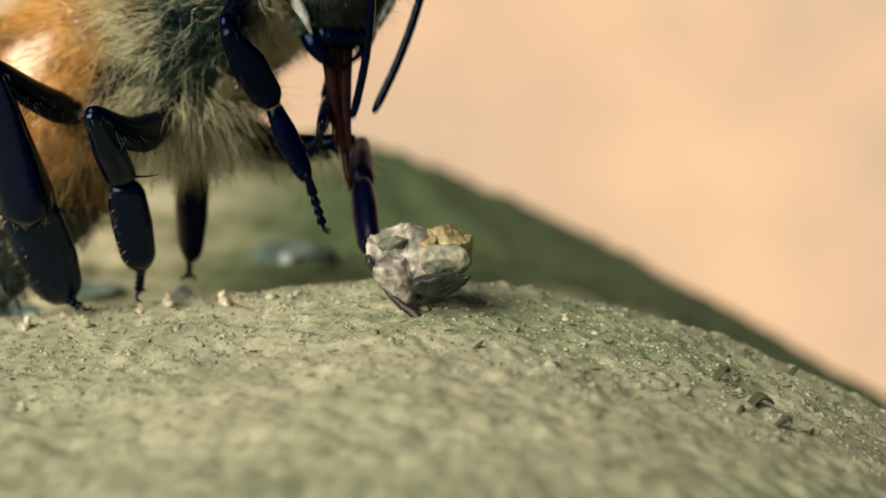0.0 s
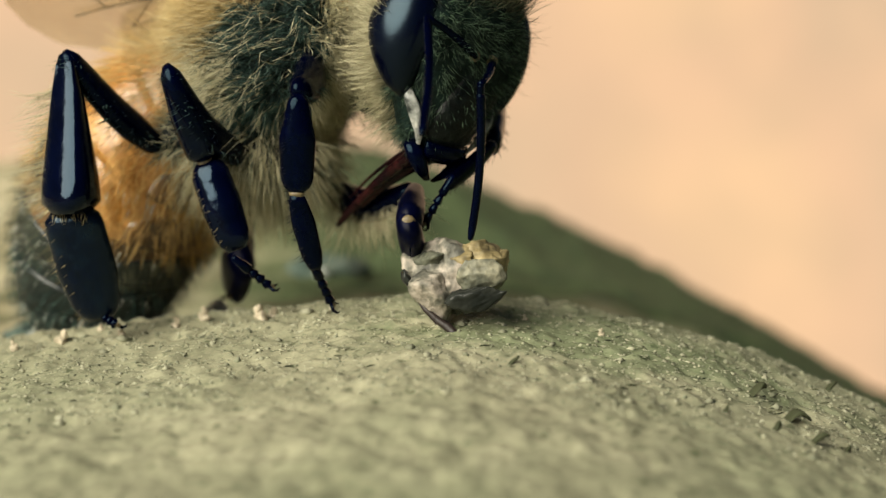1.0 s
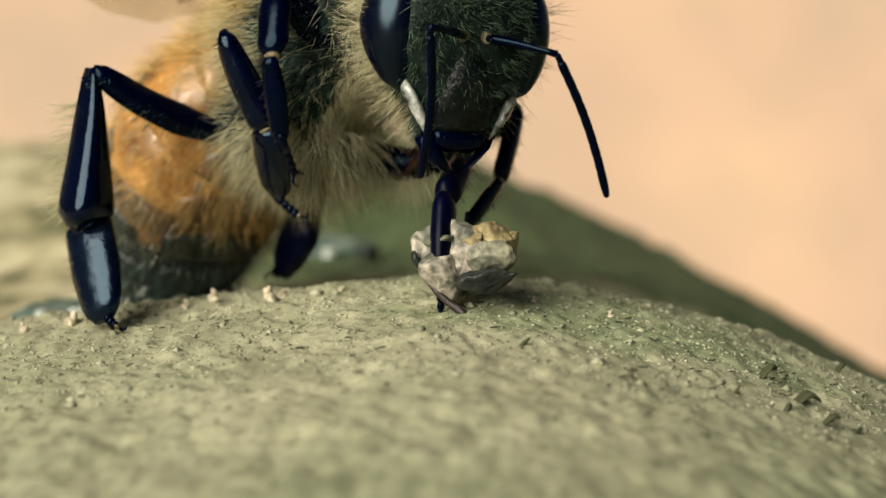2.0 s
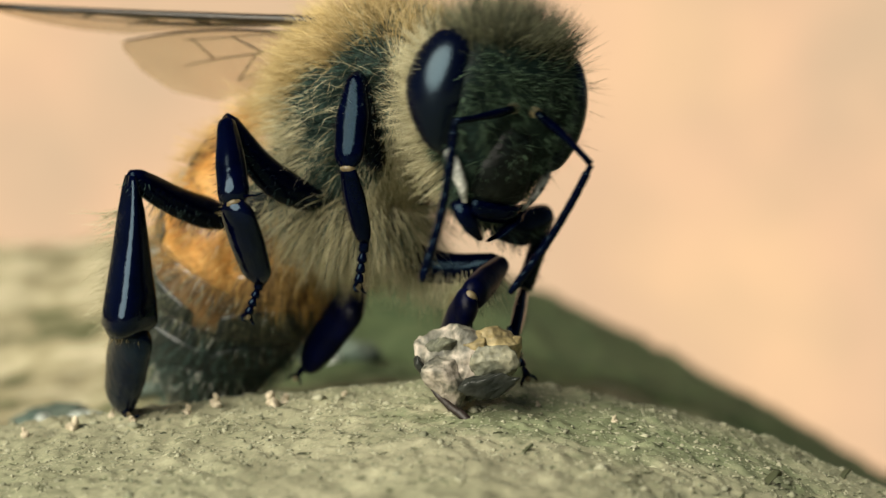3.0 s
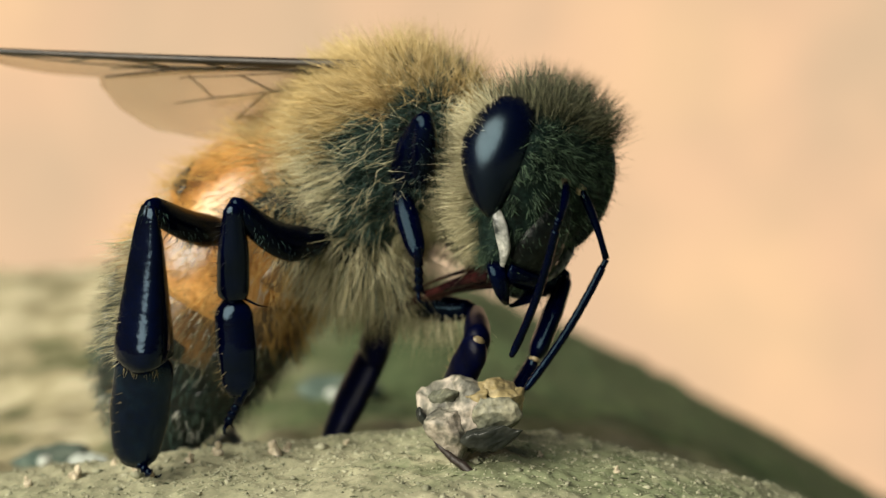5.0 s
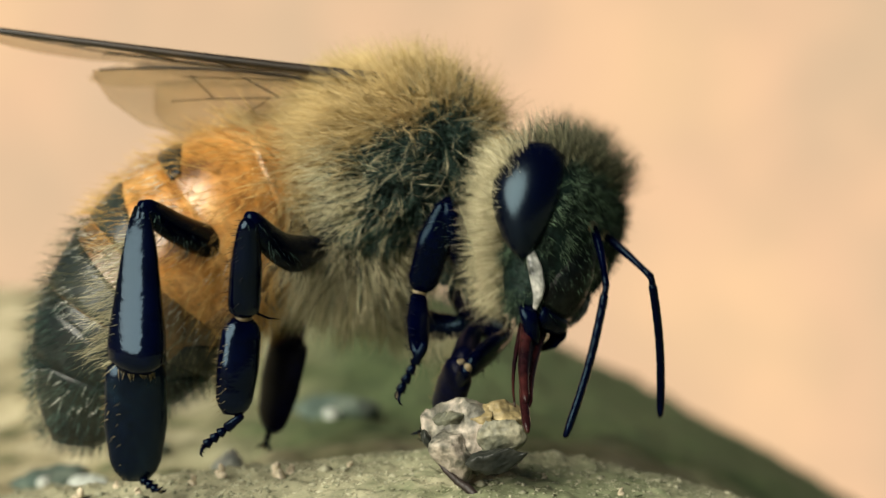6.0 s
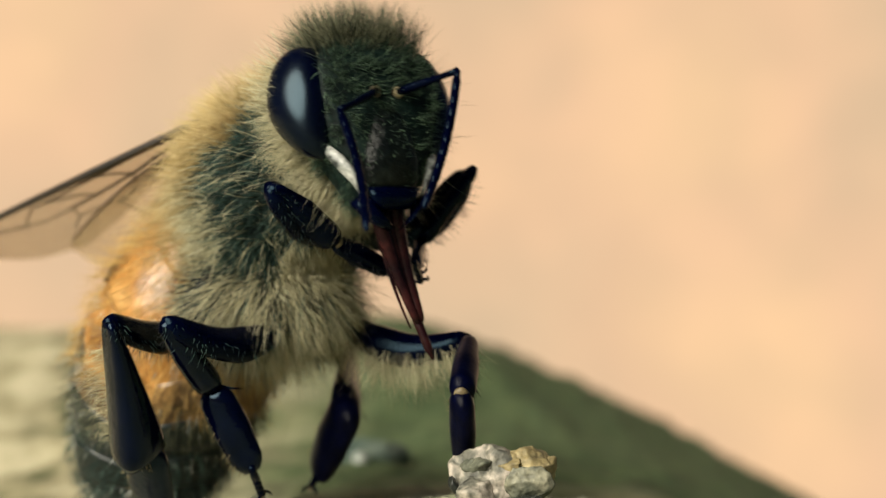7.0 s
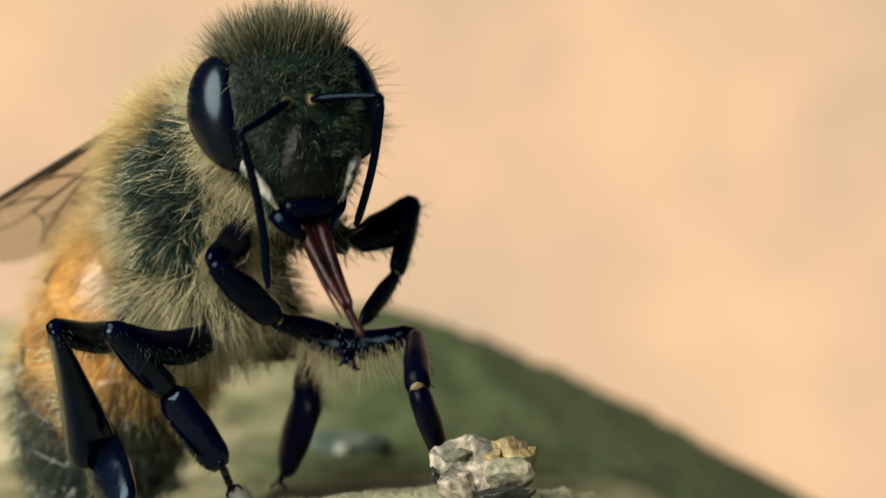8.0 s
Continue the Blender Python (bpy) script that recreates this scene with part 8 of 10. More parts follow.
    walk(bee_parts["front_L_tibia"], [
        (0, mm(2.06, 1.96, -1.06, 123.8, 12.4, 31.0)), (0.125, mm(1.89, 2.09, -1.46, 119.7, 10.9, 29.5)),
        (0.25, mm(1.50, 2.28, -2.31, 111.0, 7.3, 26.8)), (0.375, mm(1.08, 2.33, -3.15, 102.4, 3.4, 24.6)),
        (0.5, mm(0.89, 2.31, -3.53, 98.6, 1.5, 23.8)), (0.625, mm(1.26, 2.60, -3.28, 101.3, 2.2, 24.5)),
        (0.75, mm(2.09, 3.04, -2.64, 107.2, 3.6, 26.3)), (0.875, mm(2.91, 3.22, -1.93, 113.2, 4.9, 28.2)),
        (1, mm(3.25, 3.21, -1.61, 116.0, 5.4, 29.1)), (1.2, mm(3.09, 3.26, -2.09, 115.2, 10.1, 22.9)),
        (1.52, mm(2.83, 3.41, -2.00, 121.5, 10.6, 26.6)), (1.85, mm(2.21, 3.60, -1.80, 135.2, 10.3, 35.0)),
        (2.17, mm(1.54, 3.58, -1.63, 148.8, 8.0, 43.0)), (2.5, mm(1.24, 3.51, -1.57, 154.7, 6.4, 46.4)),
        (3, mm(1.15, 3.65, -2.28, 150.9, 15.0, 45.7)), (3.12, mm(1.74, 3.73, -2.12, 157.0, 14.8, 47.8)),
        (3.25, mm(2.96, 3.27, -1.83, 170.4, 13.7, 52.4)), (3.38, mm(3.66, 2.14, -1.69, -176.5, 11.7, 56.5)),
        (3.5, mm(3.72, 1.54, -1.70, -170.6, 10.5, 58.1)), (4, mm(3.93, 1.85, -1.48, -172.9, 14.0, 61.0)),
        (4.5, mm(3.92, 1.62, -1.76, 167.5, 10.8, 56.6)), (4.7, mm(3.68, 1.02, -1.78, 167.1, 17.0, 53.9)),
        (4.97, mm(3.76, 1.25, -2.08, 157.6, 21.4, 45.6)), (5.25, mm(3.58, 1.69, -2.79, 134.0, 25.8, 24.5)),
        (5.53, mm(2.95, 1.94, -3.42, 110.3, 22.0, 3.2)), (5.8, mm(2.55, 1.96, -3.62, 100.6, 17.8, -5.3)),
        (5.85, mm(2.81, 1.73, -3.58, 102.1, 18.2, -4.7)), (5.9, mm(3.15, 1.06, -3.43, 105.3, 19.1, -3.3)),
        (5.95, mm(3.14, 0.27, -3.24, 108.5, 20.0, -1.8)), (6, mm(3.01, -0.08, -3.16, 110.0, 20.4, -1.1)),
        (6.07, mm(3.03, -0.06, -2.83, 111.9, 14.8, 12.1)), (6.13, mm(3.07, -0.04, -2.22, 111.8, 3.9, 35.6)),
        (6.2, mm(3.08, -0.03, -1.89, 109.9, -1.6, 48.2)), (6.28, mm(3.32, 0.42, -1.88, 112.2, -0.2, 45.9)),
        (6.35, mm(3.48, 1.47, -1.92, 117.0, 3.2, 41.1)), (6.42, mm(3.17, 2.41, -2.03, 121.5, 7.0, 36.5)),
        (6.5, mm(2.89, 2.74, -2.09, 123.4, 8.8, 34.6)), (6.6, mm(2.78, 3.16, -1.68, 126.7, 6.3, 39.4)),
        (6.7, mm(2.25, 3.49, -0.97, 132.3, 0.9, 47.8)), (6.8, mm(1.86, 3.42, -0.72, 134.9, -2.3, 52.1)),
        (6.87, mm(2.19, 3.35, -0.59, 147.0, 10.0, 50.8)), (6.93, mm(2.79, 3.04, -0.41, 171.9, 32.5, 56.0)),
        (7, mm(3.09, 2.77, -0.36, -170.6, 42.9, 64.6)), (7.1, mm(2.55, 3.34, -0.06, 165.0, 31.7, 54.1)),
        (7.2, mm(1.96, 3.59, 0.14, 145.4, 18.1, 50.2)), (7.35, mm(1.77, 3.83, 0.01, 133.9, 10.6, 49.2)),
        (7.5, mm(1.58, 3.99, -0.12, 122.6, 3.1, 49.8)), (7.57, mm(1.55, 3.95, -0.15, 124.8, 3.0, 49.4)),
        (7.63, mm(1.48, 3.89, -0.21, 128.7, 2.7, 48.5)), (7.7, mm(1.45, 3.85, -0.24, 130.8, 2.6, 48.1)),
        (7.85, mm(1.58, 3.94, -0.49, 143.0, 9.1, 46.9)), (8, mm(1.71, 4.00, -0.74, 155.3, 15.7, 47.2))])
    walk(bee_parts["front_L_basitarsus"], [
        (0, mm(2.69, 0.45, -2.12, 107.0, 1.3, 29.9)), (0.125, mm(2.57, 0.53, -2.40, 107.3, 2.4, 27.4)),
        (0.25, mm(2.24, 0.62, -3.00, 107.7, 4.6, 21.7)), (0.375, mm(1.84, 0.60, -3.57, 107.9, 7.0, 16.1)),
        (0.5, mm(1.66, 0.55, -3.82, 107.9, 8.0, 13.5)), (0.625, mm(2.03, 0.86, -3.66, 110.1, 10.9, 12.3)),
        (0.75, mm(2.88, 1.37, -3.22, 114.6, 17.4, 9.8)), (0.875, mm(3.69, 1.62, -2.70, 119.1, 24.1, 7.9)),
        (1, mm(4.03, 1.65, -2.46, 121.1, 27.2, 7.2)), (1.2, mm(3.64, 1.58, -2.90, 104.7, 23.2, -6.7)),
        (1.52, mm(3.41, 1.84, -3.00, 109.0, 21.1, 1.8)), (1.85, mm(2.80, 2.32, -3.17, 116.7, 14.7, 19.2)),
        (2.17, mm(2.07, 2.67, -3.30, 122.0, 6.4, 35.3)), (2.5, mm(1.71, 2.78, -3.35, 123.6, 2.2, 42.2)),
        (3, mm(1.53, 2.66, -3.96, 120.7, 0.5, 45.5)), (3.12, mm(2.00, 2.85, -3.90, 138.4, 2.3, 47.7)),
        (3.25, mm(2.94, 2.69, -3.75, 177.4, 3.2, 53.8)), (3.38, mm(3.33, 1.87, -3.66, -143.7, 0.2, 59.1)),
        (3.5, mm(3.25, 1.40, -3.65, -126.2, -2.2, 60.6)), (4, mm(3.49, 1.55, -3.38, -133.9, -2.0, 63.8)),
        (4.5, mm(4.08, 1.08, -3.65, -134.6, -2.3, 64.0)), (4.7, mm(3.70, 0.31, -3.62, -129.0, -6.1, 60.3)),
        (4.97, mm(3.83, 0.25, -3.77, -144.9, 5.5, 56.9)), (5.25, mm(3.62, 0.16, -4.02, 174.7, 24.2, 37.9)),
        (5.53, mm(2.80, 0.09, -4.05, 127.0, 24.8, 9.2)), (5.8, mm(2.27, 0.06, -3.97, 107.1, 18.3, -1.7)),
        (5.85, mm(2.52, -0.16, -3.97, 128.5, 21.7, 7.0)), (5.9, mm(2.88, -0.81, -3.92, 176.1, 17.7, 27.0)),
        (5.95, mm(2.87, -1.56, -3.82, -141.3, 1.5, 37.7)), (6, mm(2.74, -1.90, -3.78, -122.9, -7.4, 38.0)),
        (6.07, mm(3.23, -1.87, -3.53, -131.3, -16.6, 36.7)), (6.13, mm(4.08, -1.54, -2.93, -148.1, -33.8, 38.1)),
        (6.2, mm(4.45, -1.23, -2.55, -159.0, -42.7, 41.7)), (6.28, mm(4.61, -0.83, -2.62, -171.8, -31.9, 42.7)),
        (6.35, mm(4.59, 0.13, -2.81, 163.3, -9.1, 36.4)), (6.42, mm(4.06, 1.00, -3.04, 136.2, 8.8, 21.2)),
        (6.5, mm(3.68, 1.30, -3.15, 122.1, 14.0, 11.6)), (6.6, mm(3.67, 1.87, -2.84, 127.0, 14.3, 18.3)),
        (6.7, mm(3.31, 2.51, -2.28, 136.1, 13.2, 30.7)), (6.8, mm(2.98, 2.62, -2.09, 140.8, 11.9, 37.2)),
        (6.87, mm(2.83, 2.46, -2.19, 134.6, 8.6, 39.3)), (6.93, mm(2.44, 2.03, -2.03, 122.8, 3.2, 43.9)),
        (7, mm(2.24, 1.73, -1.76, 116.4, 0.7, 46.8)), (7.1, mm(2.38, 2.25, -1.66, 125.5, 2.3, 46.6)),
        (7.2, mm(2.49, 2.49, -1.39, 134.6, 4.0, 46.6)), (7.35, mm(2.67, 2.72, -1.32, 126.5, 3.5, 44.5)),
        (7.5, mm(2.80, 2.88, -1.17, 118.3, 2.6, 42.5)), (7.57, mm(2.72, 2.87, -1.26, 122.7, 4.5, 41.7)),
        (7.63, mm(2.58, 2.84, -1.42, 130.7, 8.2, 40.7)), (7.7, mm(2.50, 2.83, -1.51, 135.0, 10.2, 40.3)),
        (7.85, mm(2.27, 2.96, -2.03, 132.9, 13.0, 37.1)), (8, mm(1.98, 3.09, -2.46, 130.7, 15.6, 33.8))])
    walk(bee_parts["front_L_foot"], [
        (0, mm(3.44, -0.87, -2.59, -117.9, -12.9, 48.9)), (0.125, mm(3.25, -0.83, -2.88, -106.8, -16.2, 59.7)),
        (0.25, mm(2.76, -0.81, -3.49, -84.4, -30.1, 81.2)), (0.375, mm(2.21, -0.87, -4.05, -65.0, -50.0, 98.9)),
        (0.5, mm(1.94, -0.93, -4.30, -56.7, -60.4, 105.7)), (0.625, mm(2.25, -0.62, -4.19, -78.2, -46.0, 116.2)),
        (0.75, mm(2.93, -0.09, -3.85, -107.2, -12.1, 115.1)), (0.875, mm(3.57, 0.20, -3.40, -137.5, 17.2, 97.7)),
        (1, mm(3.83, 0.25, -3.19, -155.7, 26.1, 83.9)), (1.2, mm(3.30, 0.08, -3.27, -135.4, 40.9, 97.0)),
        (1.52, mm(3.27, 0.33, -3.48, -149.4, 33.9, 87.4)), (1.85, mm(3.09, 0.92, -3.87, -172.4, 14.1, 75.5)),
        (2.17, mm(2.77, 1.52, -4.14, 169.4, -8.2, 72.2)), (2.5, mm(2.58, 1.78, -4.23, 161.0, -18.4, 73.0)),
        (3, mm(2.51, 1.68, -4.78, 173.1, -19.7, 63.3)), (3.12, mm(2.76, 2.10, -5.10, 170.0, -19.8, 63.6)),
        (3.25, mm(2.94, 2.57, -5.35, 163.2, -20.0, 64.2)), (3.38, mm(2.52, 2.36, -4.95, 156.3, -20.2, 64.8)),
        (3.5, mm(2.14, 2.07, -4.60, 153.2, -20.3, 65.1)), (4, mm(2.47, 2.10, -4.49, 169.7, -27.6, 63.5)),
        (4.5, mm(3.05, 1.63, -4.79, 161.4, -28.1, 65.4)), (4.7, mm(2.68, 1.02, -4.62, 156.5, -27.6, 67.1)),
        (4.97, mm(2.99, 0.65, -5.08, 166.4, -19.0, 66.6)), (5.25, mm(3.20, -0.36, -5.47, -172.8, -0.5, 70.5)),
        (5.53, mm(2.60, -1.23, -4.92, -149.9, 15.2, 81.0)), (5.8, mm(2.07, -1.46, -4.41, -138.1, 20.6, 88.1)),
        (5.85, mm(2.31, -1.45, -4.89, -142.9, 22.2, 85.5)), (5.9, mm(2.49, -1.12, -5.43, -153.8, 24.9, 79.5)),
        (5.95, mm(2.23, -0.79, -5.06, -165.2, 26.5, 72.9)), (6, mm(2.00, -0.77, -4.64, -170.5, 26.8, 69.7)),
        (6.07, mm(2.75, -0.72, -4.54, -159.7, 12.1, 63.5)), (6.13, mm(4.15, -0.41, -4.06, -135.6, -10.7, 44.9)),
        (6.2, mm(4.83, -0.13, -3.64, -119.1, -18.8, 30.8)), (6.28, mm(5.07, -0.10, -3.96, -129.5, -20.0, 34.3)),
        (6.35, mm(5.06, -0.09, -4.32, -152.8, -20.6, 42.6)), (6.42, mm(4.30, -0.10, -4.18, -175.8, -18.0, 50.5)),
        (6.5, mm(3.75, -0.07, -3.98, 174.0, -15.9, 53.5)), (6.6, mm(3.84, 0.59, -3.77, 175.8, -12.2, 54.5)),
        (6.7, mm(3.64, 1.43, -3.39, 179.1, -5.5, 56.6)), (6.8, mm(3.39, 1.67, -3.29, -179.0, -1.9, 57.9)),
        (6.87, mm(3.41, 1.48, -3.29, -159.1, -4.1, 57.2)), (6.93, mm(3.33, 1.03, -2.89, -121.9, -7.0, 54.1)),
        (7, mm(3.27, 0.75, -2.46, -101.7, -7.6, 51.8)), (7.1, mm(3.30, 1.33, -2.58, -107.2, -15.0, 37.4)),
        (7.2, mm(3.26, 1.65, -2.51, -110.7, -23.6, 23.2)), (7.35, mm(3.53, 1.76, -2.27, -108.9, -14.3, 49.5)),
        (7.5, mm(3.72, 1.82, -1.93, -103.1, -6.6, 75.4)), (7.57, mm(3.56, 1.82, -2.12, -123.8, -9.8, 70.0)),
        (7.63, mm(3.25, 1.83, -2.45, -162.3, -19.7, 64.0)), (7.7, mm(3.08, 1.84, -2.62, 176.2, -25.9, 64.0)),
        (7.85, mm(2.78, 1.88, -3.09, -175.7, -1.5, 64.1)), (8, mm(2.43, 1.92, -3.47, -166.8, 22.6, 67.8))])
    walk(bee_parts["front_L_coxa"], [
        (0, mm(0.74, -0.08, -1.78, -22.6, 3.0, -6.0)), (0.25, mm(0.74, 0.05, -0.87, -91.6, -5.8, -7.4)),
        (0.5, mm(0.74, 0.18, 0.05, -161.8, -10.2, 0.4)), (1, mm(0.66, 0.23, -0.44, -129.1, -32.5, -23.5)),
        (1.2, mm(0.67, 0.23, -0.44, -128.7, -32.1, -23.4)), (2.5, mm(0.82, 0.35, -0.54, -143.2, -22.2, -8.1)),
        (3, mm(0.94, 0.53, -0.79, -145.7, -21.4, -6.9)), (3.5, mm(0.91, 0.49, -0.72, -143.6, -22.1, -7.9)),
        (4, mm(0.82, 0.36, -0.57, -124.6, -24.4, -17.8)), (4.5, mm(0.90, 0.47, -0.67, -133.9, -24.9, -13.6)),
        (4.7, mm(0.84, 0.39, -0.59, -150.7, -23.2, -6.7)), (5.8, mm(0.66, 0.25, -0.21, -158.0, -24.5, -5.3)),
        (6, mm(0.79, 0.33, -0.35, -165.1, -14.5, -0.9)), (6.2, mm(0.36, -0.17, 0.24, -145.3, -24.8, -9.2)),
        (6.5, mm(0.39, 0.00, -0.14, -136.3, -33.0, -19.3)), (6.8, mm(0.94, 0.55, -0.76, -136.2, -22.6, -10.7)),
        (7, mm(0.62, 0.07, -0.31, -130.4, -24.6, -15.1)), (7.2, mm(0.64, 0.16, -0.54, -101.5, -22.1, -36.1)),
        (7.5, mm(0.89, 0.45, -0.60, -94.6, -17.9, -38.5)), (7.7, mm(0.79, 0.32, -0.58, -102.4, -21.5, -33.2)),
        (8, mm(0.91, 0.51, -0.67, -120.8, -22.8, -18.0))])
    walk(bee_parts["head"], [
        (0, mm(3.10, 0.12, 1.02, -1.2, 12.1, -37.8)), (0.5, mm(3.65, 0.58, -0.99, -17.3, 34.1, -18.1)),
        (0.8, mm(3.53, 0.44, -1.37, -24.3, 15.7, 1.0)), (1, mm(3.72, 0.60, -0.63, -12.8, 23.6, -15.7)),
        (1.2, mm(3.71, 0.62, -0.60, -10.1, 8.5, -22.2)), (2.5, mm(3.27, 0.53, 0.08, -2.7, 15.2, -15.1)),
        (2.7, mm(3.33, 1.20, 0.35, 2.0, 20.0, 14.0)), (3, mm(3.32, 0.59, -0.24, -8.5, 15.0, -8.0)),
        (3.2, mm(3.40, -0.63, -0.33, -4.8, 10.1, -22.0)), (3.5, mm(3.27, 0.53, -0.16, -9.3, 11.8, -5.6)),
        (3.7, mm(3.38, 0.20, 0.07, -10.6, 10.1, -14.0)), (4, mm(3.06, 0.25, -0.23, -9.0, 5.8, -22.5)),
        (4.2, mm(3.20, -0.37, 0.47, -4.3, 12.1, -24.2)), (4.5, mm(3.11, 0.28, -0.33, -9.7, 2.2, -11.8)),
        (4.7, mm(3.19, 0.30, -0.11, -11.1, 12.4, -9.9)), (5.8, mm(3.43, 0.10, -1.24, -29.8, 1.8, -35.1)),
        (6, mm(3.67, -0.50, -0.95, -19.5, 5.8, -22.0)), (6.2, mm(3.77, 0.32, 0.17, -7.4, 14.1, -31.6)),
        (6.5, mm(3.37, 0.15, 0.31, -5.8, 4.8, -21.4)), (6.7, mm(3.38, -0.07, 0.31, -8.8, -6.2, -3.5)),
        (7, mm(3.17, 0.07, 0.42, -1.8, 2.7, -5.7)), (7.3, mm(3.31, 0.10, 0.24, -12.6, -15.7, 3.1)),
        (7.5, mm(3.60, 0.68, 0.19, -0.3, 10.1, -8.8)), (7.7, mm(3.59, 0.48, 0.67, 2.5, -0.5, -3.9)),
        (8, mm(3.32, 0.36, 0.33, 3.3, 11.6, -11.8))])
    walk(bee_parts["scape_R"], [
        (0, mm(1.12, -0.24, 0.38, 110.8, -18.5, 91.7)), (0.25, mm(1.12, -0.24, 0.38, 124.2, -5.9, 69.3)),
        (0.5, mm(1.12, -0.24, 0.38, 131.9, 10.4, 50.0)), (0.625, mm(1.12, -0.24, 0.38, 118.2, 1.5, 40.3)),
        (0.75, mm(1.12, -0.24, 0.38, 92.5, -24.1, 26.7)), (0.875, mm(1.12, -0.24, 0.38, 64.5, -52.9, 26.1)),
        (1, mm(1.12, -0.24, 0.38, 42.9, -65.0, 36.5)), (1.07, mm(1.12, -0.24, 0.38, 66.1, -50.1, 23.7)),
        (1.13, mm(1.12, -0.24, 0.38, 89.8, -19.8, 22.7)), (1.2, mm(1.12, -0.24, 0.38, 101.1, -4.1, 27.4)),
        (1.52, mm(1.12, -0.24, 0.38, 96.7, -7.2, 31.4)), (1.85, mm(1.12, -0.24, 0.38, 86.2, -12.9, 41.1)),
        (2.17, mm(1.12, -0.24, 0.38, 74.6, -16.6, 52.0)), (2.5, mm(1.12, -0.24, 0.38, 69.0, -17.5, 57.2)),
        (2.75, mm(1.12, -0.24, 0.38, 89.4, -10.0, 34.5)), (3, mm(1.12, -0.24, 0.38, 105.2, 4.0, 15.8)),
        (3.25, mm(1.12, -0.24, 0.38, 100.3, -4.1, 33.2)), (3.5, mm(1.12, -0.24, 0.38, 93.1, -10.4, 51.4)),
        (3.75, mm(1.12, -0.24, 0.38, 107.8, -0.3, 43.4)), (4, mm(1.12, -0.24, 0.38, 121.1, 11.4, 38.0)),
        (4.25, mm(1.12, -0.24, 0.38, 119.1, 5.9, 43.6)), (4.5, mm(1.12, -0.24, 0.38, 116.5, 0.7, 49.3)),
        (4.7, mm(1.12, -0.24, 0.38, 113.8, 0.6, 46.1)), (4.97, mm(1.12, -0.24, 0.38, 117.8, -0.5, 50.8)),
        (5.25, mm(1.12, -0.24, 0.38, 126.3, -4.0, 60.6)), (5.53, mm(1.12, -0.24, 0.38, 134.1, -9.0, 70.0)),
        (5.8, mm(1.12, -0.24, 0.38, 137.3, -11.6, 74.0)), (5.9, mm(1.12, -0.24, 0.38, 137.9, -9.6, 72.2)),
        (6, mm(1.12, -0.24, 0.38, 138.3, -7.7, 70.4)), (6.1, mm(1.12, -0.24, 0.38, 110.4, -8.9, 63.0)),
        (6.2, mm(1.12, -0.24, 0.38, 82.6, -13.4, 57.0)), (6.3, mm(1.12, -0.24, 0.38, 82.6, -14.6, 52.3)),
        (6.4, mm(1.12, -0.24, 0.38, 82.8, -16.6, 43.7)), (6.5, mm(1.12, -0.24, 0.38, 83.0, -17.7, 38.9)),
        (6.58, mm(1.12, -0.24, 0.38, 87.8, -14.5, 37.7)), (6.65, mm(1.12, -0.24, 0.38, 97.9, -7.0, 36.1)),
        (6.72, mm(1.12, -0.24, 0.38, 107.7, 0.5, 35.7)), (6.8, mm(1.12, -0.24, 0.38, 112.1, 4.0, 36.0)),
        (6.9, mm(1.12, -0.24, 0.38, 113.4, 6.1, 34.4)), (7, mm(1.12, -0.24, 0.38, 114.6, 8.2, 32.7)),
        (7.07, mm(1.12, -0.24, 0.38, 112.8, 5.6, 34.6)), (7.13, mm(1.12, -0.24, 0.38, 109.3, 0.9, 38.2)),
        (7.2, mm(1.12, -0.24, 0.38, 107.3, -1.5, 40.3)), (7.3, mm(1.12, -0.24, 0.38, 105.7, -3.3, 43.8)),
        (7.4, mm(1.12, -0.24, 0.38, 102.4, -6.4, 50.5)), (7.5, mm(1.12, -0.24, 0.38, 100.5, -7.8, 54.2)),
        (7.55, mm(1.12, -0.24, 0.38, 99.4, -8.2, 51.3)), (7.6, mm(1.12, -0.24, 0.38, 97.0, -9.0, 45.0)),
        (7.65, mm(1.12, -0.24, 0.38, 94.7, -10.2, 38.7)), (7.7, mm(1.12, -0.24, 0.38, 93.7, -10.8, 35.9)),
        (7.8, mm(1.12, -0.24, 0.38, 98.7, -6.7, 34.7)), (7.9, mm(1.12, -0.24, 0.38, 107.5, 1.2, 33.5)),
        (8, mm(1.12, -0.24, 0.38, 112.3, 5.4, 33.3))])
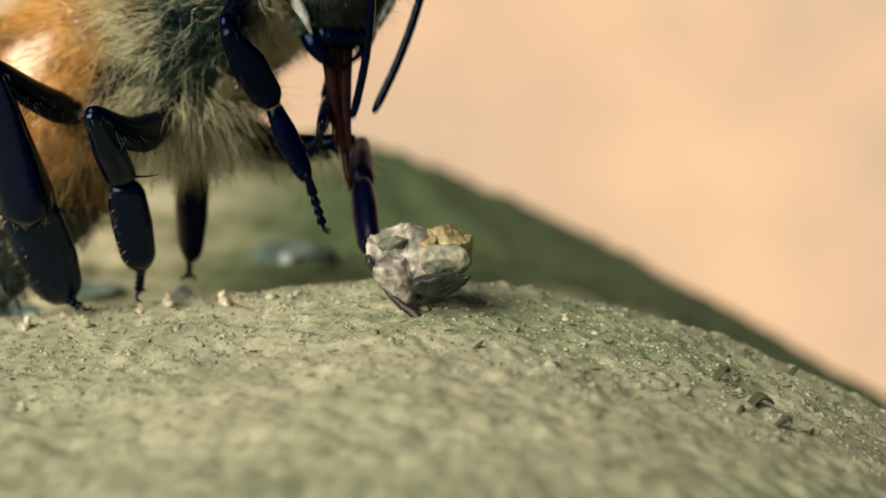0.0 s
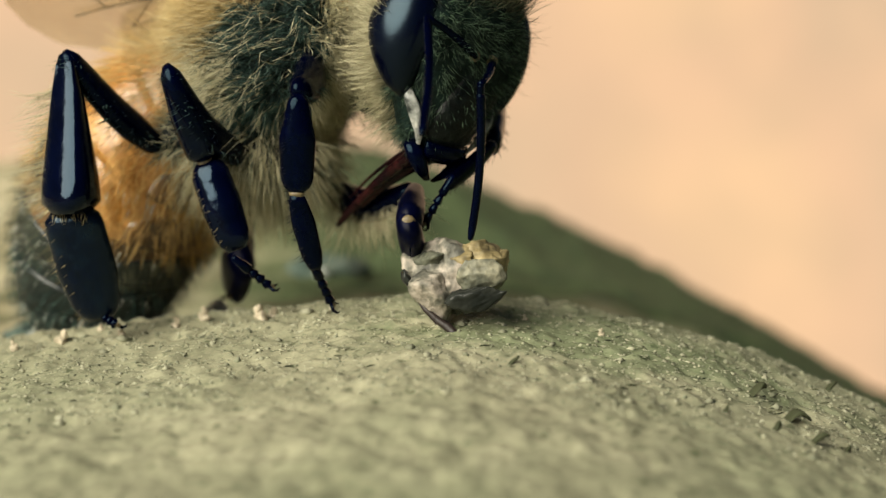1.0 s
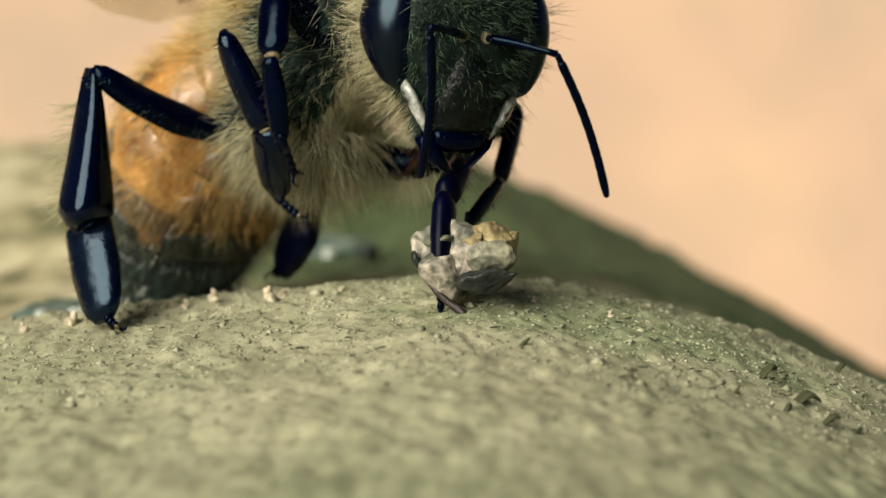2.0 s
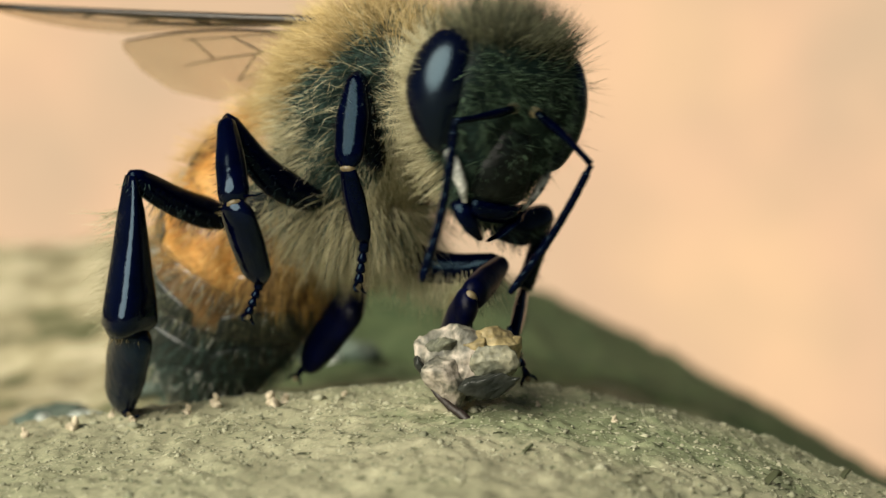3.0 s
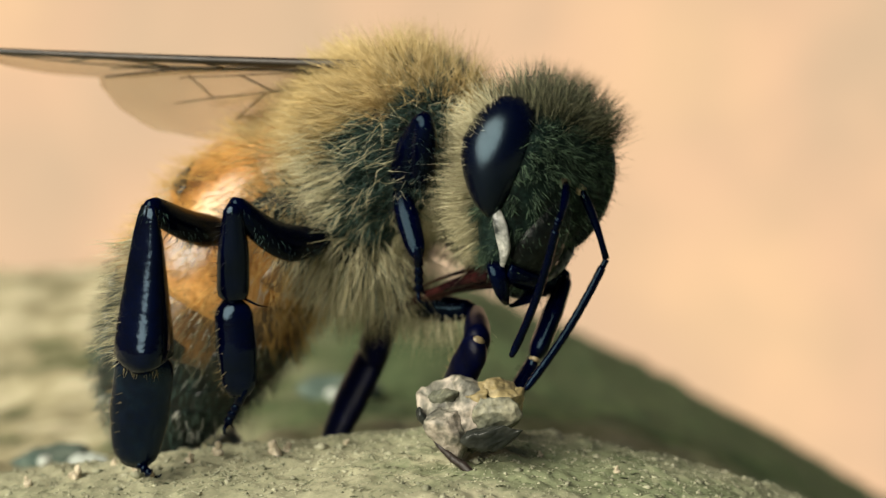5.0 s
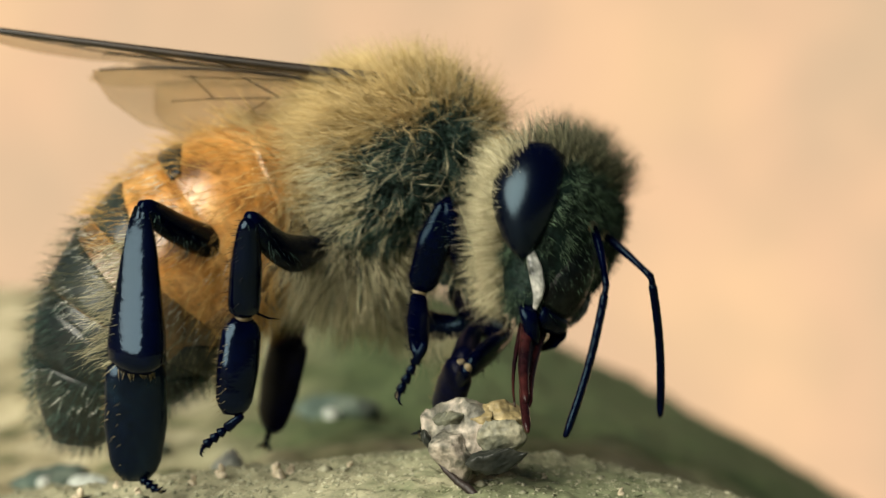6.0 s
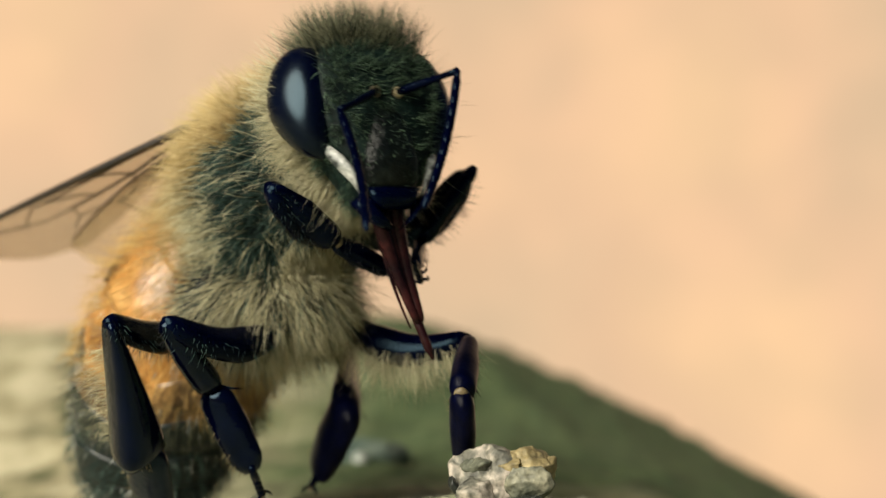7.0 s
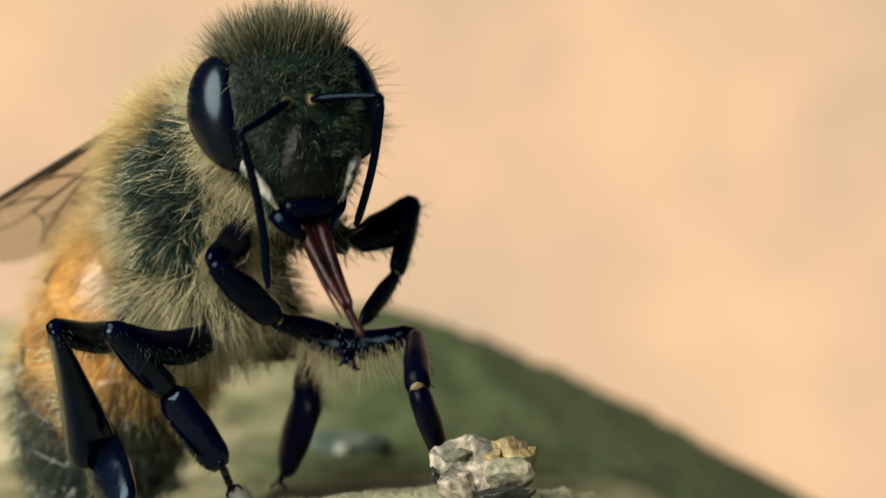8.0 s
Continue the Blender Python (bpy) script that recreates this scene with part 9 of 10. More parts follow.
    walk(bee_parts["flagellum_R"], [
        (0, mm(2.47, -0.04, -0.11, -169.2, 1.6, 75.7)), (0.25, mm(2.27, -0.59, -0.43, -178.5, -2.7, 73.9)),
        (0.5, mm(1.83, -1.07, -0.57, 172.3, -7.2, 72.8)), (0.625, mm(1.93, -1.23, -0.30, 165.1, -6.0, 71.4)),
        (0.75, mm(1.79, -1.52, 0.32, 149.1, -4.0, 67.9)), (0.875, mm(1.25, -1.63, 0.76, 133.0, -3.0, 63.9)),
        (1, mm(0.93, -1.61, 0.83, 125.7, -3.0, 62.0)), (1.07, mm(1.24, -1.64, 0.76, 140.8, -3.4, 65.5)),
        (1.13, mm(1.68, -1.58, 0.38, 168.6, -6.6, 71.2)), (1.2, mm(1.79, -1.49, 0.10, -176.5, -9.3, 73.4)),
        (1.52, mm(1.89, -1.46, 0.21, -174.0, -8.1, 73.7)), (1.85, mm(2.06, -1.34, 0.47, -168.6, -5.7, 74.6)),
        (2.17, mm(2.15, -1.19, 0.75, -163.1, -3.3, 75.8)), (2.5, mm(2.17, -1.10, 0.88, -160.6, -2.3, 76.4)),
        (2.75, mm(1.94, -1.44, 0.40, -174.0, -1.5, 74.3)), (3, mm(1.48, -1.59, 0.00, 172.5, -1.2, 72.0)),
        (3.25, mm(1.92, -1.42, 0.12, 179.8, -7.7, 72.9)), (3.5, mm(2.26, -1.13, 0.30, -172.9, -14.3, 72.9)),
        (3.75, mm(2.07, -1.24, -0.06, 178.1, -8.0, 72.7)), (4, mm(1.77, -1.31, -0.35, 169.2, -1.8, 71.5)),
        (4.25, mm(1.94, -1.21, -0.32, -178.2, -7.4, 72.8)), (4.5, mm(2.10, -1.09, -0.27, -165.4, -13.1, 72.7)),
        (4.7, mm(2.07, -1.16, -0.21, -169.4, -15.2, 72.5)), (4.97, mm(2.12, -1.05, -0.30, -165.4, -15.3, 72.1)),
        (5.25, mm(2.17, -0.76, -0.48, -156.4, -15.4, 71.2)), (5.53, mm(2.15, -0.45, -0.62, -147.3, -15.3, 70.3)),
        (5.8, mm(2.12, -0.31, -0.66, -143.3, -15.3, 69.9)), (5.9, mm(2.10, -0.37, -0.68, -163.5, -12.1, 72.2)),
        (6, mm(2.08, -0.43, -0.69, 176.6, -8.3, 73.1)), (6.1, mm(2.37, -0.79, -0.12, -171.8, -14.0, 72.2)),
        (6.2, mm(2.30, -1.06, 0.56, -159.7, -19.5, 70.1)), (6.3, mm(2.23, -1.16, 0.56, -134.2, -18.5, 61.2)),
        (6.4, mm(2.08, -1.32, 0.55, -89.3, -8.2, 49.4)), (6.5, mm(1.98, -1.39, 0.55, -66.5, -0.1, 47.3)),
        (6.58, mm(2.00, -1.39, 0.43, -82.0, -3.7, 50.7)), (6.65, mm(1.99, -1.39, 0.18, -117.0, -7.8, 60.7)),
        (6.72, mm(1.92, -1.36, -0.06, -152.3, -5.3, 71.3)), (6.8, mm(1.88, -1.35, -0.17, -168.0, -2.2, 75.2)),
        (6.9, mm(1.82, -1.37, -0.19, 170.2, -1.6, 71.5)), (7, mm(1.76, -1.40, -0.22, 148.4, -2.3, 67.9)),
        (7.07, mm(1.83, -1.37, -0.18, 171.2, -8.5, 68.3)), (7.13, mm(1.96, -1.32, -0.10, -144.9, -18.4, 62.6)),
        (7.2, mm(2.02, -1.29, -0.05, -120.0, -21.1, 56.6)), (7.3, mm(2.10, -1.23, -0.01, -103.7, -16.3, 56.6)),
        (7.4, mm(2.23, -1.11, 0.07, -74.0, -8.3, 60.2)), (7.5, mm(2.30, -1.05, 0.12, -58.1, -5.0, 63.6)),
        (7.55, mm(2.26, -1.11, 0.15, -84.9, -4.3, 64.3)), (7.6, mm(2.16, -1.24, 0.21, -143.8, -2.2, 64.4)),
        (7.65, mm(2.04, -1.35, 0.26, 157.3, -1.0, 62.7)), (7.7, mm(1.98, -1.40, 0.29, 130.5, -1.1, 61.7)),
        (7.8, mm(1.96, -1.40, 0.16, 147.8, 0.1, 65.4)), (7.9, mm(1.87, -1.40, -0.06, 179.8, -0.8, 72.5)),
        (8, mm(1.81, -1.39, -0.17, -163.0, -2.9, 75.8))])
    walk(bee_parts["scape_L"], [
        (0, mm(1.12, 0.24, 0.38, 111.3, -42.1, 122.5)), (0.25, mm(1.12, 0.24, 0.38, 120.6, -29.4, 98.7)),
        (0.5, mm(1.12, 0.24, 0.38, 123.1, -14.8, 79.4)), (0.75, mm(1.12, 0.24, 0.38, 114.5, -8.0, 61.5)),
        (1, mm(1.12, 0.24, 0.38, 104.2, -4.2, 43.1)), (1.07, mm(1.12, 0.24, 0.38, 110.2, -6.4, 53.9)),
        (1.13, mm(1.12, 0.24, 0.38, 120.0, -13.2, 73.4)), (1.2, mm(1.12, 0.24, 0.38, 124.3, -18.1, 83.7)),
        (1.52, mm(1.12, 0.24, 0.38, 117.1, -20.5, 95.5)), (1.85, mm(1.12, 0.24, 0.38, 100.2, -20.6, 122.4)),
        (2.17, mm(1.12, 0.24, 0.38, 85.3, -13.6, 147.7)), (2.5, mm(1.12, 0.24, 0.38, 80.0, -8.6, 158.2)),
        (2.67, mm(1.12, 0.24, 0.38, 88.2, -22.4, 150.4)), (2.83, mm(1.12, 0.24, 0.38, 113.4, -43.3, 125.9)),
        (3, mm(1.12, 0.24, 0.38, 135.0, -49.1, 104.7)), (3.5, mm(1.12, 0.24, 0.38, 138.7, -49.2, 101.7)),
        (3.67, mm(1.12, 0.24, 0.38, 147.2, -53.8, 96.8)), (3.83, mm(1.12, 0.24, 0.38, 167.7, -60.7, 82.6)),
        (4, mm(1.12, 0.24, 0.38, -178.2, -63.0, 71.9)), (4.25, mm(1.12, 0.24, 0.38, 166.3, -62.2, 84.2)),
        (4.5, mm(1.12, 0.24, 0.38, 152.2, -59.9, 95.2)), (4.6, mm(1.12, 0.24, 0.38, 152.7, -46.7, 89.6)),
        (4.7, mm(1.12, 0.24, 0.38, 151.5, -33.4, 85.2)), (4.97, mm(1.12, 0.24, 0.38, 151.6, -35.8, 86.2)),
        (5.25, mm(1.12, 0.24, 0.38, 151.4, -41.1, 88.6)), (5.53, mm(1.12, 0.24, 0.38, 150.9, -46.3, 91.2)),
        (5.8, mm(1.12, 0.24, 0.38, 150.6, -48.7, 92.5)), (5.9, mm(1.12, 0.24, 0.38, 129.6, -31.9, 92.4)),
        (6, mm(1.12, 0.24, 0.38, 111.1, -16.1, 86.2)), (6.1, mm(1.12, 0.24, 0.38, 122.3, -27.2, 94.0)),
        (6.2, mm(1.12, 0.24, 0.38, 133.1, -39.5, 100.0)), (6.35, mm(1.12, 0.24, 0.38, 129.4, -42.1, 104.8)),
        (6.5, mm(1.12, 0.24, 0.38, 125.4, -44.5, 110.1)), (6.6, mm(1.12, 0.24, 0.38, 116.1, -41.0, 117.1)),
        (6.7, mm(1.12, 0.24, 0.38, 101.6, -32.6, 127.0)), (6.8, mm(1.12, 0.24, 0.38, 95.1, -27.4, 131.0)),
        (6.87, mm(1.12, 0.24, 0.38, 93.6, -23.2, 126.4)), (6.93, mm(1.12, 0.24, 0.38, 89.9, -15.7, 117.9)),
        (7, mm(1.12, 0.24, 0.38, 87.5, -12.0, 113.2)), (7.2, mm(1.12, 0.24, 0.38, 92.8, -16.5, 113.9)),
        (7.35, mm(1.12, 0.24, 0.38, 112.5, -36.9, 114.4)), (7.5, mm(1.12, 0.24, 0.38, 140.8, -55.7, 103.1)),
        (7.6, mm(1.12, 0.24, 0.38, 116.8, -39.9, 113.3)), (7.7, mm(1.12, 0.24, 0.38, 99.8, -22.7, 114.4)),
        (7.8, mm(1.12, 0.24, 0.38, 99.4, -25.4, 119.2)), (7.9, mm(1.12, 0.24, 0.38, 98.0, -30.3, 128.7)),
        (8, mm(1.12, 0.24, 0.38, 96.8, -32.8, 134.0))])
    walk(bee_parts["flagellum_L"], [
        (0, mm(2.07, 1.26, -0.01, 166.8, 15.5, 67.2)), (0.25, mm(2.30, 0.79, -0.26, 171.5, 15.9, 69.4)),
        (0.5, mm(2.35, 0.21, -0.39, 176.2, 16.1, 71.6)), (0.75, mm(2.32, -0.32, -0.21, 175.9, -0.3, 72.6)),
        (1, mm(2.10, -0.77, 0.02, 175.2, -16.7, 73.8)), (1.07, mm(2.25, -0.52, -0.12, -166.7, -16.7, 71.8)),
        (1.13, mm(2.37, 0.04, -0.33, -133.4, -15.3, 68.4)), (1.2, mm(2.34, 0.36, -0.40, -115.7, -13.9, 67.1)),
        (1.52, mm(2.38, 0.59, -0.24, -128.6, -17.6, 67.2)), (1.85, mm(2.28, 1.08, 0.14, -158.2, -25.2, 70.7)),
        (2.17, mm(1.92, 1.45, 0.50, 170.0, -30.0, 78.2)), (2.5, mm(1.69, 1.55, 0.63, 154.9, -30.8, 82.5)),
        (2.67, mm(1.85, 1.49, 0.42, 165.0, -19.5, 78.3)), (2.83, mm(1.97, 1.34, -0.04, -179.1, 2.5, 76.0)),
        (3, mm(1.92, 1.25, -0.29, -170.7, 14.4, 77.4)), (3.5, mm(1.89, 1.24, -0.33, -150.0, 1.9, 80.7)),
        (3.67, mm(1.79, 1.31, -0.34, -171.6, 2.6, 75.9)), (3.83, mm(1.59, 1.43, -0.31, 148.5, -0.7, 67.7)),
        (4, mm(1.48, 1.48, -0.28, 127.3, -4.5, 64.8)), (4.25, mm(1.59, 1.45, -0.28, 150.9, 8.8, 65.2)),
        (4.5, mm(1.69, 1.41, -0.26, 176.0, 20.8, 71.2)), (4.6, mm(1.79, 1.17, -0.50, 172.6, 18.2, 69.7)),
        (4.7, mm(1.87, 0.88, -0.68, 169.2, 15.5, 68.4)), (4.97, mm(1.86, 0.94, -0.65, 171.7, 11.8, 69.6)),
        (5.25, mm(1.83, 1.06, -0.58, 176.8, 3.5, 71.7)), (5.53, mm(1.81, 1.17, -0.49, -178.4, -4.9, 73.1)),
        (5.8, mm(1.79, 1.22, -0.45, -176.3, -8.7, 73.4)), (5.9, mm(2.22, 0.78, -0.40, -175.3, -24.0, 72.1)),
        (6, mm(2.48, 0.30, -0.12, -173.6, -39.2, 70.2)), (6.1, mm(2.32, 0.68, -0.31, -177.3, -20.6, 72.4)),
        (6.2, mm(2.05, 1.04, -0.38, 180.0, -2.0, 73.3)), (6.35, mm(2.04, 1.12, -0.30, 166.4, 16.5, 64.3)),
        (6.5, mm(2.03, 1.20, -0.22, 147.7, 31.8, 49.3)), (6.6, mm(2.09, 1.20, -0.10, 170.9, 25.2, 62.0)),
        (6.7, mm(2.16, 1.22, 0.13, -153.8, 4.4, 74.5)), (6.8, mm(2.17, 1.23, 0.27, -136.7, -8.6, 75.4)),
        (6.87, mm(2.26, 1.13, 0.30, -151.7, -0.5, 75.6)), (6.93, mm(2.40, 0.92, 0.38, 179.8, 13.6, 70.2)),
        (7, mm(2.46, 0.80, 0.44, 163.1, 19.6, 64.4)), (7.2, mm(2.44, 0.85, 0.31, 159.1, 9.7, 65.5)),
        (7.35, mm(2.20, 1.10, -0.06, 156.7, 11.8, 63.6)), (7.5, mm(1.80, 1.35, -0.25, 154.3, 13.9, 61.6)),
        (7.6, mm(2.14, 1.14, -0.12, 153.7, 14.8, 60.9)), (7.7, mm(2.38, 0.92, 0.15, 153.1, 15.7, 60.1)),
        (7.8, mm(2.32, 1.03, 0.17, 170.7, 16.7, 68.1)), (7.9, mm(2.18, 1.22, 0.21, -157.1, 12.4, 82.2)),
        (8, mm(2.09, 1.31, 0.24, -140.8, 7.2, 88.0))])
    walk(bee_parts["proboscis"], [
        (0, mm(0.55, -0.00, -1.75, 161.6, -5.0, 91.7)), (0.5, mm(0.55, -0.00, -1.75, -145.5, -0.0, 90.0)),
        (1, mm(0.55, -0.00, -1.75, -145.5, -0.0, 90.0)), (1.2, mm(0.55, -0.00, -1.75, -145.5, -0.0, 90.0)),
        (2.5, mm(0.55, 0.00, -1.75, -107.5, -0.0, 90.0)), (3, mm(0.55, -0.00, -1.75, -107.5, -0.0, 90.0)),
        (3.5, mm(0.55, -0.00, -1.75, -107.5, -0.0, 90.0)), (4, mm(0.55, 0.00, -1.75, -107.5, -0.0, 90.0)),
        (4.5, mm(0.55, 0.00, -1.75, -107.5, -0.0, 90.0)), (4.7, mm(0.55, -0.00, -1.75, -107.5, -0.0, 90.0)),
        (5.25, mm(0.55, -0.00, -1.75, -167.8, 10.3, 86.6)), (5.8, mm(0.55, -0.00, -1.75, 130.1, 12.4, 75.7)),
        (6, mm(0.55, 0.00, -1.75, 135.2, 17.8, 73.2)), (6.2, mm(0.55, -0.00, -1.75, 160.1, -1.7, 90.6)),
        (6.5, mm(0.55, 0.00, -1.75, 156.0, 4.6, 87.9)), (6.8, mm(0.55, -0.00, -1.75, 165.7, -3.2, 90.8)),
        (7, mm(0.55, -0.00, -1.75, 178.3, -14.1, 90.4)), (7.2, mm(0.55, -0.00, -1.75, 145.1, 5.4, 86.2)),
        (7.5, mm(0.55, -0.00, -1.75, 171.5, -15.5, 92.3)), (7.7, mm(0.55, -0.00, -1.75, 137.7, 3.2, 87.1)),
        (8, mm(0.55, 0.00, -1.75, 139.5, -4.0, 93.4))])
    walk(bee_parts["abdomen"], [
        (0, mm(-1.70, -0.00, -0.20, 0.0, -24.7, 26.4)), (0.5, mm(-1.70, -0.00, -0.20, 1.8, -24.4, 11.4)),
        (1, mm(-1.70, -0.00, -0.20, 1.7, -22.0, 11.4)), (1.2, mm(-1.70, -0.00, -0.20, 1.9, -23.3, 13.1)),
        (2.5, mm(-1.70, 0.00, -0.20, 0.0, -21.8, 11.6)), (3, mm(-1.70, 0.00, -0.20, 0.0, -27.2, 21.6)),
        (3.5, mm(-1.70, 0.00, -0.20, 0.0, -25.6, 13.7)), (4, mm(-1.70, 0.00, -0.20, 0.0, -26.5, 16.5)),
        (4.5, mm(-1.70, -0.00, -0.20, -1.3, -35.2, 26.7)), (4.7, mm(-1.70, 0.00, -0.20, -3.5, -36.0, 23.2)),
        (5.8, mm(-1.70, -0.00, -0.20, -4.8, -21.4, 22.9)), (6, mm(-1.70, -0.00, -0.20, -4.9, -22.7, 23.0)),
        (6.2, mm(-1.70, -0.00, -0.20, 0.0, -20.2, 21.4)), (6.5, mm(-1.70, 0.00, -0.20, 7.1, -17.5, 18.6)),
        (6.8, mm(-1.70, 0.00, -0.20, 6.5, -20.9, 21.7)), (7, mm(-1.70, 0.00, -0.20, 4.7, -20.0, 15.1)),
        (7.2, mm(-1.70, 0.00, -0.20, 3.0, -19.3, 8.4)), (7.5, mm(-1.70, -0.00, -0.20, 4.5, -17.5, 12.8)),
        (7.7, mm(-1.70, -0.00, -0.20, 4.0, -18.9, 11.1)), (8, mm(-1.70, -0.00, -0.20, 5.6, -21.6, 17.6))])
    walk(bee_parts["forewing_R"], rolled(-8, [
        (0, mm(-0.10, -1.05, 1.75, 86.6, -13.8, -67.5)), (0.5, mm(-0.10, -1.05, 1.75, 84.2, -12.8, -68.0)),
        (1, mm(-0.10, -1.05, 1.75, 85.8, -13.4, -68.5)), (1.2, mm(-0.10, -1.05, 1.75, 85.8, -13.5, -67.0)),
        (2.5, mm(-0.10, -1.05, 1.75, 85.2, -14.0, -52.6)), (3, mm(-0.10, -1.05, 1.75, 86.9, -14.7, -56.7)),
        (3.5, mm(-0.10, -1.05, 1.75, 95.4, -17.8, -65.4)), (4, mm(-0.10, -1.05, 1.75, 96.1, -17.6, -67.6)),
        (4.5, mm(-0.10, -1.05, 1.75, 100.3, -19.3, -67.4)), (4.7, mm(-0.10, -1.05, 1.75, 96.5, -18.7, -63.6)),
        (5.8, mm(-0.10, -1.05, 1.75, 89.8, -14.7, -71.3)), (6, mm(-0.10, -1.05, 1.75, 91.7, -15.1, -73.7)),
        (6.2, mm(-0.10, -1.05, 1.75, 92.7, -14.2, -87.3)), (6.5, mm(-0.10, -1.05, 1.75, 93.8, -14.6, -82.9)),
        (6.8, mm(-0.10, -1.05, 1.75, 83.2, -12.4, -67.5)), (7, mm(-0.10, -1.05, 1.75, 97.0, -17.5, -69.3)),
        (7.2, mm(-0.10, -1.05, 1.75, 98.3, -17.1, -73.0)), (7.5, mm(-0.10, -1.05, 1.75, 91.4, -14.9, -74.6)),
        (7.7, mm(-0.10, -1.05, 1.75, 94.0, -15.6, -74.9)), (8, mm(-0.10, -1.05, 1.75, 98.4, -17.3, -72.1))]))
    walk(bee_parts["hindwing_R"], rolled(38, [
        (0, mm(-0.60, -1.00, 1.50, 89.5, -14.1, -80.7)), (0.5, mm(-0.60, -1.00, 1.50, 86.9, -13.7, -81.2)),
        (1, mm(-0.60, -1.00, 1.50, 88.7, -14.0, -81.8)), (1.2, mm(-0.60, -1.00, 1.50, 88.7, -14.0, -80.2)),
        (2.5, mm(-0.60, -1.00, 1.50, 87.9, -14.5, -64.8)), (3, mm(-0.60, -1.00, 1.50, 89.9, -14.9, -69.4)),
        (3.5, mm(-0.60, -1.00, 1.50, 99.0, -16.1, -78.7)), (4, mm(-0.60, -1.00, 1.50, 99.6, -15.7, -80.9)),
        (4.5, mm(-0.60, -1.00, 1.50, 104.1, -16.5, -80.6)), (4.7, mm(-0.60, -1.00, 1.50, 100.2, -16.8, -76.7)),
        (5.8, mm(-0.60, -1.00, 1.50, 92.9, -14.4, -84.7)), (6, mm(-0.60, -1.00, 1.50, 94.8, -14.3, -87.1)),
        (6.2, mm(-0.60, -1.00, 1.50, 95.5, -13.3, -100.5)), (6.5, mm(-0.60, -1.00, 1.50, 96.7, -13.4, -96.2)),
        (6.8, mm(-0.60, -1.00, 1.50, 85.9, -13.6, -80.6)), (7, mm(-0.60, -1.00, 1.50, 100.5, -15.5, -82.6)),
        (7.2, mm(-0.60, -1.00, 1.50, 101.8, -14.8, -86.3)), (7.5, mm(-0.60, -1.00, 1.50, 94.5, -14.2, -88.1)),
        (7.7, mm(-0.60, -1.00, 1.50, 97.2, -14.3, -88.3)), (8, mm(-0.60, -1.00, 1.50, 101.8, -15.0, -85.4))]))
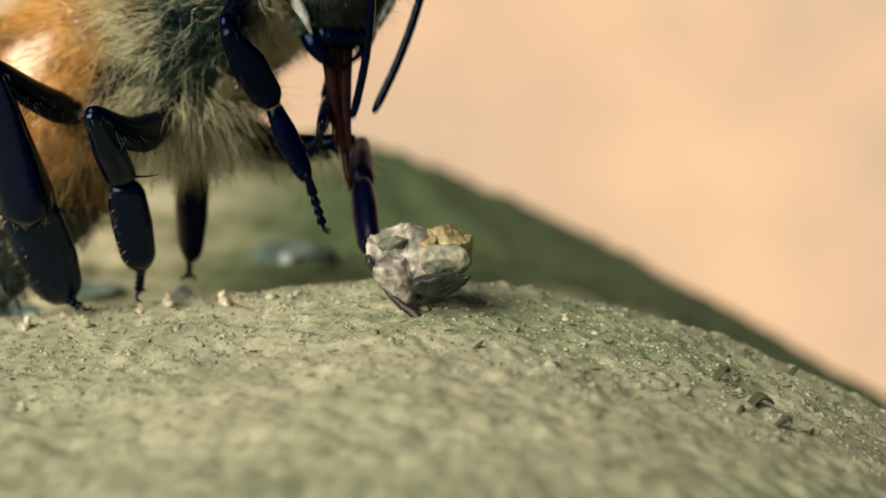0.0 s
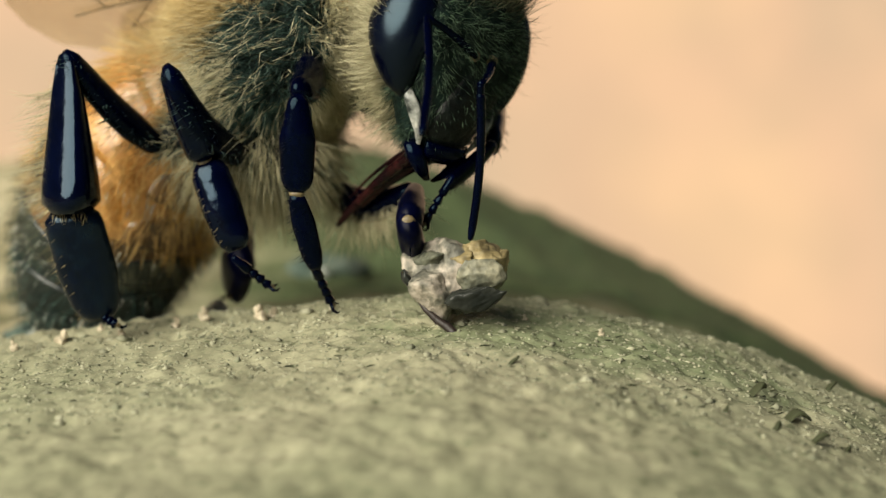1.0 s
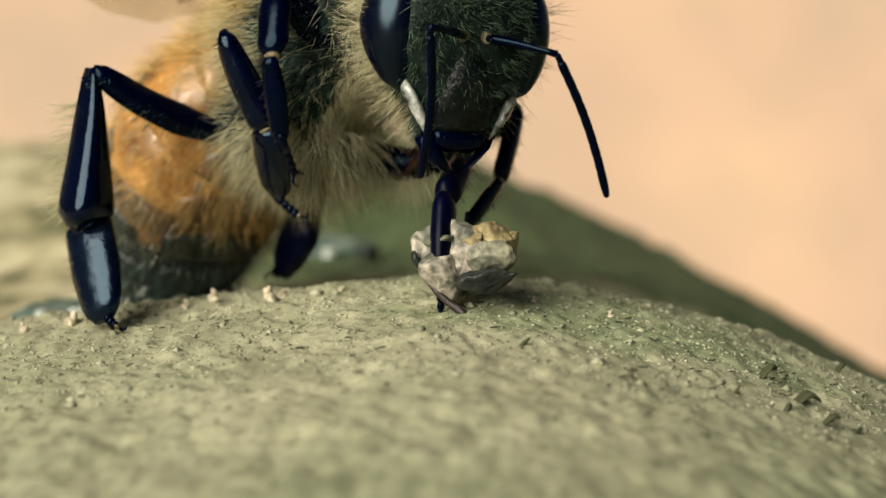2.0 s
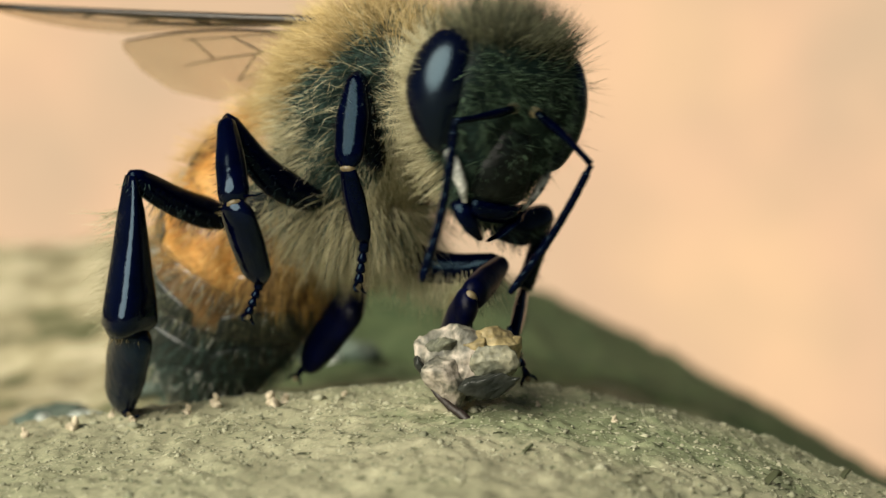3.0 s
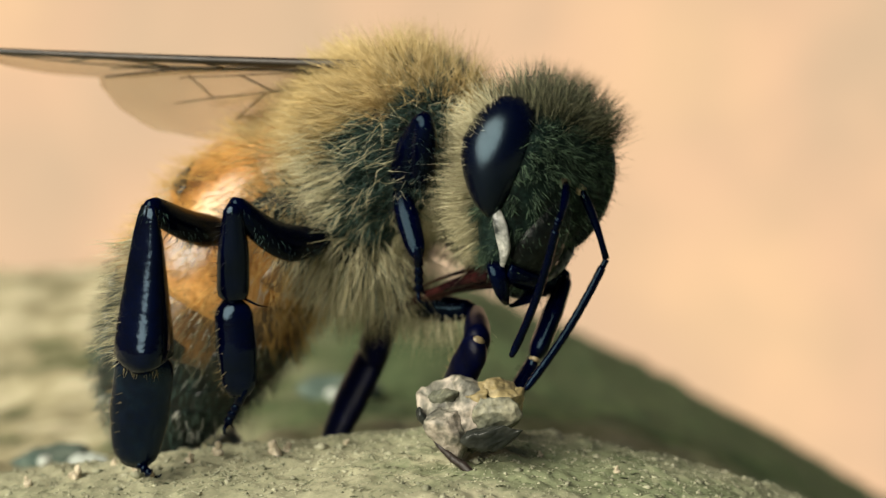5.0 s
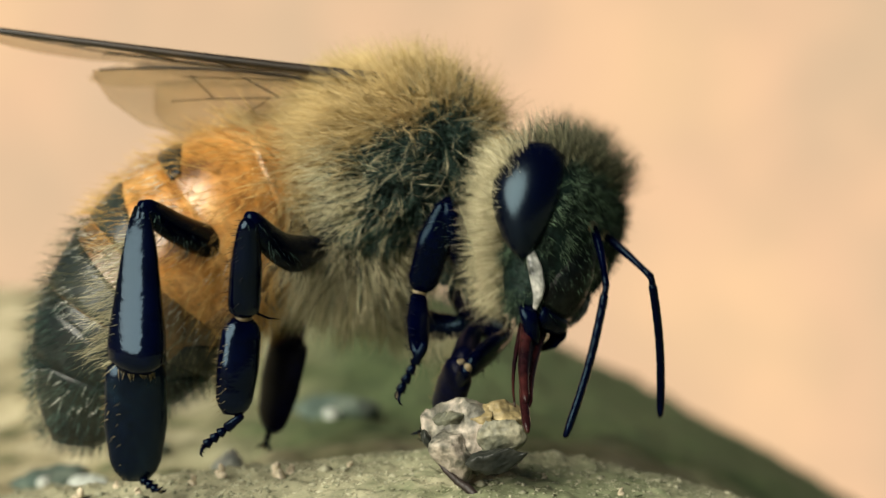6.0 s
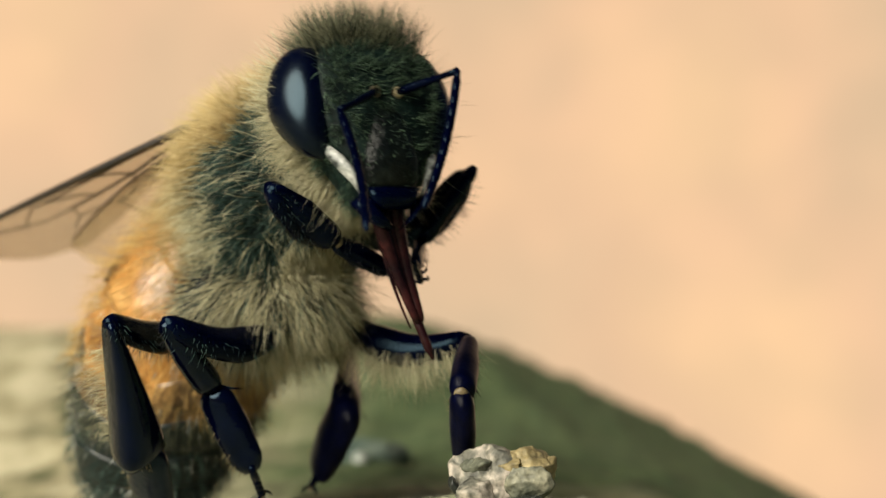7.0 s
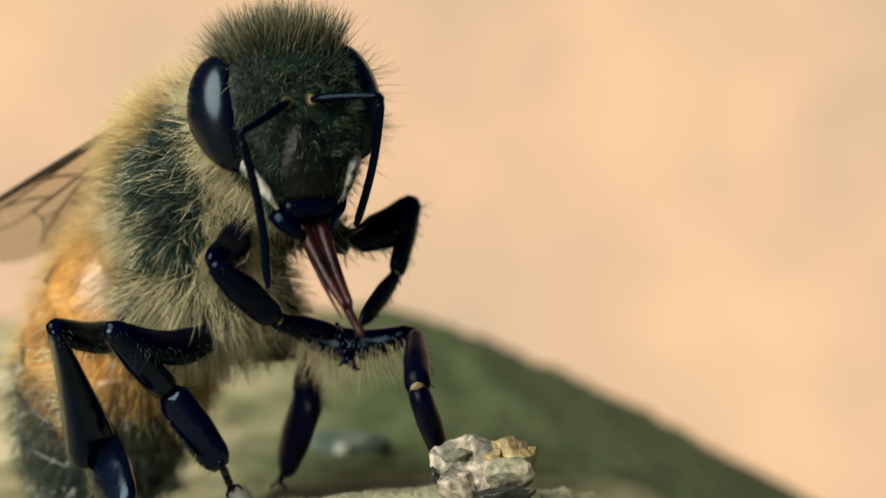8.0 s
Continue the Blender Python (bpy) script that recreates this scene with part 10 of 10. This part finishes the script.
    walk(bee_parts["forewing_L"], [
        (0, mm(-0.10, 1.05, 1.75, -86.6, -13.8, 67.5)), (0.5, mm(-0.10, 1.05, 1.75, -84.2, -12.8, 68.0)),
        (1, mm(-0.10, 1.05, 1.75, -85.8, -13.4, 68.5)), (1.2, mm(-0.10, 1.05, 1.75, -85.8, -13.5, 67.0)),
        (2.5, mm(-0.10, 1.05, 1.75, -85.2, -14.0, 52.6)), (3, mm(-0.10, 1.05, 1.75, -86.9, -14.7, 56.7)),
        (3.5, mm(-0.10, 1.05, 1.75, -95.4, -17.8, 65.4)), (4, mm(-0.10, 1.05, 1.75, -96.1, -17.6, 67.6)),
        (4.5, mm(-0.10, 1.05, 1.75, -100.3, -19.3, 67.4)), (4.7, mm(-0.10, 1.05, 1.75, -96.5, -18.7, 63.6)),
        (5.8, mm(-0.10, 1.05, 1.75, -89.8, -14.7, 71.3)), (6, mm(-0.10, 1.05, 1.75, -91.7, -15.1, 73.7)),
        (6.2, mm(-0.10, 1.05, 1.75, -92.7, -14.2, 87.3)), (6.5, mm(-0.10, 1.05, 1.75, -93.8, -14.6, 82.9)),
        (6.8, mm(-0.10, 1.05, 1.75, -83.2, -12.4, 67.5)), (7, mm(-0.10, 1.05, 1.75, -97.0, -17.5, 69.3)),
        (7.2, mm(-0.10, 1.05, 1.75, -98.3, -17.1, 73.0)), (7.5, mm(-0.10, 1.05, 1.75, -91.4, -14.9, 74.6)),
        (7.7, mm(-0.10, 1.05, 1.75, -94.0, -15.6, 74.9)), (8, mm(-0.10, 1.05, 1.75, -98.4, -17.3, 72.1))])
    walk(bee_parts["hindwing_L"], rolled(-46, [
        (0, mm(-0.60, 1.00, 1.50, -89.5, -14.1, 80.7)), (0.5, mm(-0.60, 1.00, 1.50, -86.9, -13.7, 81.2)),
        (1, mm(-0.60, 1.00, 1.50, -88.7, -14.0, 81.8)), (1.2, mm(-0.60, 1.00, 1.50, -88.7, -14.0, 80.2)),
        (2.5, mm(-0.60, 1.00, 1.50, -87.9, -14.5, 64.8)), (3, mm(-0.60, 1.00, 1.50, -89.9, -14.9, 69.4)),
        (3.5, mm(-0.60, 1.00, 1.50, -99.0, -16.1, 78.7)), (4, mm(-0.60, 1.00, 1.50, -99.6, -15.7, 80.9)),
        (4.5, mm(-0.60, 1.00, 1.50, -104.1, -16.5, 80.6)), (4.7, mm(-0.60, 1.00, 1.50, -100.2, -16.8, 76.7)),
        (5.8, mm(-0.60, 1.00, 1.50, -92.9, -14.4, 84.7)), (6, mm(-0.60, 1.00, 1.50, -94.8, -14.3, 87.1)),
        (6.2, mm(-0.60, 1.00, 1.50, -95.5, -13.3, 100.5)), (6.5, mm(-0.60, 1.00, 1.50, -96.7, -13.4, 96.2)),
        (6.8, mm(-0.60, 1.00, 1.50, -85.9, -13.6, 80.6)), (7, mm(-0.60, 1.00, 1.50, -100.5, -15.5, 82.6)),
        (7.2, mm(-0.60, 1.00, 1.50, -101.8, -14.8, 86.3)), (7.5, mm(-0.60, 1.00, 1.50, -94.5, -14.2, 88.1)),
        (7.7, mm(-0.60, 1.00, 1.50, -97.2, -14.3, 88.3)), (8, mm(-0.60, 1.00, 1.50, -101.8, -15.0, 85.4))]))


motions()
